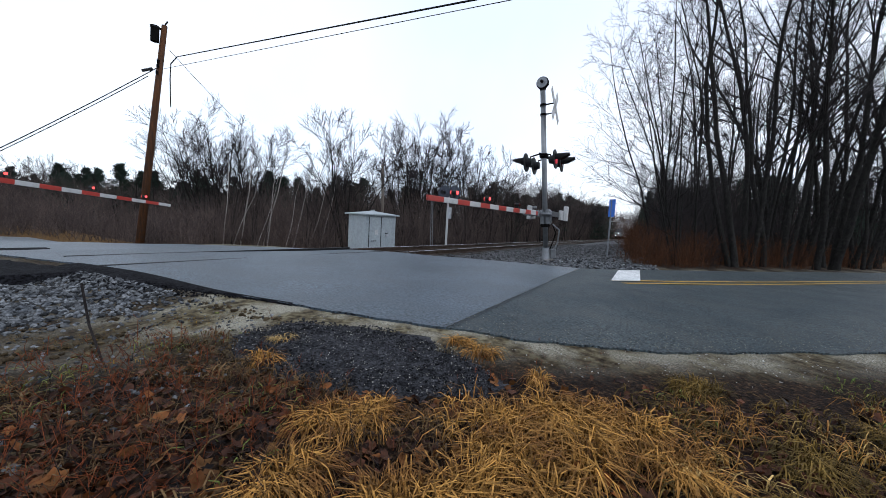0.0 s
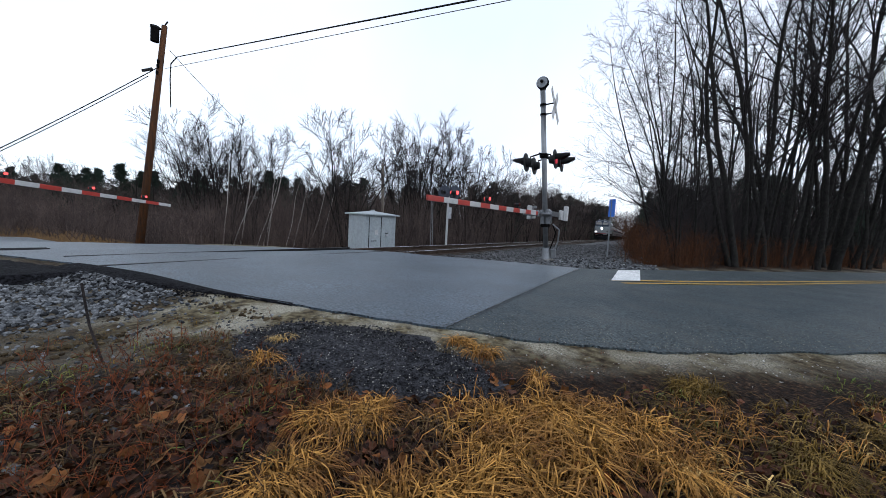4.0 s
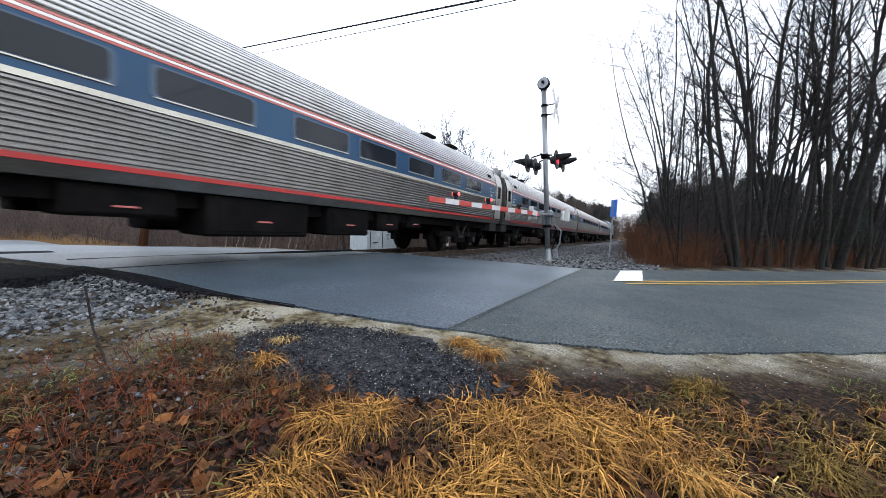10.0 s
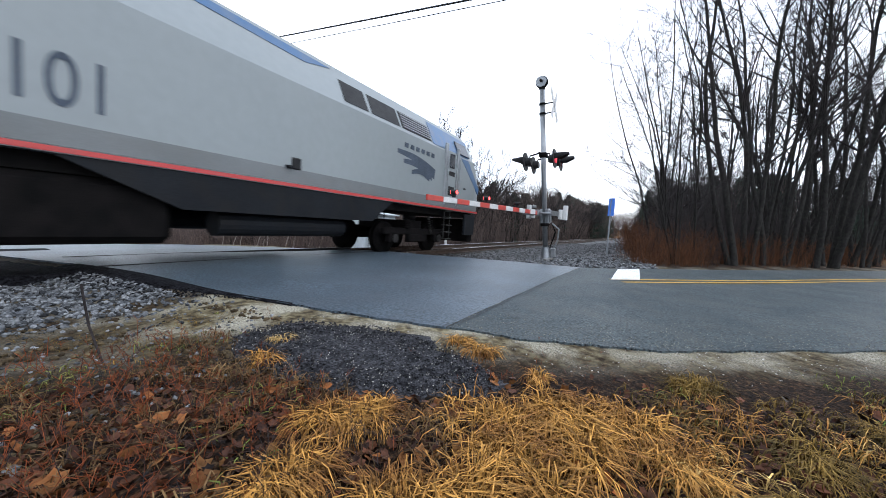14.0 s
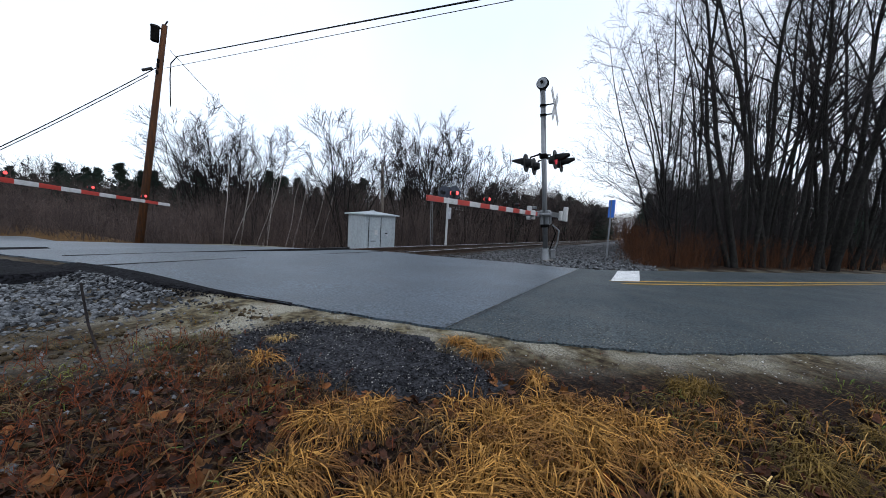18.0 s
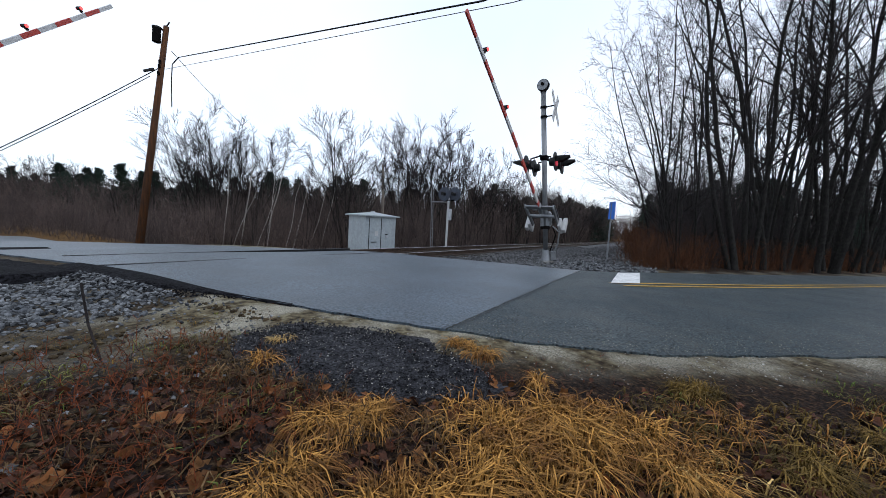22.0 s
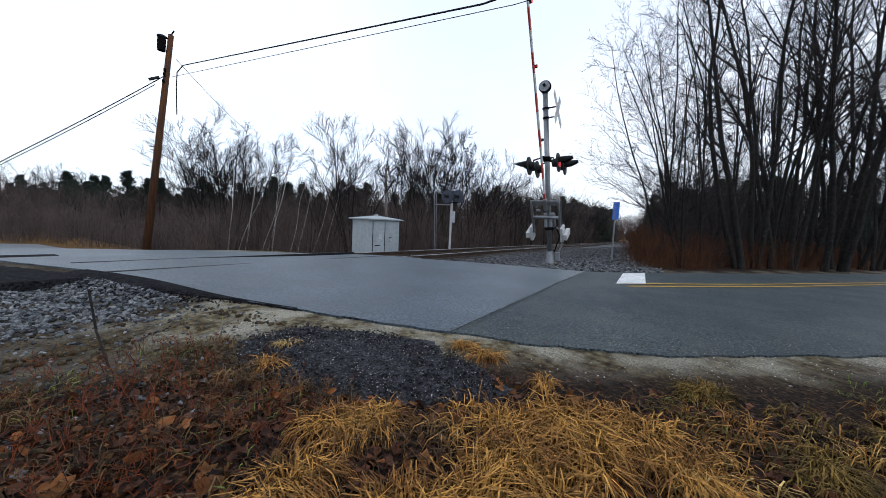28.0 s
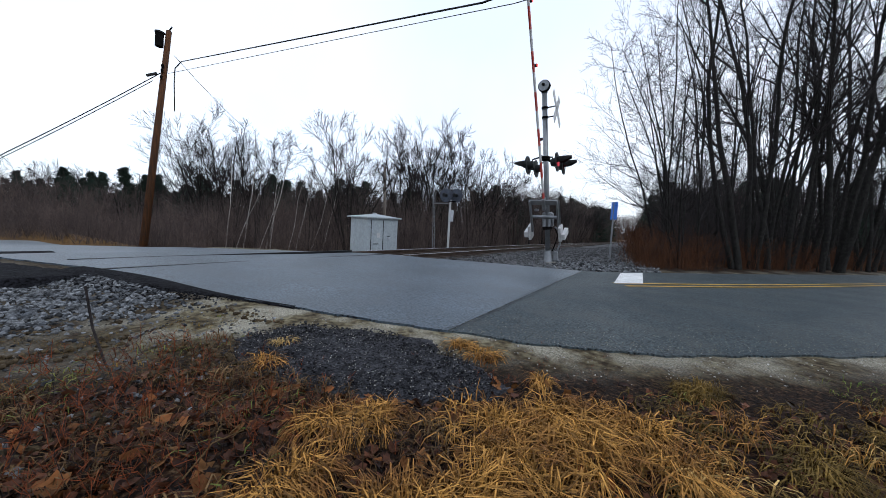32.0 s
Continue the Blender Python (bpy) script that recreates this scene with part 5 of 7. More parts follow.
# ---- crossing equipment ----
LEFTWARD = Vector((-0.482, 0.876, 0.0))


def stripes(owner, n, length, x_sign):
    """A tapering gate arm in red and white lengths."""
    step = length / n
    for i in range(n):
        h = 0.12 - 0.035 * i / n
        part("arm_length", boxm((x_sign * (0.35 + (i + 0.5) * step), 0, 0), (step, 0.04, h), bevel=0.004), RED_SHEET if (i % 2 == 1) == (x_sign > 0) else WHITE_SHEET, owner,
             "red reflective length" if (i % 2 == 1) == (x_sign > 0) else "white reflective length")


def arm_lamp(owner, x, lit):
    p = part("arm_lamp", boxm((x, 0, 0.1), (0.05, 0.06, 0.08), bevel=0.01), BLACK_PAINT, owner)
    bm = bmesh.new()
    cyl(bm, (x, -0.05, 0.15), (x, 0.05, 0.15), 0.042, n=14)
    part("lamp_rim", bm, BLACK_PAINT, p)
    for y in (-0.055, 0.055):
        part("lamp_lens", cylm((x, y * 0.9, 0.15), (x, y * 1.2, 0.15), 0.033, n=14), RED_GLOW if lit else LENS_DARK, p, "lit red lamp" if lit else "")


def gate_arm(name, x_sign, length, n, lamps, label):
    ob = thing(name, (0, 0, 0), label, "crossing gate", "crossing gates")
    stripes(ob, n, length - 0.35, x_sign)
    part("mounting_bracket", boxm((x_sign * 0.45, 0, 0), (0.4, 0.1, 0.18), bevel=0.02), GALVANISED, ob)
    part("root_plate", boxm((x_sign * 0.5, 0.02, 0), (0.16, 0.86, 0.05), bevel=0.01), GALVANISED, ob, "steel plate joining the side arms")
    for y in (-0.4, 0.44):
        part("side_arm", boxm((0.0, y, 0.0), (1.1, 0.05, 0.13), bevel=0.012), GALVANISED, ob, "galvanised side arm")
        part("side_arm_flange", boxm((x_sign * 0.1, y * 1.07, 0.07), (0.9, 0.05, 0.02)), GALVANISED, ob)
        w = part("counterweight", boxm((-x_sign * 0.55, y * 1.15, 0.0), (0.5, 0.09, 0.3), bevel=0.015), WHITE_SHEET, ob, "pale grey counterweight plate")
        part("weight_plate", boxm((-x_sign * 0.6, y * 1.42, 0.06), (0.2, 0.12, 0.46), bevel=0.015), WHITE_SHEET, w)
        part("weight_bolt", cylm((-x_sign * 0.5, y * 1.02, 0), (-x_sign * 0.5, y * 1.25, 0), 0.025, n=8), DARK_METAL, w)
    part("pivot_shaft", cylm((0, -0.42, 0), (0, 0.46, 0), 0.05, n=12), GALVANISED, ob)
    for x, lit in lamps:
        arm_lamp(ob, x_sign * x, lit)
    return ob


def flasher(owner, x, y, z, facing, lit):
    """One flashing light: round black background, hood and red lens."""
    f = part("background_disc", cylm((x, y, z), (x, y + facing * 0.03, z), 0.29, n=28), BLACK_PAINT, owner, "round black background")
    part("lamp_housing", cylm((x, y - facing * 0.16, z), (x, y, z), 0.11, 0.15, 16), BLACK_PAINT, f)
    part("lens", cylm((x, y + facing * 0.03, z), (x, y + facing * 0.06, z), 0.14, n=18), SIGNAL_GLOW if lit else LENS_DARK, f, "red lens")
    bm = bmesh.new()
    n = 14
    rows = []
    for k, (d, r) in enumerate(((0.03, 0.17), (0.2, 0.17), (0.42, 0.15))):
        lim = (200, 190, 120)[k]
        rows.append([bm.verts.new((x + r * math.cos(radians(90 + lim * (i / n - 0.5))), y + facing * d, z + r * math.sin(radians(90 + lim * (i / n - 0.5))))) for i in range(n + 1)])
    for a, b in zip(rows, rows[1:]):
        for i in range(n):
            bm.faces.new((a[i], a[i + 1], b[i + 1], b[i]))
    bmesh.ops.solidify(bm, geom=list(bm.faces), thickness=0.008)
    part("hood", bm, BLACK_PAINT, f, "long black hood")


MAST = Vector((11.42, -4.7, 0.0))
MAST.z = level(MAST.x, MAST.y) - 0.02


def signal_mast(at, label, lean):
    ob = thing("crossing_signal_mast", at, label, "crossing signal")
    tilt = Matrix.Rotation(radians(lean), 4, Vector((0, 0, 1)).cross(LEFTWARD))
    ob.matrix_world = Matrix.Translation(at) @ tilt @ Matrix.Diagonal((1, 1, 0.968, 1))
    part("mast", cylm((0, 0, 0), (0, 0, 5.55), 0.078, n=18), GALVANISED, ob, "galvanised tubular mast", True)
    part("foundation", cylm((0, 0, -0.2), (0, 0, 0.06), 0.24, n=10), CONCRETE, ob)
    part("base_casting", cylm((0, 0, 0.05), (0, 0, 0.42), 0.15, 0.1, 14), GALVANISED, ob)
    bell = part("bell", cylm((-0.1, 0, 5.7), (0.1, 0, 5.7), 0.16, n=24), GALVANISED, ob, "round electric bell")
    part("bell_rim", cylm((-0.05, 0, 5.7), (0.05, 0, 5.7), 0.185, n=24), DARK_METAL, bell)
    part("bell_hub", cylm((-0.1, 0, 5.72), (-0.15, 0, 5.72), 0.045, n=10), DARK_METAL, bell)
    part("bell_neck", cylm((0, 0, 5.48), (0, 0, 5.6), 0.09, n=14), DARK_METAL, ob)
    # crossbuck facing along -y
    for s in (-1, 1):
        b = part("crossbuck_blade", boxm((0, -0.36, 4.92), (1.22, 0.012, 0.23), Euler((0, radians(45 * s), 0)).to_matrix(), 0.004), WHITE_SHEET, ob, "white crossbuck blade")
    for z in (4.72, 5.02):
        part("crossbuck_bracket", tube([(0, 0, z), (0, -0.36, z)], 0.02), DARK_METAL, ob)
        part("clamp", cylm((0, 0, z - 0.03), (0, 0, z + 0.03), 0.1, n=12), DARK_METAL, ob)
    # flashing lights on a cross arm
    arm = part("cross_arm", tube([(-0.55, 0, 3.42), (0.55, 0, 3.42)], 0.035), DARK_METAL, ob)
    part("junction_box", boxm((0, 0, 3.42), (0.24, 0.24, 0.16), bevel=0.03), DARK_METAL, ob)
    for k, x in enumerate((-0.48, 0.48)):
        flasher(ob, x, -0.42, 3.2, -1, k == 0)
        flasher(ob, x, 0.42, 3.2, 1, False)
        part("lamp_bracket", tube([(x, 0, 3.42), (x, -0.3, 3.36), (x, -0.3, 3.22)], 0.025), DARK_METAL, ob)
        part("lamp_bracket", tube([(x, 0, 3.42), (x, 0.3, 3.36), (x, 0.3, 3.22)], 0.025), DARK_METAL, ob)
    # gate mechanism
    mech = part("gate_mechanism", boxm((0.06, 0.0, 1.44), (0.26, 0.3, 0.5), bevel=0.03), GALVANISED, ob, "grey gate motor case")
    part("mechanism_cover", boxm((0.06, -0.165, 1.44), (0.22, 0.03, 0.42), bevel=0.02), GALVANISED, mech)
    part("mechanism_clamp", cylm((0, 0, 1.12), (0, 0, 1.22), 0.14, n=14), DARK_METAL, mech)
    part("gate_keeper", boxm((-0.1, 0.3, 1.78), (0.36, 0.06, 0.08), bevel=0.01), GALVANISED, mech)
    part("conduit", tube([(0.05, -0.22, 1.2), (0.06, -0.42, 1.0), (0.06, -0.36, 0.6), (0.04, -0.22, 0.3), (0.02, -0.2, 0.05)], 0.025), GALVANISED, ob, "bent cable conduit")
    part("conduit", tube([(0.1, -0.2, 1.2), (0.12, -0.3, 0.9), (0.1, -0.12, 0.4)], 0.018), DARK_METAL, ob)
    part("cable_box", boxm((0.0, -0.24, 0.24), (0.12, 0.14, 0.3), bevel=0.02), GALVANISED, ob)
    return ob


signal_mast(MAST, "galvanised crossing signal mast with bell, crossbuck and black flashers", 5.6)
near_arm = gate_arm("crossing_gate", -1, 6.55, 13, ((2.4, False), (4.3, True), (5.7, True)), "red and white striped crossing gate arm with red lamps")
far_arm = gate_arm("crossing_gate", 1, 6.8, 15, ((2.75, True), (4.45, True), (5.9, True)), "red and white striped gate arm across the tracks")
NEAR_PIVOT = Vector((11.2, -4.54, 1.228))
FAR_PIVOT = Vector((-0.5, 3.6, 1.448))

far_base = Vector((FAR_PIVOT.x, FAR_PIVOT.y - 0.4, 0))
far_base.z = level(far_base.x, far_base.y)
fm = thing("gate_mast", far_base, "galvanised gate mast with motor case", "crossing signal")
part("mast", cylm((0, 0, 0), (0, 0, 2.1), 0.07, n=14), GALVANISED, fm)
part("gate_mechanism", boxm((0, 0.05, 1.3), (0.34, 0.4, 0.62), bevel=0.03), GALVANISED, fm)


def hut():
    """A sheet-metal signal hut with a low hipped roof, seen by its corner."""
    at = Vector((16.35, 6.75, 0))
    at.z = -1.37
    ob = thing("signal_hut", at, "pale grey steel signal hut with double doors and hipped roof", "hut", rz=-16)
    w, d, h = 2.1, 1.85, 2.27
    part("wall", boxm((0, 0, h / 2), (w, d, h), bevel=0.015), HUT_PAINT, ob, "pale grey painted sheet steel")
    bm = bmesh.new()
    e = 0.17
    lo = [bm.verts.new((sx * (w / 2 + e), sy * (d / 2 + e), h)) for sx, sy in ((-1, -1), (1, -1), (1, 1), (-1, 1))]
    mid = [bm.verts.new((sx * (w / 2 + e), sy * (d / 2 + e), h + 0.06)) for sx, sy in ((-1, -1), (1, -1), (1, 1), (-1, 1))]
    top = [bm.verts.new((sx * 0.15, sy * 0.1, h + 0.24)) for sx, sy in ((-1, -1), (1, -1), (1, 1), (-1, 1))]
    for a, b in ((lo, mid), (mid, top)):
        for i in range(4):
            bm.faces.new((a[i], a[(i + 1) % 4], b[(i + 1) % 4], b[i]))
    bm.faces.new(top)
    bm.faces.new(list(reversed(lo)))
    roof = part("roof", bm, HUT_PAINT, ob, "overhanging hipped roof")
    part("roof_cap", cylm((0, 0, h + 0.22), (0, 0, h + 0.32), 0.12, n=14), ALUMINIUM_PAINT, roof)
    for x in (-0.42, 0.4):
        dr = part("door", boxm((x, -d / 2 - 0.015, h / 2), (0.76, 0.03, h - 0.2), bevel=0.008), HUT_PAINT, ob, "flush steel door")
        part("door_seam", boxm((x - 0.4, -d / 2 - 0.012, h / 2), (0.02, 0.03, h - 0.2)), DARK_METAL, dr)
    part("door_handle", boxm((-0.5, -d / 2 - 0.05, 0.8), (0.34, 0.04, 0.035)), DARK_METAL, ob)
    part("hasp", boxm((0.38, -d / 2 - 0.06, 1.12), (0.2, 0.06, 0.12), bevel=0.01), ALUMINIUM_PAINT, ob)
    part("hasp_bolt", boxm((0.36, -d / 2 - 0.06, 1.25), (0.14, 0.04, 0.04)), DARK_METAL, ob)
    part("notice", boxm((-0.33, -d / 2 - 0.035, 1.3), (0.2, 0.01, 0.28)), WHITE_SHEET, ob, "small white notice")
    for q in range(4):
        part("louvre", boxm((-0.3, -d / 2 - 0.04, 0.16 + 0.05 * q), (0.34, 0.02, 0.02)), DARK_METAL, ob)
    sd = part("side_door", boxm((w / 2 + 0.015, 0, h / 2), (0.03, d - 0.4, h - 0.2), bevel=0.008), HUT_PAINT, ob)
    part("door_handle", boxm((w / 2 + 0.05, -0.1, 0.8), (0.04, 0.36, 0.035)), DARK_METAL, sd)
    part("hinge_pin", tube([(w / 2 + 0.06, d / 2 - 0.12, 0.1), (w / 2 + 0.06, d / 2 - 0.12, 1.85)], 0.025), ALUMINIUM_PAINT, sd)
    part("lock", boxm((w / 2 + 0.05, -0.05, 1.2), (0.04, 0.1, 0.1)), ALUMINIUM_PAINT, sd)
    part("foundation", boxm((0, 0, -0.2), (w + 0.06, d + 0.06, 0.44)), CONCRETE, ob)


hut()


SIGNAL_GREY = material("faded_signal_paint", (0.07, 0.08, 0.1), 0.6, second=(0.05, 0.055, 0.07), scale=4)


def track_signal():
    at = Vector((20.7, 4.0, 0))
    at.z = level(at.x, at.y) - 0.1
    ob = thing("railway_signal", at, "two-headed railway searchlight signal on a white post", "railway signal")
    part("post", cylm((0, 0, 0), (0, 0, 4.0), 0.075, n=14), WHITE_SHEET, ob, "pale painted post")
    part("post_base", cylm((0, 0, 0), (0, 0, 0.18), 0.2, 0.12, 12), ALUMINIUM_PAINT, ob)
    for k, (x, y) in enumerate(((-0.15, 0.26), (0.0, -0.42))):
        d = part("background_disc", cylm((x + 0.0, y, 3.85), (x + 0.03, y, 3.85), 0.46, n=30), SIGNAL_GREY, ob, "round dark background")
        part("lamp_unit", cylm((x - 0.3, y, 3.85), (x, y, 3.85), 0.12, n=16), BLACK_PAINT, d)
        part("head_case", boxm((x + 0.14, y, 3.85), (0.24, 0.3, 0.36), bevel=0.03), ALUMINIUM_PAINT, d)
    part("head_bracket", tube([(-0.1, 0.3, 3.45), (0.0, -0.45, 3.45)], 0.04), DARK_METAL, ob)
    for x in (-0.72, -0.5):
        part("ladder_rail", tube([(x, 0.75, 0.0), (x + 0.12, 0.99, 4.0)], 0.022), GALVANISED, ob)
    for q in range(12):
        z = 0.3 + 0.3 * q
        part("ladder_rung", tube([(-0.72 + 0.03 * z, 0.75 + 0.06 * z, z), (-0.5 + 0.03 * z, 0.75 + 0.06 * z, z)], 0.014), GALVANISED, ob)
    part("platform", boxm((-0.35, 0.5, 3.3), (0.6, 1.1, 0.04)), GALVANISED, ob)
    part("relay_case", boxm((0.02, -0.14, 2.5), (0.22, 0.2, 0.75), bevel=0.02), ALUMINIUM_PAINT, ob)


track_signal()


def blue_sign():
    at = Vector((16.4, -6.15, 0))
    at.z = on_ground(at.x, at.y)
    ob = thing("roadside_sign", at, "narrow blue sign on a galvanised post", "sign")
    part("post", boxm((0, 0, 1.22), (0.05, 0.06, 2.44)), GALVANISED, ob)
    m = Euler((0, 0, radians(-52))).to_matrix()
    pl = part("sign_plate", boxm((-0.035, -0.02, 2.08), (0.012, 0.42, 0.74), m, 0.004), BLUE_SIGN, ob, "blue sign with white bars")
    for q in range(4):
        part("lettering_bar", boxm((-0.042, -0.03, 2.3 - 0.14 * q), (0.012, 0.3 - 0.05 * (q % 2), 0.045), m), WHITE_SHEET, pl)


blue_sign()


def utility_pole():
    base, top = Vector((7.24, 12.69, -1.3)), Vector((8.3, 12.56, 9.0))
    ob = thing("utility_pole", base, "leaning brown wooden utility pole with transformer", "utility pole")
    up = top - base
    part("pole", cylm((0, 0, 0), up, 0.17, 0.11, 16), POLE_WOOD, ob, "brown treated wood", True)
    a = up * 0.955
    part("transformer", cylm(a + Vector((-0.3, 0.1, -0.35)), a + Vector((-0.28, 0.1, 0.25)), 0.16, n=18), DARK_METAL, ob, "dark can transformer")
    part("transformer_lid", cylm(a + Vector((-0.28, 0.1, 0.25)), a + Vector((-0.28, 0.1, 0.32)), 0.18, n=18), BLACK_PAINT, ob)
    part("bracket", boxm(a + Vector((-0.15, 0.05, 0.28)), (0.6, 0.08, 0.06)), DARK_METAL, ob)
    part("top_pin", cylm(up, up + Vector((0.12, 0, 0.25)), 0.03, n=8), DARK_METAL, ob)
    for q in (0.83, 0.81, 0.78):
        p = up * q
        part("insulator", cylm(p + Vector((-0.12, -0.1, 0)), p + Vector((-0.12, -0.1, 0.14)), 0.05, n=10), DARK_METAL, ob)
    part("splice_case", cylm(up * 0.775 + Vector((-0.65, -0.1, 0.0)), up * 0.785 + Vector((-0.3, -0.1, 0.12)), 0.06, n=10), BLACK_PAINT, ob)
    return base, up


POLE_BASE, POLE_UP = utility_pole()


def wire(points, r, sag, label, mat=CABLE):
    """An overhead wire hanging between points."""
    pts = []
    for a, b in zip(points, points[1:]):
        a, b = Vector(a), Vector(b)
        for i in range(17):
            u = i / 16
            p = a.lerp(b, u)
            p.z += 0.248 - sag * 4 * u * (1 - u)
            if not pts or (pts[-1] - p).length > 1e-4:
                pts.append(p)
    return tagged(part("overhead_wire", tube(pts, r, 5), mat), label, "wire", "overhead wires")


wire([(8.61, 12.15, 7.46), (6.72, -4.03, 5.09), (5.1, -18.0, 3.6 + 1.2)], 0.02, 0.0, "thick black overhead cable")
wire([(8.19, 12.39, 6.8), (7.02, -4.57, 5.1), (5.6, -18.0, 4.4)], 0.009, 0.0, "thin black overhead wire")
wire([(8.1, 12.55, 6.9), (3.83, 15.39, 2.52 + 0.0), (1.0, 17.3, -0.2)], 0.02, 0.05, "black overhead cable running down the far road")
wire([(7.82, 12.99, 6.43), (3.82, 15.38, 2.39), (1.0, 17.1, -0.3)], 0.016, 0.05, "black overhead cable running down the far road")
wire([(8.35, 12.23, 7.64), (31.95, 29.6, 6.85)], 0.012, 1.6, "thin sagging service wire")
wire([(8.61, 12.15, 7.46), (8.42, 12.3, 7.1), (8.36, 12.25, 6.4), (8.35, 12.2, 5.13)], 0.024, 0.0, "cut cable end hanging from the pole")
p2 = thing("utility_pole", (23.69, 11.74, -2.65), "distant grey weathered wooden pole", "utility pole")
part("pole", cylm((0, 0, 0), (0.3, 0.6, 8.0), 0.13, 0.1, 10), GREY_POLE_WOOD, p2)

# ---- trees and plants ----


def skin(segs, sides_thick=6, sides_thin=3, limit=0.02):
    """Tapered tubes round (start, end, r0, r1) segments, as vertices and faces."""
    verts, faces = [], []
    for a, b, r0, r1 in segs:
        d = b - a
        ln = d.length
        if ln < 1e-5:
            continue
        n = sides_thick if r0 > limit else sides_thin
        d = d / ln
        u = d.orthogonal().normalized()
        v = d.cross(u)
        k = len(verts)
        for i in range(n):
            c, s = math.cos(6.2832 * i / n), math.sin(6.2832 * i / n)
            o = u * c + v * s
            p, q = a + o * r0, b + o * r1
            verts.append((p.x, p.y, p.z))
            verts.append((q.x, q.y, q.z))
        for i in range(n):
            j = (i + 1) % n
            faces.append((k + 2 * i, k + 2 * j, k + 2 * j + 1, k + 2 * i + 1))
    return verts, faces


def upright_tree(seed, height, r, lean=(0, 0), forks=1, clear=0.3, reach=0.22, splay=0.08, twig_r=0.006, rate=(1, 1, 2), angle=(0.55, 1.0), turn_out=(0.45, 0.85), ratio=(0.3, 0.5)):
    """A leafless tree with straight slender stems, ascending side limbs and two orders of fine twigs."""
    rng = random.Random(seed)
    trunk, crown = [], []

    def aside(d, ang):
        side = d.orthogonal().normalized()
        side.rotate(Matrix.Rotation(rng.random() * 6.2832, 3, d))
        return d * math.cos(ang) + side * math.sin(ang)

    def shoot(p, d, length, rad, order):
        n = (2, 3, 5)[order]
        for i in range(n):
            f = i / n
            d = (d + Vector((rng.gauss(0, 0.07), rng.gauss(0, 0.07), rng.gauss(0, 0.05) + 0.04))).normalized()
            q = p + d * (length / n)
            a, b = max(twig_r * 0.6, rad * (1 - 0.75 * f)), max(twig_r * 0.5, rad * (1 - 0.75 * (f + 1 / n)))
            crown.append((p, q, a, b))
            if order and (i or order == 1):
                for _ in range(2 if order == 2 else rng.choice((1, 2))):
                    shoot(q, aside(d, rng.uniform(*turn_out)), length * rng.uniform(*ratio) * (1.15 - 0.5 * f), max(twig_r, a * 0.5), order - 1)
            p = q

    turn = rng.random() * 6.2832
    for k in range(forks):
        az = turn + 6.2832 * k / forks + rng.uniform(-0.4, 0.4)
        out = splay * rng.uniform(0.5, 1.3) * (forks > 1)
        d = Vector((lean[0] + out * math.cos(az), lean[1] + out * math.sin(az), 1)).normalized()
        p = Vector((0.5 * r * math.cos(az) * (forks > 1), 0.5 * r * math.sin(az) * (forks > 1), -0.15))
        hh, rr = height * rng.uniform(0.84, 1.02) * (1 - 0.28 * out), r * rng.uniform(0.7, 1.0)
        n = max(8, int(hh / 0.62))
        for i in range(n):
            f = i / n
            r0, r1 = rr * (1 - 0.9 * f) + 0.008, rr * (1 - 0.9 * (f + 1 / n)) + 0.008
            if i == 0:
                r0 *= 1.35
            d = (d + Vector((rng.gauss(0, 0.045), rng.gauss(0, 0.045), 0.014))).normalized()
            q = p + d * (hh / n)
            trunk.append((p, q, r0, r1))
            if f > clear * rng.uniform(0.8, 1.3):
                for _ in range(rng.choice(rate)):
                    shoot(q, aside(d, rng.uniform(*angle)), height * reach * rng.uniform(0.55, 1.1) * (1.1 - 0.6 * f), min(0.055, r0 * 0.5), 2)
            p = q
    return trunk, crown


def tree_thing(name, seed, at, label, group, bark=None, **kw):
    trunk, crown = upright_tree(seed, **kw)
    ob = thing(name, at, label, "tree", group)
    v, f = skin(trunk, 8, 8)
    pydata("trunk", v, f, bark or BARK, ob, smooth=True)
    v, f = skin(crown, 5, 3, 0.018)
    pydata("crown", v, f, TWIG if bark is None else bark, ob, "bare tangled branches and twigs")
    return ob


def on_soil(x, y):
    return Vector((x, y, on_ground(x, y) - 0.05))


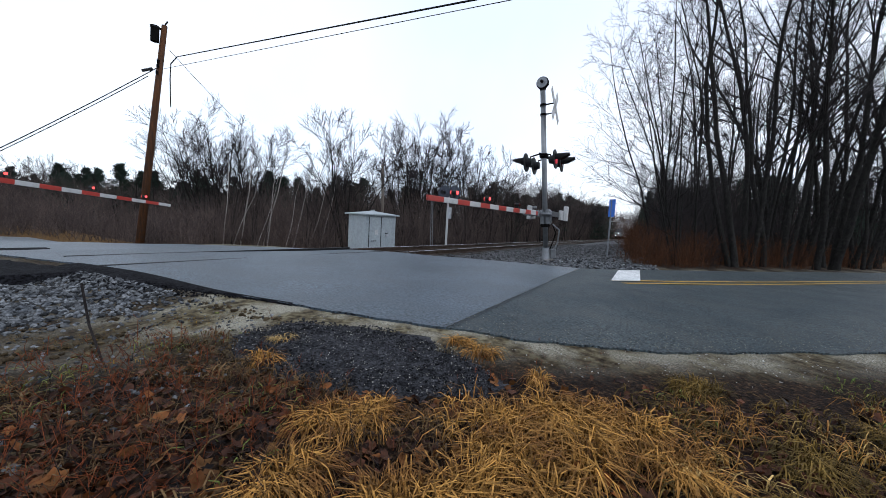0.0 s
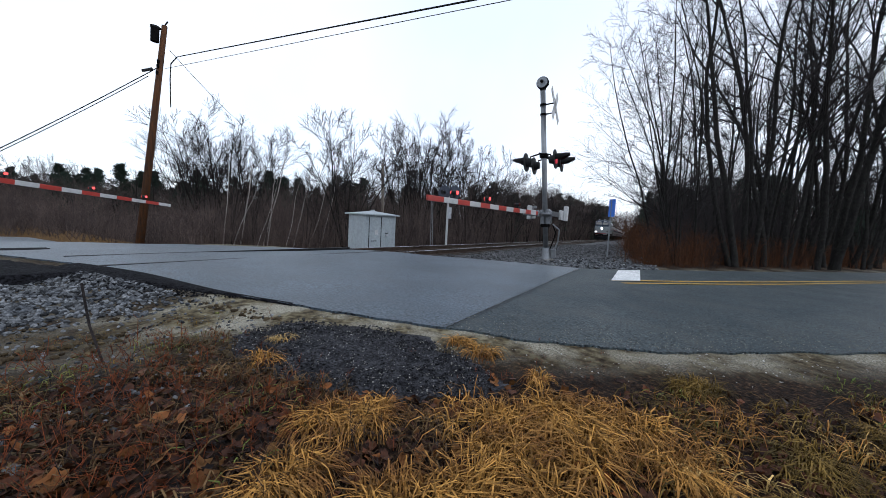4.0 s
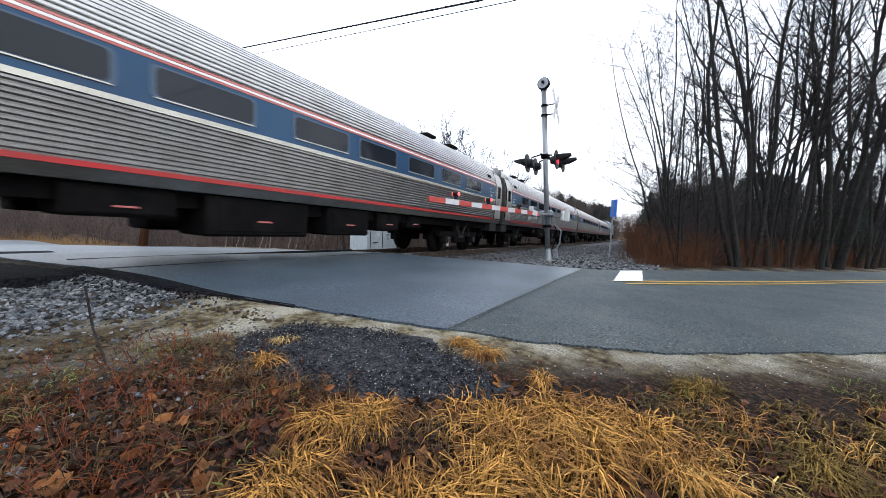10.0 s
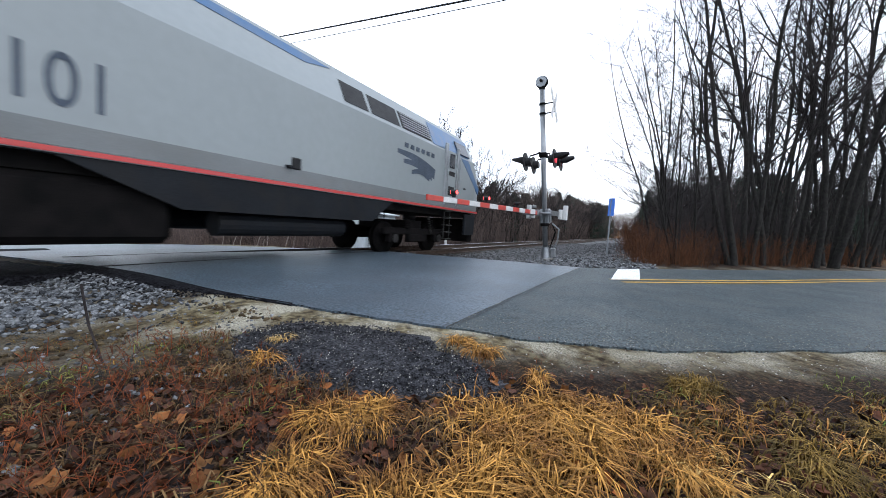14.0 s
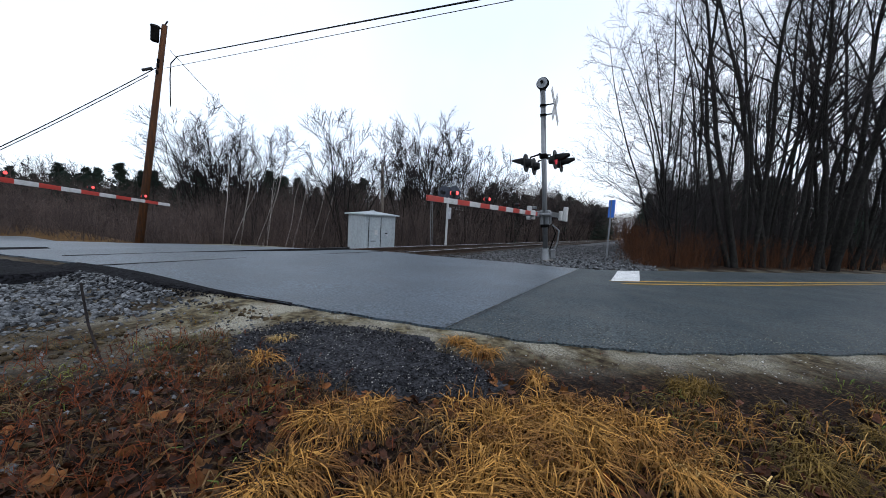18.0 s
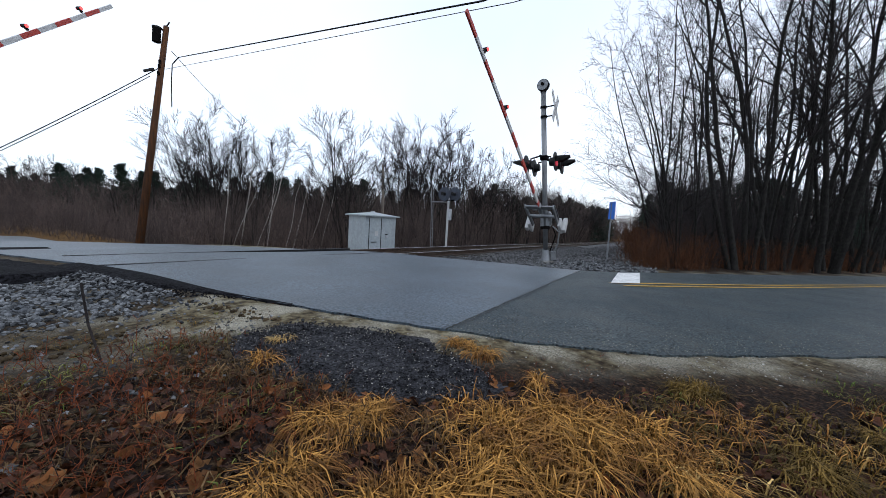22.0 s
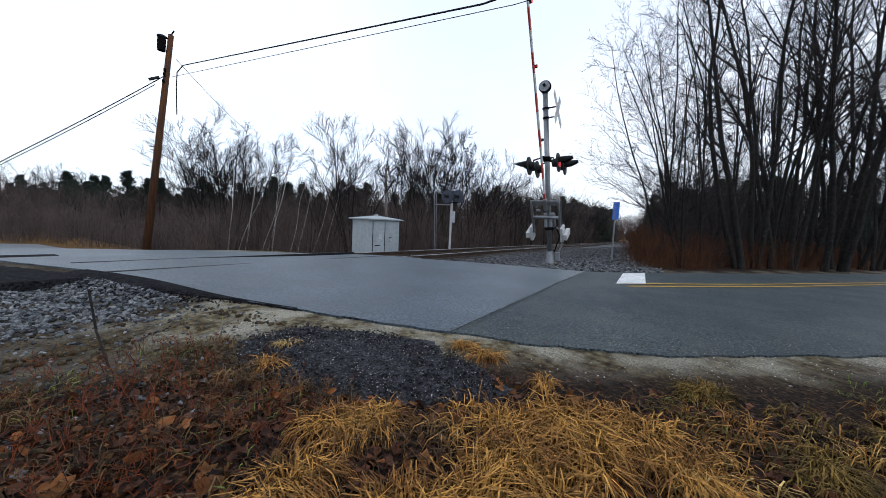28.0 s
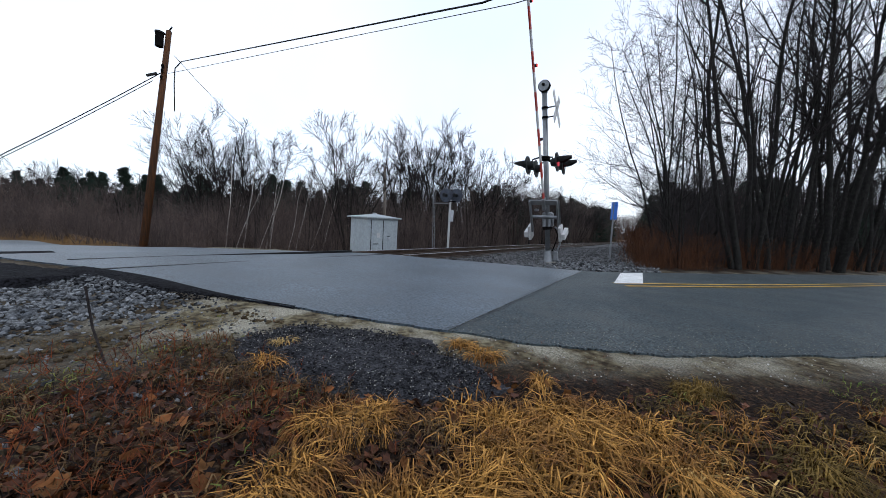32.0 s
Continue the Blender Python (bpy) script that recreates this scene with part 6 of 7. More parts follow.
# the stand of tall trees beyond the road bend
NEAR_TREES = [
    (15.2, -8.5, 8.0, 0.08, (-0.05, 0.06), 3, 3, 0.08), (17.0, -8.2, 11.0, 0.1, (-0.04, 0.08), 3, 3, 0.08), (18.6, -8.0, 11.5, 0.1, (-0.04, 0.08), 3, 3, 0.08), (21.0, -8.6, 12.5, 0.12, (-0.02, 0.06), 3, 3, 0.1), (15.4, -8.6, 9.0, 0.07, (-0.06, 0.05), 2, 3, 0.1), (16.6, -9.2, 11.0, 0.1, (-0.05, 0.06), 1, 3, 0.12),
    (17.6, -10.6, 16.0, 0.2, (-0.02, 0.1), 2, 3, 0.2), (18.9, -11.4, 18.0, 0.2, (0.0, 0.05), 2, 3, 0.28), (19.6, -12.0, 18.0, 0.2, (0.02, 0.0), 1, 3, 0.25),
    (21.4, -13.2, 19.0, 0.2, (0.0, -0.02), 2, 3, 0.3), (21.6, -12.6, 18.0, 0.17, (0.0, 0.03), 1, 3, 0.3), (22.0, -14.4, 19.0, 0.24, (0.02, -0.03), 1, 3, 0.3),
    (23.0, -15.3, 20.0, 0.27, (0.0, -0.06), 2, 3, 0.3), (25.4, -15.8, 18.0, 0.2, (0.05, 0.0), 1, 3, 0.3), (26.4, -17.6, 17.0, 0.15, (0.03, -0.12), 1, 3, 0.3),
    (28.5, -18.6, 18.0, 0.2, (0.0, -0.02), 1, 3, 0.3), (24.0, -13.5, 18.0, 0.2, (0.0, 0.04), 2, 3, 0.28), (27.0, -16.0, 19.0, 0.22, (0.0, 0.0), 2, 3, 0.3),
    (22.0, -10.6, 13.0, 0.12, (-0.03, 0.06), 2, 3, 0.15), (19.6, -9.4, 9.0, 0.08, (-0.05, 0.08), 2, 3, 0.1), (25.0, -11.5, 14.0, 0.14, (0.0, 0.04), 2, 3, 0.2), (24.5, -14.6, 19.0, 0.22, (0.02, -0.02), 2, 3, 0.3), (27.5, -17.6, 18.0, 0.2, (0.0, -0.03), 2, 3, 0.3),
    (29.5, -17.0, 18.0, 0.2, (0.0, 0.0), 2, 3, 0.3), (23.2, -13.0, 17.0, 0.16, (0.0, 0.02), 2, 3, 0.3), (31.0, -20.0, 18.0, 0.2, (0.0, -0.02), 2, 3, 0.3)]
for i, (x, y, h, r, lean, forks, depth, clear) in enumerate(NEAR_TREES):
    tall = h > 12
    tree_thing("bare_tree", 100 + i, on_soil(x, y), "tall leafless grey-barked tree at the wood's edge" if tall else "slender leafless young tree beside the road",
               "trees by the road bend", height=h * (1.0 if tall else 0.98), r=r * (0.62 if tall else 0.45), lean=(lean[0], lean[1]), forks=min(forks, 2), clear=0.26 if tall else 0.1,
               reach=0.215 if tall else 0.29, splay=0.1 if tall else 0.2, twig_r=0.0058, rate=(0, 1, 1, 2) if tall else (1, 1, 2), angle=(0.4, 1.0) if tall else (0.6, 1.2))

# background wood: a few kinds of tree, repeated


def far_kinds(n, bark, height, r, seed0, maker, **kw):
    kinds = []
    for k in range(n):
        trunk, crown = maker(seed0 + k, height * random.uniform(0.85, 1.15), r, lean=(random.uniform(-0.06, 0.06), random.uniform(-0.06, 0.06)), **kw)
        v, f = skin(trunk, 6, 6)
        a = bpy.data.meshes.new("trunk")
        a.from_pydata(v, [], f)
        v, f = skin(crown, 4, 3, 0.03)
        b = bpy.data.meshes.new("crown")
        b.from_pydata(v, [], f)
        kinds.append((a, b))
    return kinds


def plant_tree(kind, x, y, z, size, label, group, bark, twig, name="bare_tree"):
    ob = new(name)
    ob.matrix_world = pose(x, y, z, 0, 0, random.uniform(0, 360)) @ Matrix.Diagonal((size, size, size, 1))
    tagged(ob, label, "tree", group)
    shared("trunk", kind[0], bark, ob)
    shared("crown", kind[1], twig, ob)
    return ob


def view_place(px, depth):
    """A place in the wood, by its bearing across the view (-1 to 1) and its distance."""
    f = Vector((0.876, 0.482))
    r = Vector((0.482, -0.876))
    d = f * depth + r * (px * 1.267 * depth)
    return EYE[0] + d.x, EYE[1] + d.y


ROUND = far_kinds(5, BARK, 7.6, 0.062, 300, upright_tree, forks=7, clear=0.3, reach=0.3, splay=0.36, twig_r=0.0105, rate=(1, 1, 2), angle=(0.35, 0.9), turn_out=(0.35, 0.75), ratio=(0.38, 0.58))
THIN = far_kinds(6, BARK, 8.0, 0.07, 320, upright_tree, forks=2, clear=0.4, reach=0.17, splay=0.1, twig_r=0.009, rate=(0, 1, 1), angle=(0.45, 0.9))
BIRCHES = far_kinds(4, BIRCH, 8.5, 0.06, 340, upright_tree, forks=1, clear=0.5, reach=0.15, twig_r=0.009, rate=(0, 1, 1), angle=(0.4, 0.7))

# the taller crowns that stand out against the sky
for px, depth, size in ((-0.56, 36, 1.45), (-0.52, 34, 1.5), (-0.48, 36, 1.6), (-0.44, 37, 1.5), (-0.22, 29, 1.48), (-0.27, 34, 1.1), (-0.09, 33, 1.6), (-0.05, 34, 1.75), (-0.01, 35, 1.75), (0.05, 37, 1.65), (0.1, 42, 1.35), (0.15, 46, 1.2), (-0.93, 48, 1.1), (-0.87, 52, 1.1)):
    x, y = view_place(px, depth)
    plant_tree(random.choice(ROUND), x, y, on_ground(x, y) - 0.1, size, "round-crowned leafless tree standing above the wood", "far trees", BARK, TWIG)
for i in range(165):
    px = random.uniform(-1.15, 0.24)
    depth = random.uniform(27, 58)
    x, y = view_place(px, depth)
    if y < 6 or (px < -0.55 and depth < 33):
        continue
    plant_tree(random.choice(THIN), x, y, on_ground(x, y) - 0.1, random.uniform(0.6, 0.9) * (0.7 + depth / 110), "thin leafless tree in the brushy wood", "far trees", BARK, TWIG)
for px, depth, size in ((-0.5, 27, 0.95), (-0.48, 27.5, 0.8), (-0.43, 26.5, 0.75), (-0.4, 28, 0.9), (-0.36, 28, 0.75), (-0.31, 29, 0.9), (-0.46, 30, 1.2), (-0.41, 31, 1.25), (-0.34, 33, 1.2), (-0.28, 33, 1.1)):
    x, y = view_place(px, depth)
    b = plant_tree(random.choice(BIRCHES), x, y, on_ground(x, y) - 0.1, size, "slender white-barked birch at the wood edge", "birches", BIRCH, TWIG, "birch_tree")
    b.matrix_world = Matrix.Translation(b.matrix_world.translation) @ Matrix.Rotation(random.uniform(0.05, 0.4), 4, Vector((0.876, 0.482, 0))) @ Matrix.Diagonal((size, size, size, 1))
# wood behind the stand at the road bend and along the track's right side
for i in range(70):
    x = random.uniform(17, 70)
    y = -5.6 - (x - 14) * random.uniform(0.08, 0.62) - random.uniform(0, 3)
    if float(road_gap(np.array([x]), np.array([y]))[0]) < 2.5 or (x < 24 and y < -8):
        continue
    if 0.482 * x - 0.876 * (y - EYE[1]) < 0.6 * (0.876 * x + 0.482 * (y - EYE[1])) and x < 60:
        continue
    plant_tree(random.choice(THIN + ROUND[:2]), x, y, on_ground(x, y) - 0.1, random.uniform(0.8, 1.5), "thin leafless tree in the wood behind the bend", "far trees", BARK, TWIG)
for i in range(62):
    x, y = random.uniform(44, 190), random.choice((-9.5, 6.5, 6.5))
    y += math.copysign(random.uniform(0, 11), y)
    plant_tree(random.choice(THIN + ROUND), x, y, level(x, y) - 0.2, random.uniform(0.9, 1.15) * (0.7 + x / 150), "leafless tree beside the far track", "far trees", BARK, TWIG)


def conifer(seed, height):
    """A pine: trunk and whorls of drooping needle clumps."""
    rng = random.Random(seed)
    tv, tf = skin([(Vector((0, 0, 0)), Vector((0, 0, height)), 0.16, 0.03)], 7, 7)
    cv, cf = [], []
    z = height * 0.12
    while z < height:
        reach = min((height - z) * 0.42 + 0.3, height * 0.21)
        for k in range(rng.randint(4, 6)):
            a, own = rng.random() * 6.2832, reach * rng.uniform(0.5, 1.15)
            rise = rng.uniform(-0.1, 0.35)
            for s in np.arange(0.2, 1.01, 0.16):
                c = Vector((math.cos(a) * own * s, math.sin(a) * own * s, z + rise * s * own + rng.gauss(0, 0.08)))
                for _ in range(9):
                    e = Vector((rng.gauss(0, 1), rng.gauss(0, 1), rng.gauss(0.25, 0.8))).normalized()
                    g = e.orthogonal().normalized() * 0.055
                    w = 0.22 + 0.26 * rng.random()
                    o = c + Vector((rng.gauss(0, 0.12), rng.gauss(0, 0.12), rng.gauss(0, 0.12)))
                    n = len(cv)
                    cv += [tuple(o + g), tuple(o - g), tuple(o + e * w)]
                    cf.append((n, n + 1, n + 2))
        z += rng.uniform(0.28, 0.42)
    a = bpy.data.meshes.new("trunk")
    a.from_pydata(tv, [], tf)
    b = bpy.data.meshes.new("crown")
    b.from_pydata(cv, [], cf)
    return a, b


PINES = [conifer(400 + k, 9.0) for k in range(3)]
for i in range(95):
    px, depth = random.uniform(-1.0, 0.17), random.uniform(48, 66)
    size = random.uniform(0.75, 1.1) * (0.72 if px < -0.5 else 1.0)
    x, y = view_place(px, depth)
    plant_tree(random.choice(PINES), x, y, on_ground(x, y) - 0.2, size, "dark green pine behind the bare wood", "pines", BARK, NEEDLES, "pine_tree")
for i in range(46):
    px, depth = random.uniform(-1.0, -0.5), random.uniform(42, 60)
    x, y = view_place(px, depth)
    plant_tree(random.choice(PINES), x, y, on_ground(x, y) - 0.2, random.uniform(0.6, 0.95), "dark green pine behind the bare wood", "pines", BARK, NEEDLES, "pine_tree")
for i in range(40):
    px, depth = random.uniform(0.56, 1.12), random.uniform(40, 62)
    x, y = view_place(px, depth)
    if float(road_gap(np.array([x]), np.array([y]))[0]) > 3:
        plant_tree(random.choice(PINES), x, y, on_ground(x, y) - 0.2, random.uniform(0.8, 1.15), "dark green pine deep in the wood behind the bend", "pines", BARK, NEEDLES, "pine_tree")
for i in range(85):
    x = random.uniform(70, 240)
    y = random.choice((-1, 1, 1, 1)) * random.uniform(8, 18)
    plant_tree(random.choice(PINES), x, y, level(x, y) - 0.3, random.uniform(0.8, 1.1) * (0.85 + x / 180), "dark green pine beside the far track", "pines", BARK, NEEDLES, "pine_tree")


def brush(name, places, height, mat, label, stems=5, lean=0.35, r=0.006):
    """Thickets of thin upright stems with side twigs, in one mesh."""
    segs = []
    for x, y, z, *tall in places:
        for _ in range(stems):
            h = random.uniform(*height) * (tall[0] if tall else 1.0)
            a = Vector((x + random.gauss(0, 0.25), y + random.gauss(0, 0.25), z - 0.1))
            d = Vector((random.gauss(0, lean), random.gauss(0, lean), 1)).normalized()
            m = a + d * h * 0.55
            b = m + (d + Vector((random.gauss(0, 0.25), random.gauss(0, 0.25), 0))).normalized() * h * 0.45
            segs += [(a, m, r * 1.4, r), (m, b, r, r * 0.5)]
            for _ in range(6):
                u = random.uniform(0.25, 1.0)
                p = a.lerp(m, u) if random.random() < 0.5 else m.lerp(b, u)
                q = p + Vector((random.gauss(0, 0.4), random.gauss(0, 0.4), random.uniform(0.1, 0.7))).normalized() * h * random.uniform(0.15, 0.35)
                segs.append((p, q, r * 0.7, r * 0.4))
    v, f = skin(segs, 3, 3)
    return tagged(pydata(name, v, f, mat), label, "brush", kind="stuff")


def bearing(x, y):
    return (0.482 * x - 0.876 * (y - EYE[1])) / (0.876 * x + 0.482 * (y - EYE[1]))


xy = [view_place(random.uniform(-1.2, 0.23), random.uniform(24.5, 48)) for _ in range(2100)] + [view_place(random.uniform(-1.25, -0.55), random.uniform(19, 27)) for _ in range(450)]
brush("underbrush", [(x, y, z, 0.5 + 0.5 * smoothstep(-0.75, -0.45, bearing(x, y) / 1.267)) for x, y, z, g in heights([p for p in xy if p[1] > 5.5]) if g > 1.2], (1.4, 5.0), BRUSH, "tangled brown underbrush filling the bare wood", 4, 0.3, 0.009)
xy = [view_place(random.uniform(-1.2, 0.26), random.uniform(34, 62)) for _ in range(1500)]
brush("far_wood", [(x, y, z, 0.64 + 0.26 * smoothstep(-0.7, -0.2, bearing(x, y) / 1.267)) for x, y, z, g in heights([p for p in xy if p[1] > 6.5])], (4.5, 9.0), BRUSH, "far grey-brown saplings closing the wood", 4, 0.09, 0.018)
xy = []
for i in range(1000):
    u = random.random()
    xy.append((12.9 + 20 * u * random.uniform(0.9, 1.3), -7.6 - 13.5 * u + random.uniform(-0.2, 3.5)))
brush("underbrush", [(x, y, z) for x, y, z, g in heights(xy) if g > 0.5 and y < -7.0 - 0.12 * max(0, 16 - x) and noise.noise((x * 0.9, y * 0.9, 4.0)) > -0.12], (0.25, 1.5), RUSSET, "russet weeds and briars along the road", 6, 0.35, 0.005)


xy = []
for i in range(900):
    x = random.uniform(15.5, 60)
    xy.append((x, -6.2 - (x - 14) * random.uniform(0.03, 0.6) - random.uniform(0, 2)))
# TWIG in place of BRUSH: the wood's shade is put in by colour.
brush("underbrush", [(x, y, z, 0.3 + 0.7 * smoothstep(0.54, 0.75, bearing(x, y))) for x, y, z, g in heights(xy) if g > 1.0 and bearing(x, y) > 0.55 and (bearing(x, y) < 1.0 or random.random() < 0.25)], (0.6, 4.0), TWIG, "saplings in the wood behind the bend, shade put in as darker colour", 4, 0.3, 0.008)
xy = [view_place(random.uniform(0.42, 0.56), random.uniform(17, 42)) for _ in range(420)]
brush("underbrush", [(x, y, z) for x, y, z, g in heights(xy) if g > 1.2 and y < -4.4], (0.5, 2.3), RUSSET, "russet brush on the slope beside the track", 5, 0.35, 0.008)
xy = [view_place(random.uniform(0.45, 0.62), random.uniform(24, 60)) for _ in range(260)]
# Darker TWIG colour carries the shade on this slope too.
brush("underbrush", [(x, y, z) for x, y, z, g in heights(xy) if g > 1.2 and y < -5.5], (1.0, 3.6), TWIG, "saplings on the slope beside the track, shaded by a darker colour", 4, 0.25, 0.01)
xy = [view_place(random.uniform(0.5, 1.15), random.uniform(36, 64)) for _ in range(300)]
# Shade deep in the wood comes from the darker TWIG colour.
brush("far_wood", [(x, y, z, 0.45 + 0.55 * smoothstep(0.6, 0.8, bearing(x, y))) for x, y, z, g in heights(xy) if g > 2.0], (4.0, 9.0), TWIG, "bare wood behind the road bend, its shade put into the colour", 4, 0.12, 0.02)
xy = [(random.uniform(42, 220), random.uniform(6.5, 17)) for _ in range(900)] + [(random.uniform(50, 240), random.uniform(-24, -9.5)) for _ in range(560)]
brush("far_wood", [(x, y, level(x, y), 0.85 + x / 150) for x, y in xy], (3.5, 9.0), BRUSH, "bare wood on both sides of the far track", 4, 0.1, 0.024)
xy = [(random.uniform(200, 300), random.uniform(-45, 45)) for _ in range(500)]
brush("far_wood", [(x, y, level(x, y)) for x, y in xy if abs(y) > 6.0] + [(random.uniform(452, 500), random.uniform(-60, 60), level(420, 0), 1.7) for _ in range(520)], (11.0, 18.0), BRUSH, "distant wood where the track vanishes", 4, 0.1, 0.05)

# ---- verge: dry grass, leaves, pebbles ----


def blade(verts, faces, p, az, length, droop, w):
    """One curved grass blade of three pieces."""
    d = Vector((math.cos(az), math.sin(az), 0))
    s = Vector((-d.y, d.x, 0)) * w
    k = len(verts)
    for f, up, out, ww in ((0.0, 0.0, 0.0, 0.8), (0.34, 0.32, 0.12, 1.0), (0.68, 0.46 - 0.16 * droop, 0.4, 0.8), (1.0, 0.46 - 0.5 * droop, 0.7, 0.12)):
        c = p + d * (out * length) + Vector((0, 0, up * length))
        verts.append(tuple(c - s * ww))
        verts.append(tuple(c + s * ww))
    for i in range(3):
        faces.append((k + 2 * i, k + 2 * i + 1, k + 2 * i + 3, k + 2 * i + 2))


def tussock(seed, n, radius, length, mat):
    """A matted clump whose blades fall mostly one way."""
    rng = random.Random(seed)
    v, f = [], []
    fall = rng.random() * 6.2832
    for _ in range(n):
        a = rng.random() * 6.2832
        r = radius * rng.random() ** 0.6
        p = Vector((math.cos(a) * r * 1.5, math.sin(a) * r, -0.02))
        az = fall + rng.gauss(0, 0.7) if rng.random() < 0.45 else a + rng.gauss(0, 0.5)
        blade(v, f, p, az, length * rng.uniform(0.45, 1.35), rng.uniform(0.7, 1.45), rng.uniform(0.0017, 0.0048))
    me = bpy.data.meshes.new("tussock")
    me.from_pydata(v, [], f)
    me.materials.append(mat)
    return me


OLIVE_GRASS = material("olive_grass", (0.165, 0.102, 0.024), 0.8, second=(0.058, 0.04, 0.012), scale=3, bump=0, per_island=0.5)
TUFTS = [tussock(500 + k, 430, 0.17, 0.32, STRAW) for k in range(6)]
OLIVE_TUFTS = [tussock(520 + k, 360, 0.17, 0.28, OLIVE_GRASS) for k in range(3)]
SMALL_TUFTS = [tussock(510 + k, 170, 0.07, 0.2, STRAW if k else PALE_STRAW) for k in range(3)]
PLACED = [(1.36, -5.18, 1, 0.9), (1.62, -5.0, 1, 0.6), (2.34, -6.25, 1, 1.0), (2.42, -6.05, 1, 0.8), (1.1, -6.06, 0, 0.9), (1.2, -6.2, 0, 0.7), (2.15, -6.72, 1, 0.8),
          (1.69, -6.96, 0, 1.1), (1.55, -6.75, 0, 1.0), (1.8, -7.2, 0, 1.0), (1.45, -7.05, 0, 1.05), (1.3, -6.8, 0, 0.9), (1.62, -7.4, 0, 0.9),
          (2.59, -7.58, 0, 0.9),  (0.75, -6.2, 0, 0.8), (1.0, -6.75, 0, 0.95), (0.85, -6.6, 0, 0.8), (1.15, -7.0, 0, 0.9),
          (2.0, -7.9, 0, 0.85), (2.4, -8.4, 0, 0.85), (2.7, -8.8, 0, 0.8), (1.5, -7.8, 0, 0.8), (2.2, -8.8, 0, 0.8)]
for i, (x, y, small, size) in enumerate(PLACED):
    size *= 0.95 if small else 0.72
    x, y = x * 0.95, EYE[1] + (y - EYE[1]) * 0.95
    me = random.choice(SMALL_TUFTS if small else OLIVE_TUFTS if y < -7.55 else TUFTS)
    t = new("grass_tussock", me)
    t.matrix_world = pose(x, y, on_ground(x, y), 0, 0, random.uniform(0, 360)) @ Matrix.Diagonal((size, size, size, 1))
    tagged(t, "olive dying grass tussock on the verge" if me in OLIVE_TUFTS else "golden dry grass tussock on the verge", "grass", "grass tussocks")


def grass_field(name, places, length, mat, label, per=3, width=(0.0016, 0.0034)):
    v, f = [], []
    for x, y, z in places:
        for _ in range(per):
            blade(v, f, Vector((x + random.gauss(0, 0.02), y + random.gauss(0, 0.02), z - 0.01)), random.random() * 6.2832, random.uniform(*length), random.uniform(0.3, 1.15), random.uniform(*width))
    return tagged(pydata(name, v, f, mat), label, "grass", kind="stuff")


def lump(x, y, s, seed):
    return noise.noise((x * s, y * s, seed))


def in_apron(x, y):
    """The patch of dark millings beside the road."""
    a, b = x - 1.7, y + 5.62
    u, v = a * 0.15 - b * 0.99, a * 0.99 + b * 0.15
    return (u / 1.0) ** 2 + (v / 0.52) ** 2 < 0.86 + 0.25 * lump(x, y, 3, 2.0)


grass_field("dry_grass", scatter(3000, (0.4, 3.6, -9.6, -6.2), lambda x, y, g: g > 0.8 and lump(x, y, 2.2, 7.0) > 0.16 and not in_apron(x, y)), (0.08, 0.24), STRAW, "loose golden dry grass")
grass_field("dry_grass", scatter(1100, (0.9, 4.4, -10.2, -7.3), lambda x, y, g: g > 1.0 and lump(x, y, 1.9, 17.0) > 0.05), (0.06, 0.2), PALE_STRAW, "pale dry grass")
grass_field("green_grass", scatter(2600, (0.3, 4.2, -10.2, -4.0), lambda x, y, g: g > 0.45 and lump(x, y, 1.6, 21.0) > 0.2 and not in_apron(x, y)), (0.04, 0.13), GREEN_GRASS, "sparse short green grass", 2)
grass_field("dry_grass", scatter(2200, (-0.2, 1.6, -6.6, -4.6), lambda x, y, g: g > 0.3 and lump(x, y, 2.0, 12.0) > 0.15 and not in_apron(x, y)), (0.06, 0.2), DULL_STRAW, "thin pale grass among the leaves", 2)


def leaves(name, places, size, mat, label):
    v, f = [], []
    for x, y, z in places:
        s = random.uniform(*size)
        m = Euler((random.gauss(0, 0.5), random.gauss(0, 0.5), random.random() * 6.28)).to_matrix()
        k = len(v)
        cup = random.uniform(-0.25, 0.4)
        v.append((x, y, z + 0.012))
        n = 10
        for i in range(n):
            r = s * ((1.0, 0.74)[i % 2] * random.uniform(0.8, 1.1))
            a = 6.2832 * i / n
            p = m @ Vector((r * math.cos(a), 0.75 * r * math.sin(a), cup * r * r / s))
            v.append((x + p.x, y + p.y, z + p.z + 0.014))
        for i in range(n):
            f.append((k, k + 1 + i, k + 1 + (i + 1) % n))
    return tagged(pydata(name, v, f, mat), label, "leaves", kind="stuff")


leaves("fallen_leaves", scatter(10500, (-0.3, 3.2, -9.0, -4.9), lambda x, y, g: g > 0.35 and not in_apron(x, y) and random.random() < max(0.3 * smoothstep(0.8, 1.2, g), smoothstep(1.9, 0.7, x + 0.5 * (y + 6.0)))), (0.012, 0.034), LEAF, "brown wet fallen leaves")
leaves("fallen_leaves", scatter(520, (0.0, 2.0, -7.4, -5.2), lambda x, y, g: g > 0.4 and not in_apron(x, y)), (0.022, 0.045), LEAF_ORANGE, "orange fallen leaves")
brush("red_weeds", scatter(420, (-0.1, 1.15, -6.1, -4.6), lambda x, y, g: g > 0.5 and lump(x, y, 2.5, 31.0) > -0.1), (0.05, 0.22), RED_STEM, "low red-brown weeds", 5, 0.5, 0.0018)
brush("red_weeds", scatter(160, (1.4, 2.6, -7.0, -6.1), lambda x, y, g: g > 0.3 and not in_apron(x, y)), (0.04, 0.14), RED_STEM, "low red-brown weeds", 4, 0.6, 0.0014)
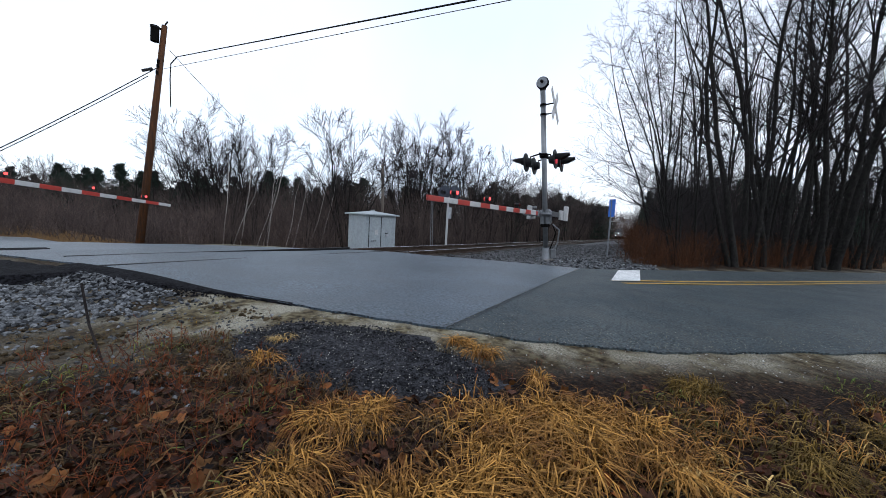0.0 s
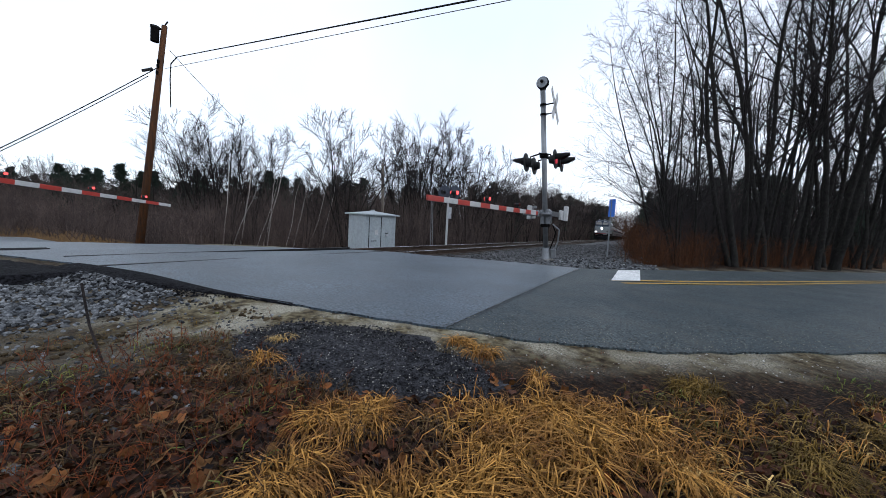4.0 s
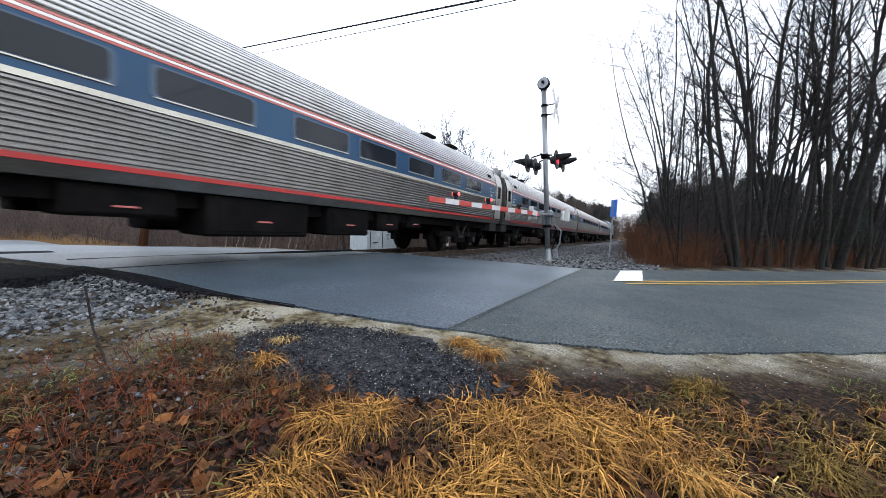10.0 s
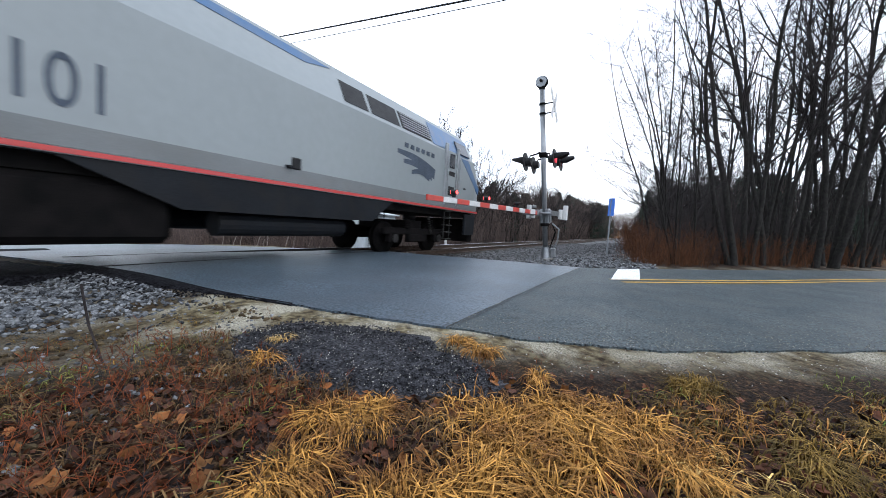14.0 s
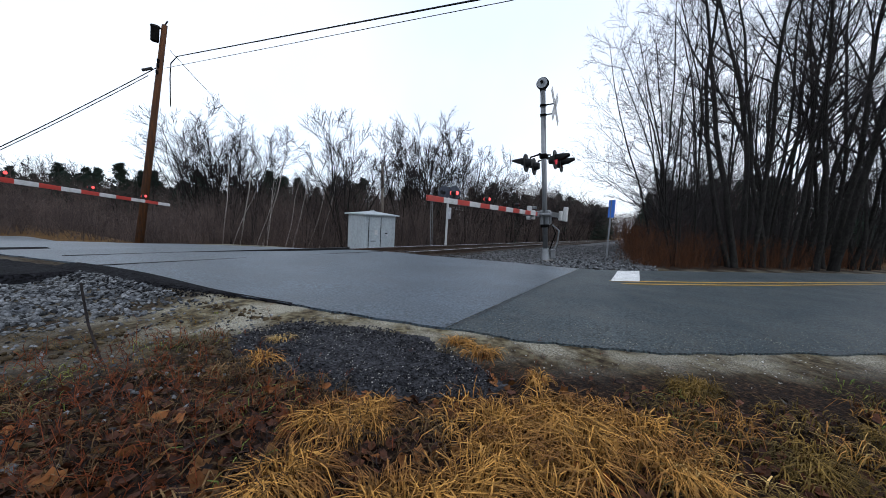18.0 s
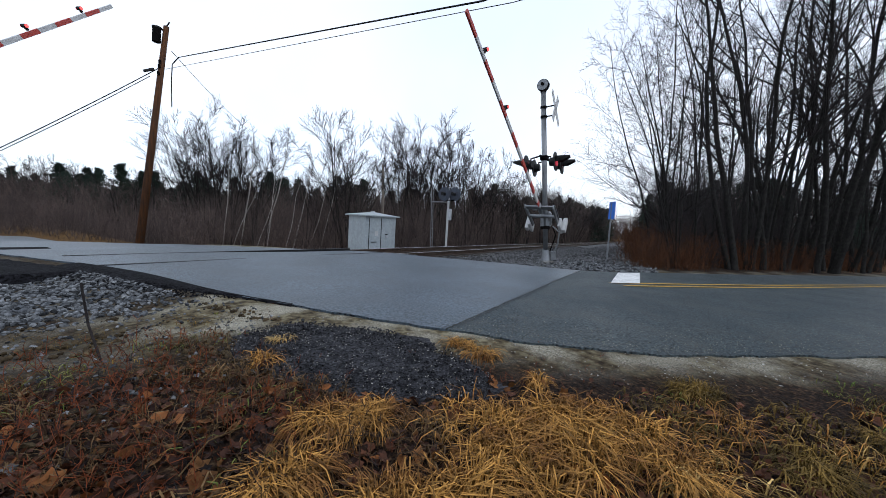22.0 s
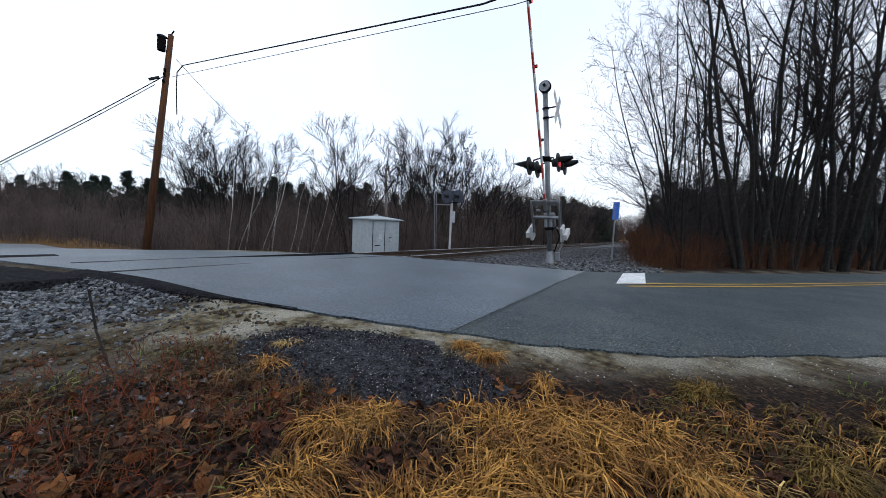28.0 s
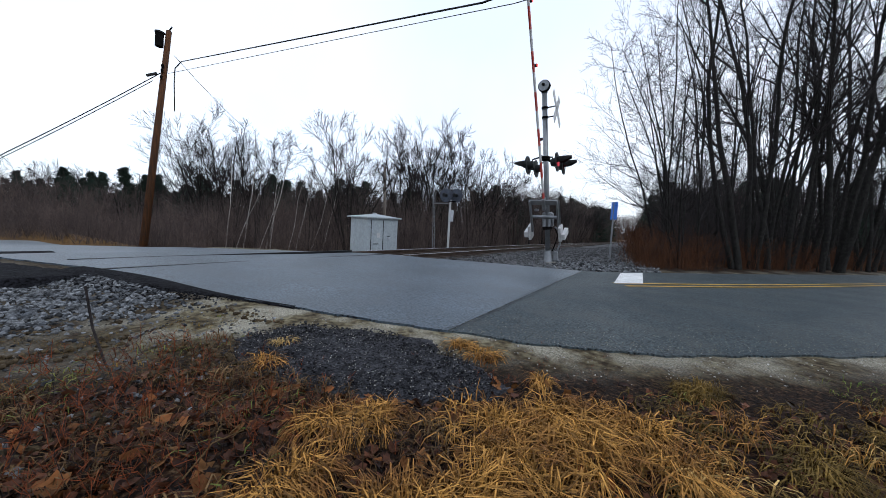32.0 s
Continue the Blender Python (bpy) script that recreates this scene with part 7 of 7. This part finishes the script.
tagged(part("dead_stalk", tube([(0.78, -4.62, -0.1), (0.74, -4.5, 0.2), (0.72, -4.48, 0.44)], 0.006), TWIG), "single dead upright stalk", "stalk")
for k in range(7):
    x, y = random.uniform(0.2, 0.9), random.uniform(-6.6, -5.5)
    a = random.random() * 6.28
    z = on_ground(x, y)
    tagged(part("fallen_twig", tube([(x, y, z + 0.02), (x + 0.14 * math.cos(a), y + 0.14 * math.sin(a), z + 0.05), (x + 0.3 * math.cos(a + 0.2), y + 0.3 * math.sin(a + 0.2), z + 0.04)], 0.0028), DULL_STRAW),
           "pale fallen twig among the leaves", "twig", "fallen twigs")


def apron():
    """A patch of loose dark millings with a ragged outline."""
    v, f, n = [], [], 64
    cx, cy = 1.7, -5.62
    rings = 7
    for r in range(rings + 1):
        for i in range(n):
            a = 6.2832 * i / n
            u, w = 1.0 * math.cos(a), 0.52 * math.sin(a)
            k = (r / rings) * (1 + 0.3 * noise.noise((math.cos(a) * 2.2, math.sin(a) * 2.2, 3.0)) + 0.12 * noise.noise((math.cos(a) * 9, math.sin(a) * 9, 5.0)))
            x, y = cx + (u * 0.15 + w * 0.99) * k, cy + (-u * 0.99 + w * 0.15) * k
            v.append((x, y, on_ground(x, y) + 0.028 * (1 - (r / rings) ** 3) - 0.004))
    for r in range(rings):
        for i in range(n):
            j = (i + 1) % n
            f.append((r * n + i, r * n + j, (r + 1) * n + j, (r + 1) * n + i))
    tagged(pydata("pavement_apron", v, f, APRON, smooth=True), "patch of loose black asphalt millings beside the road", "pavement", kind="structure")


apron()
stones("millings", [(x, y, z + 0.02) for x, y, z in scatter(9000, (0.7, 2.8, -6.6, -4.6), lambda x, y, g: g > 0.03 and in_apron(x, y))], (0.005, 0.013), APRON, "loose black crumbs of asphalt", "gravel")
stones("pebbles", [(x, y, z + 0.026) for x, y, z in scatter(2600, (0.7, 2.8, -6.6, -4.6), lambda x, y, g: g > 0.03 and in_apron(x, y))], (0.002, 0.006), PEBBLE, "pale grit among the millings", "gravel")
stones("pebbles", scatter(4200, (0.3, 5.5, -10.5, -2.8), lambda x, y, g: -0.25 * max(0, 1 + lump(x, y, 3, 6)) < g < 0.5 + 0.3 * lump(x, y, 2, 3) and y < -5.6 + 0.4 * x and not in_apron(x, y)), (0.003, 0.01), PEBBLE, "pale sandy grit along the road edge", "gravel")
stones("pebbles", scatter(900, (-0.2, 2.0, -5.6, -3.0), lambda x, y, g: g > 0.1 and not in_apron(x, y)), (0.006, 0.022), PALE_STONE, "grey pebbles on the verge", "gravel")
grass_field("dry_grass", scatter(6000, (-0.2, 1.5, -7.2, -4.9), lambda x, y, g: g > 0.4 and not in_apron(x, y) and lump(x, y, 2.6, 41.0) > -0.1), (0.05, 0.17), DULL_STRAW, "thin pale strands among the leaves", 1, (0.0009, 0.002))
grass_field("green_grass", scatter(5000, (1.2, 4.2, -10.4, -7.2), lambda x, y, g: g > 0.7 and lump(x, y, 2.4, 71.0) > -0.08), (0.06, 0.18), OLIVE_GRASS, "olive dying grass", 2)
brush("dead_stems", scatter(300, (0.1, 1.3, -6.6, -4.9), lambda x, y, g: g > 0.5 and not in_apron(x, y)), (0.05, 0.22), TWIG, "dead brown stems among the leaves", 3, 0.6, 0.0016)
stones("millings", [(x, y, z + 0.01) for x, y, z in scatter(9000, (0.9, 2.6, -5.4, -0.9), lambda x, y, g: -0.02 < g < 0.02 + 0.5 * smoothstep(-4.2, -2.2, y))], (0.006, 0.016), MILLINGS_SHADOW, "loose black crumbs along the road edge", "gravel")

CLOD = material("soil_clod", (0.035, 0.025, 0.015), 0.95, second=(0.075, 0.055, 0.03), scale=6, fine=60, bump=0.6, per_island=0.5)
stones("clods", scatter(1500, (-0.2, 1.9, -5.4, -3.4), lambda x, y, g: g > 0.3 and not in_apron(x, y) and lump(x, y, 2.3, 51.0) > 0.05), (0.008, 0.035), CLOD, "brown clods of bare soil", "soil")
grass_field("green_grass", scatter(2400, (-0.3, 1.9, -5.4, -3.5), lambda x, y, g: g > 0.35 and not in_apron(x, y) and lump(x, y, 1.8, 61.0) > 0.0), (0.02, 0.07), OLIVE_GRASS, "thin mossy grass on the bare soil", 2, (0.001, 0.002))


def on_road(n, keep):
    x, y = np.random.uniform(2.2, 9.0, n), np.random.uniform(-13.5, -5.7, n)
    g = road_gap(x, y)
    return [(a, b, level(a, b) + 0.034) for a, b, c in zip(x, y, g) if keep(a, b, c)]


stones("grit", on_road(90000, lambda x, y, g: -1.6 < g < -0.02 and random.random() < 0.75 * math.exp(g * 2.4)), (0.002, 0.006), GRIT, "pale sandy grit on the worn road edge", "gravel")
stones("grit", on_road(16000, lambda x, y, g: g < -0.1 and x < 7 and random.random() < 0.3), (0.002, 0.005), GRIT, "worn aggregate showing in the old asphalt", "gravel")

# ---- what moves ----


def motions():
    tilt = -math.degrees(math.atan(GRADE))
    for ob, u in VEHICLES:
        rows = []
        for t in range(0, 33):
            x = u + START - SPEED * t
            rows.append((float(t), pose(x, 0, along(x), 0, tilt, 0)))
        walk(ob, rows)
    near = ((0, 0.0), (18.9, 0.0), (19.3, 1.6), (19.6, 4.6), (20, 10.0), (20.5, 16.0), (21, 21.3), (21.5, 25.5), (22, 29.5), (22.5, 33.0), (23, 36.2), (24, 42.0), (25, 48.0), (26.2, 54.0), (27.5, 59.0), (28.5, 60.5), (32, 60.5))
    walk(near_arm, [(t, pose(*NEAR_PIVOT, 0, a, -2.2)) for t, a in near])
    far = ((0, -5.0), (18.8, -5.0), (19.3, -2.0), (19.6, 3.0), (20.0, 10.0), (20.5, 19.0), (21.0, 28.0), (21.5, 35.0), (22.0, 42.5), (22.5, 49.0), (23.0, 55.0), (24.0, 68.0), (25.0, 78.0), (27.0, 84.0), (32.0, 84.0))
    walk(far_arm, [(t, pose(*FAR_PIVOT, 0, -a, 23)) for t, a in far])


motions()
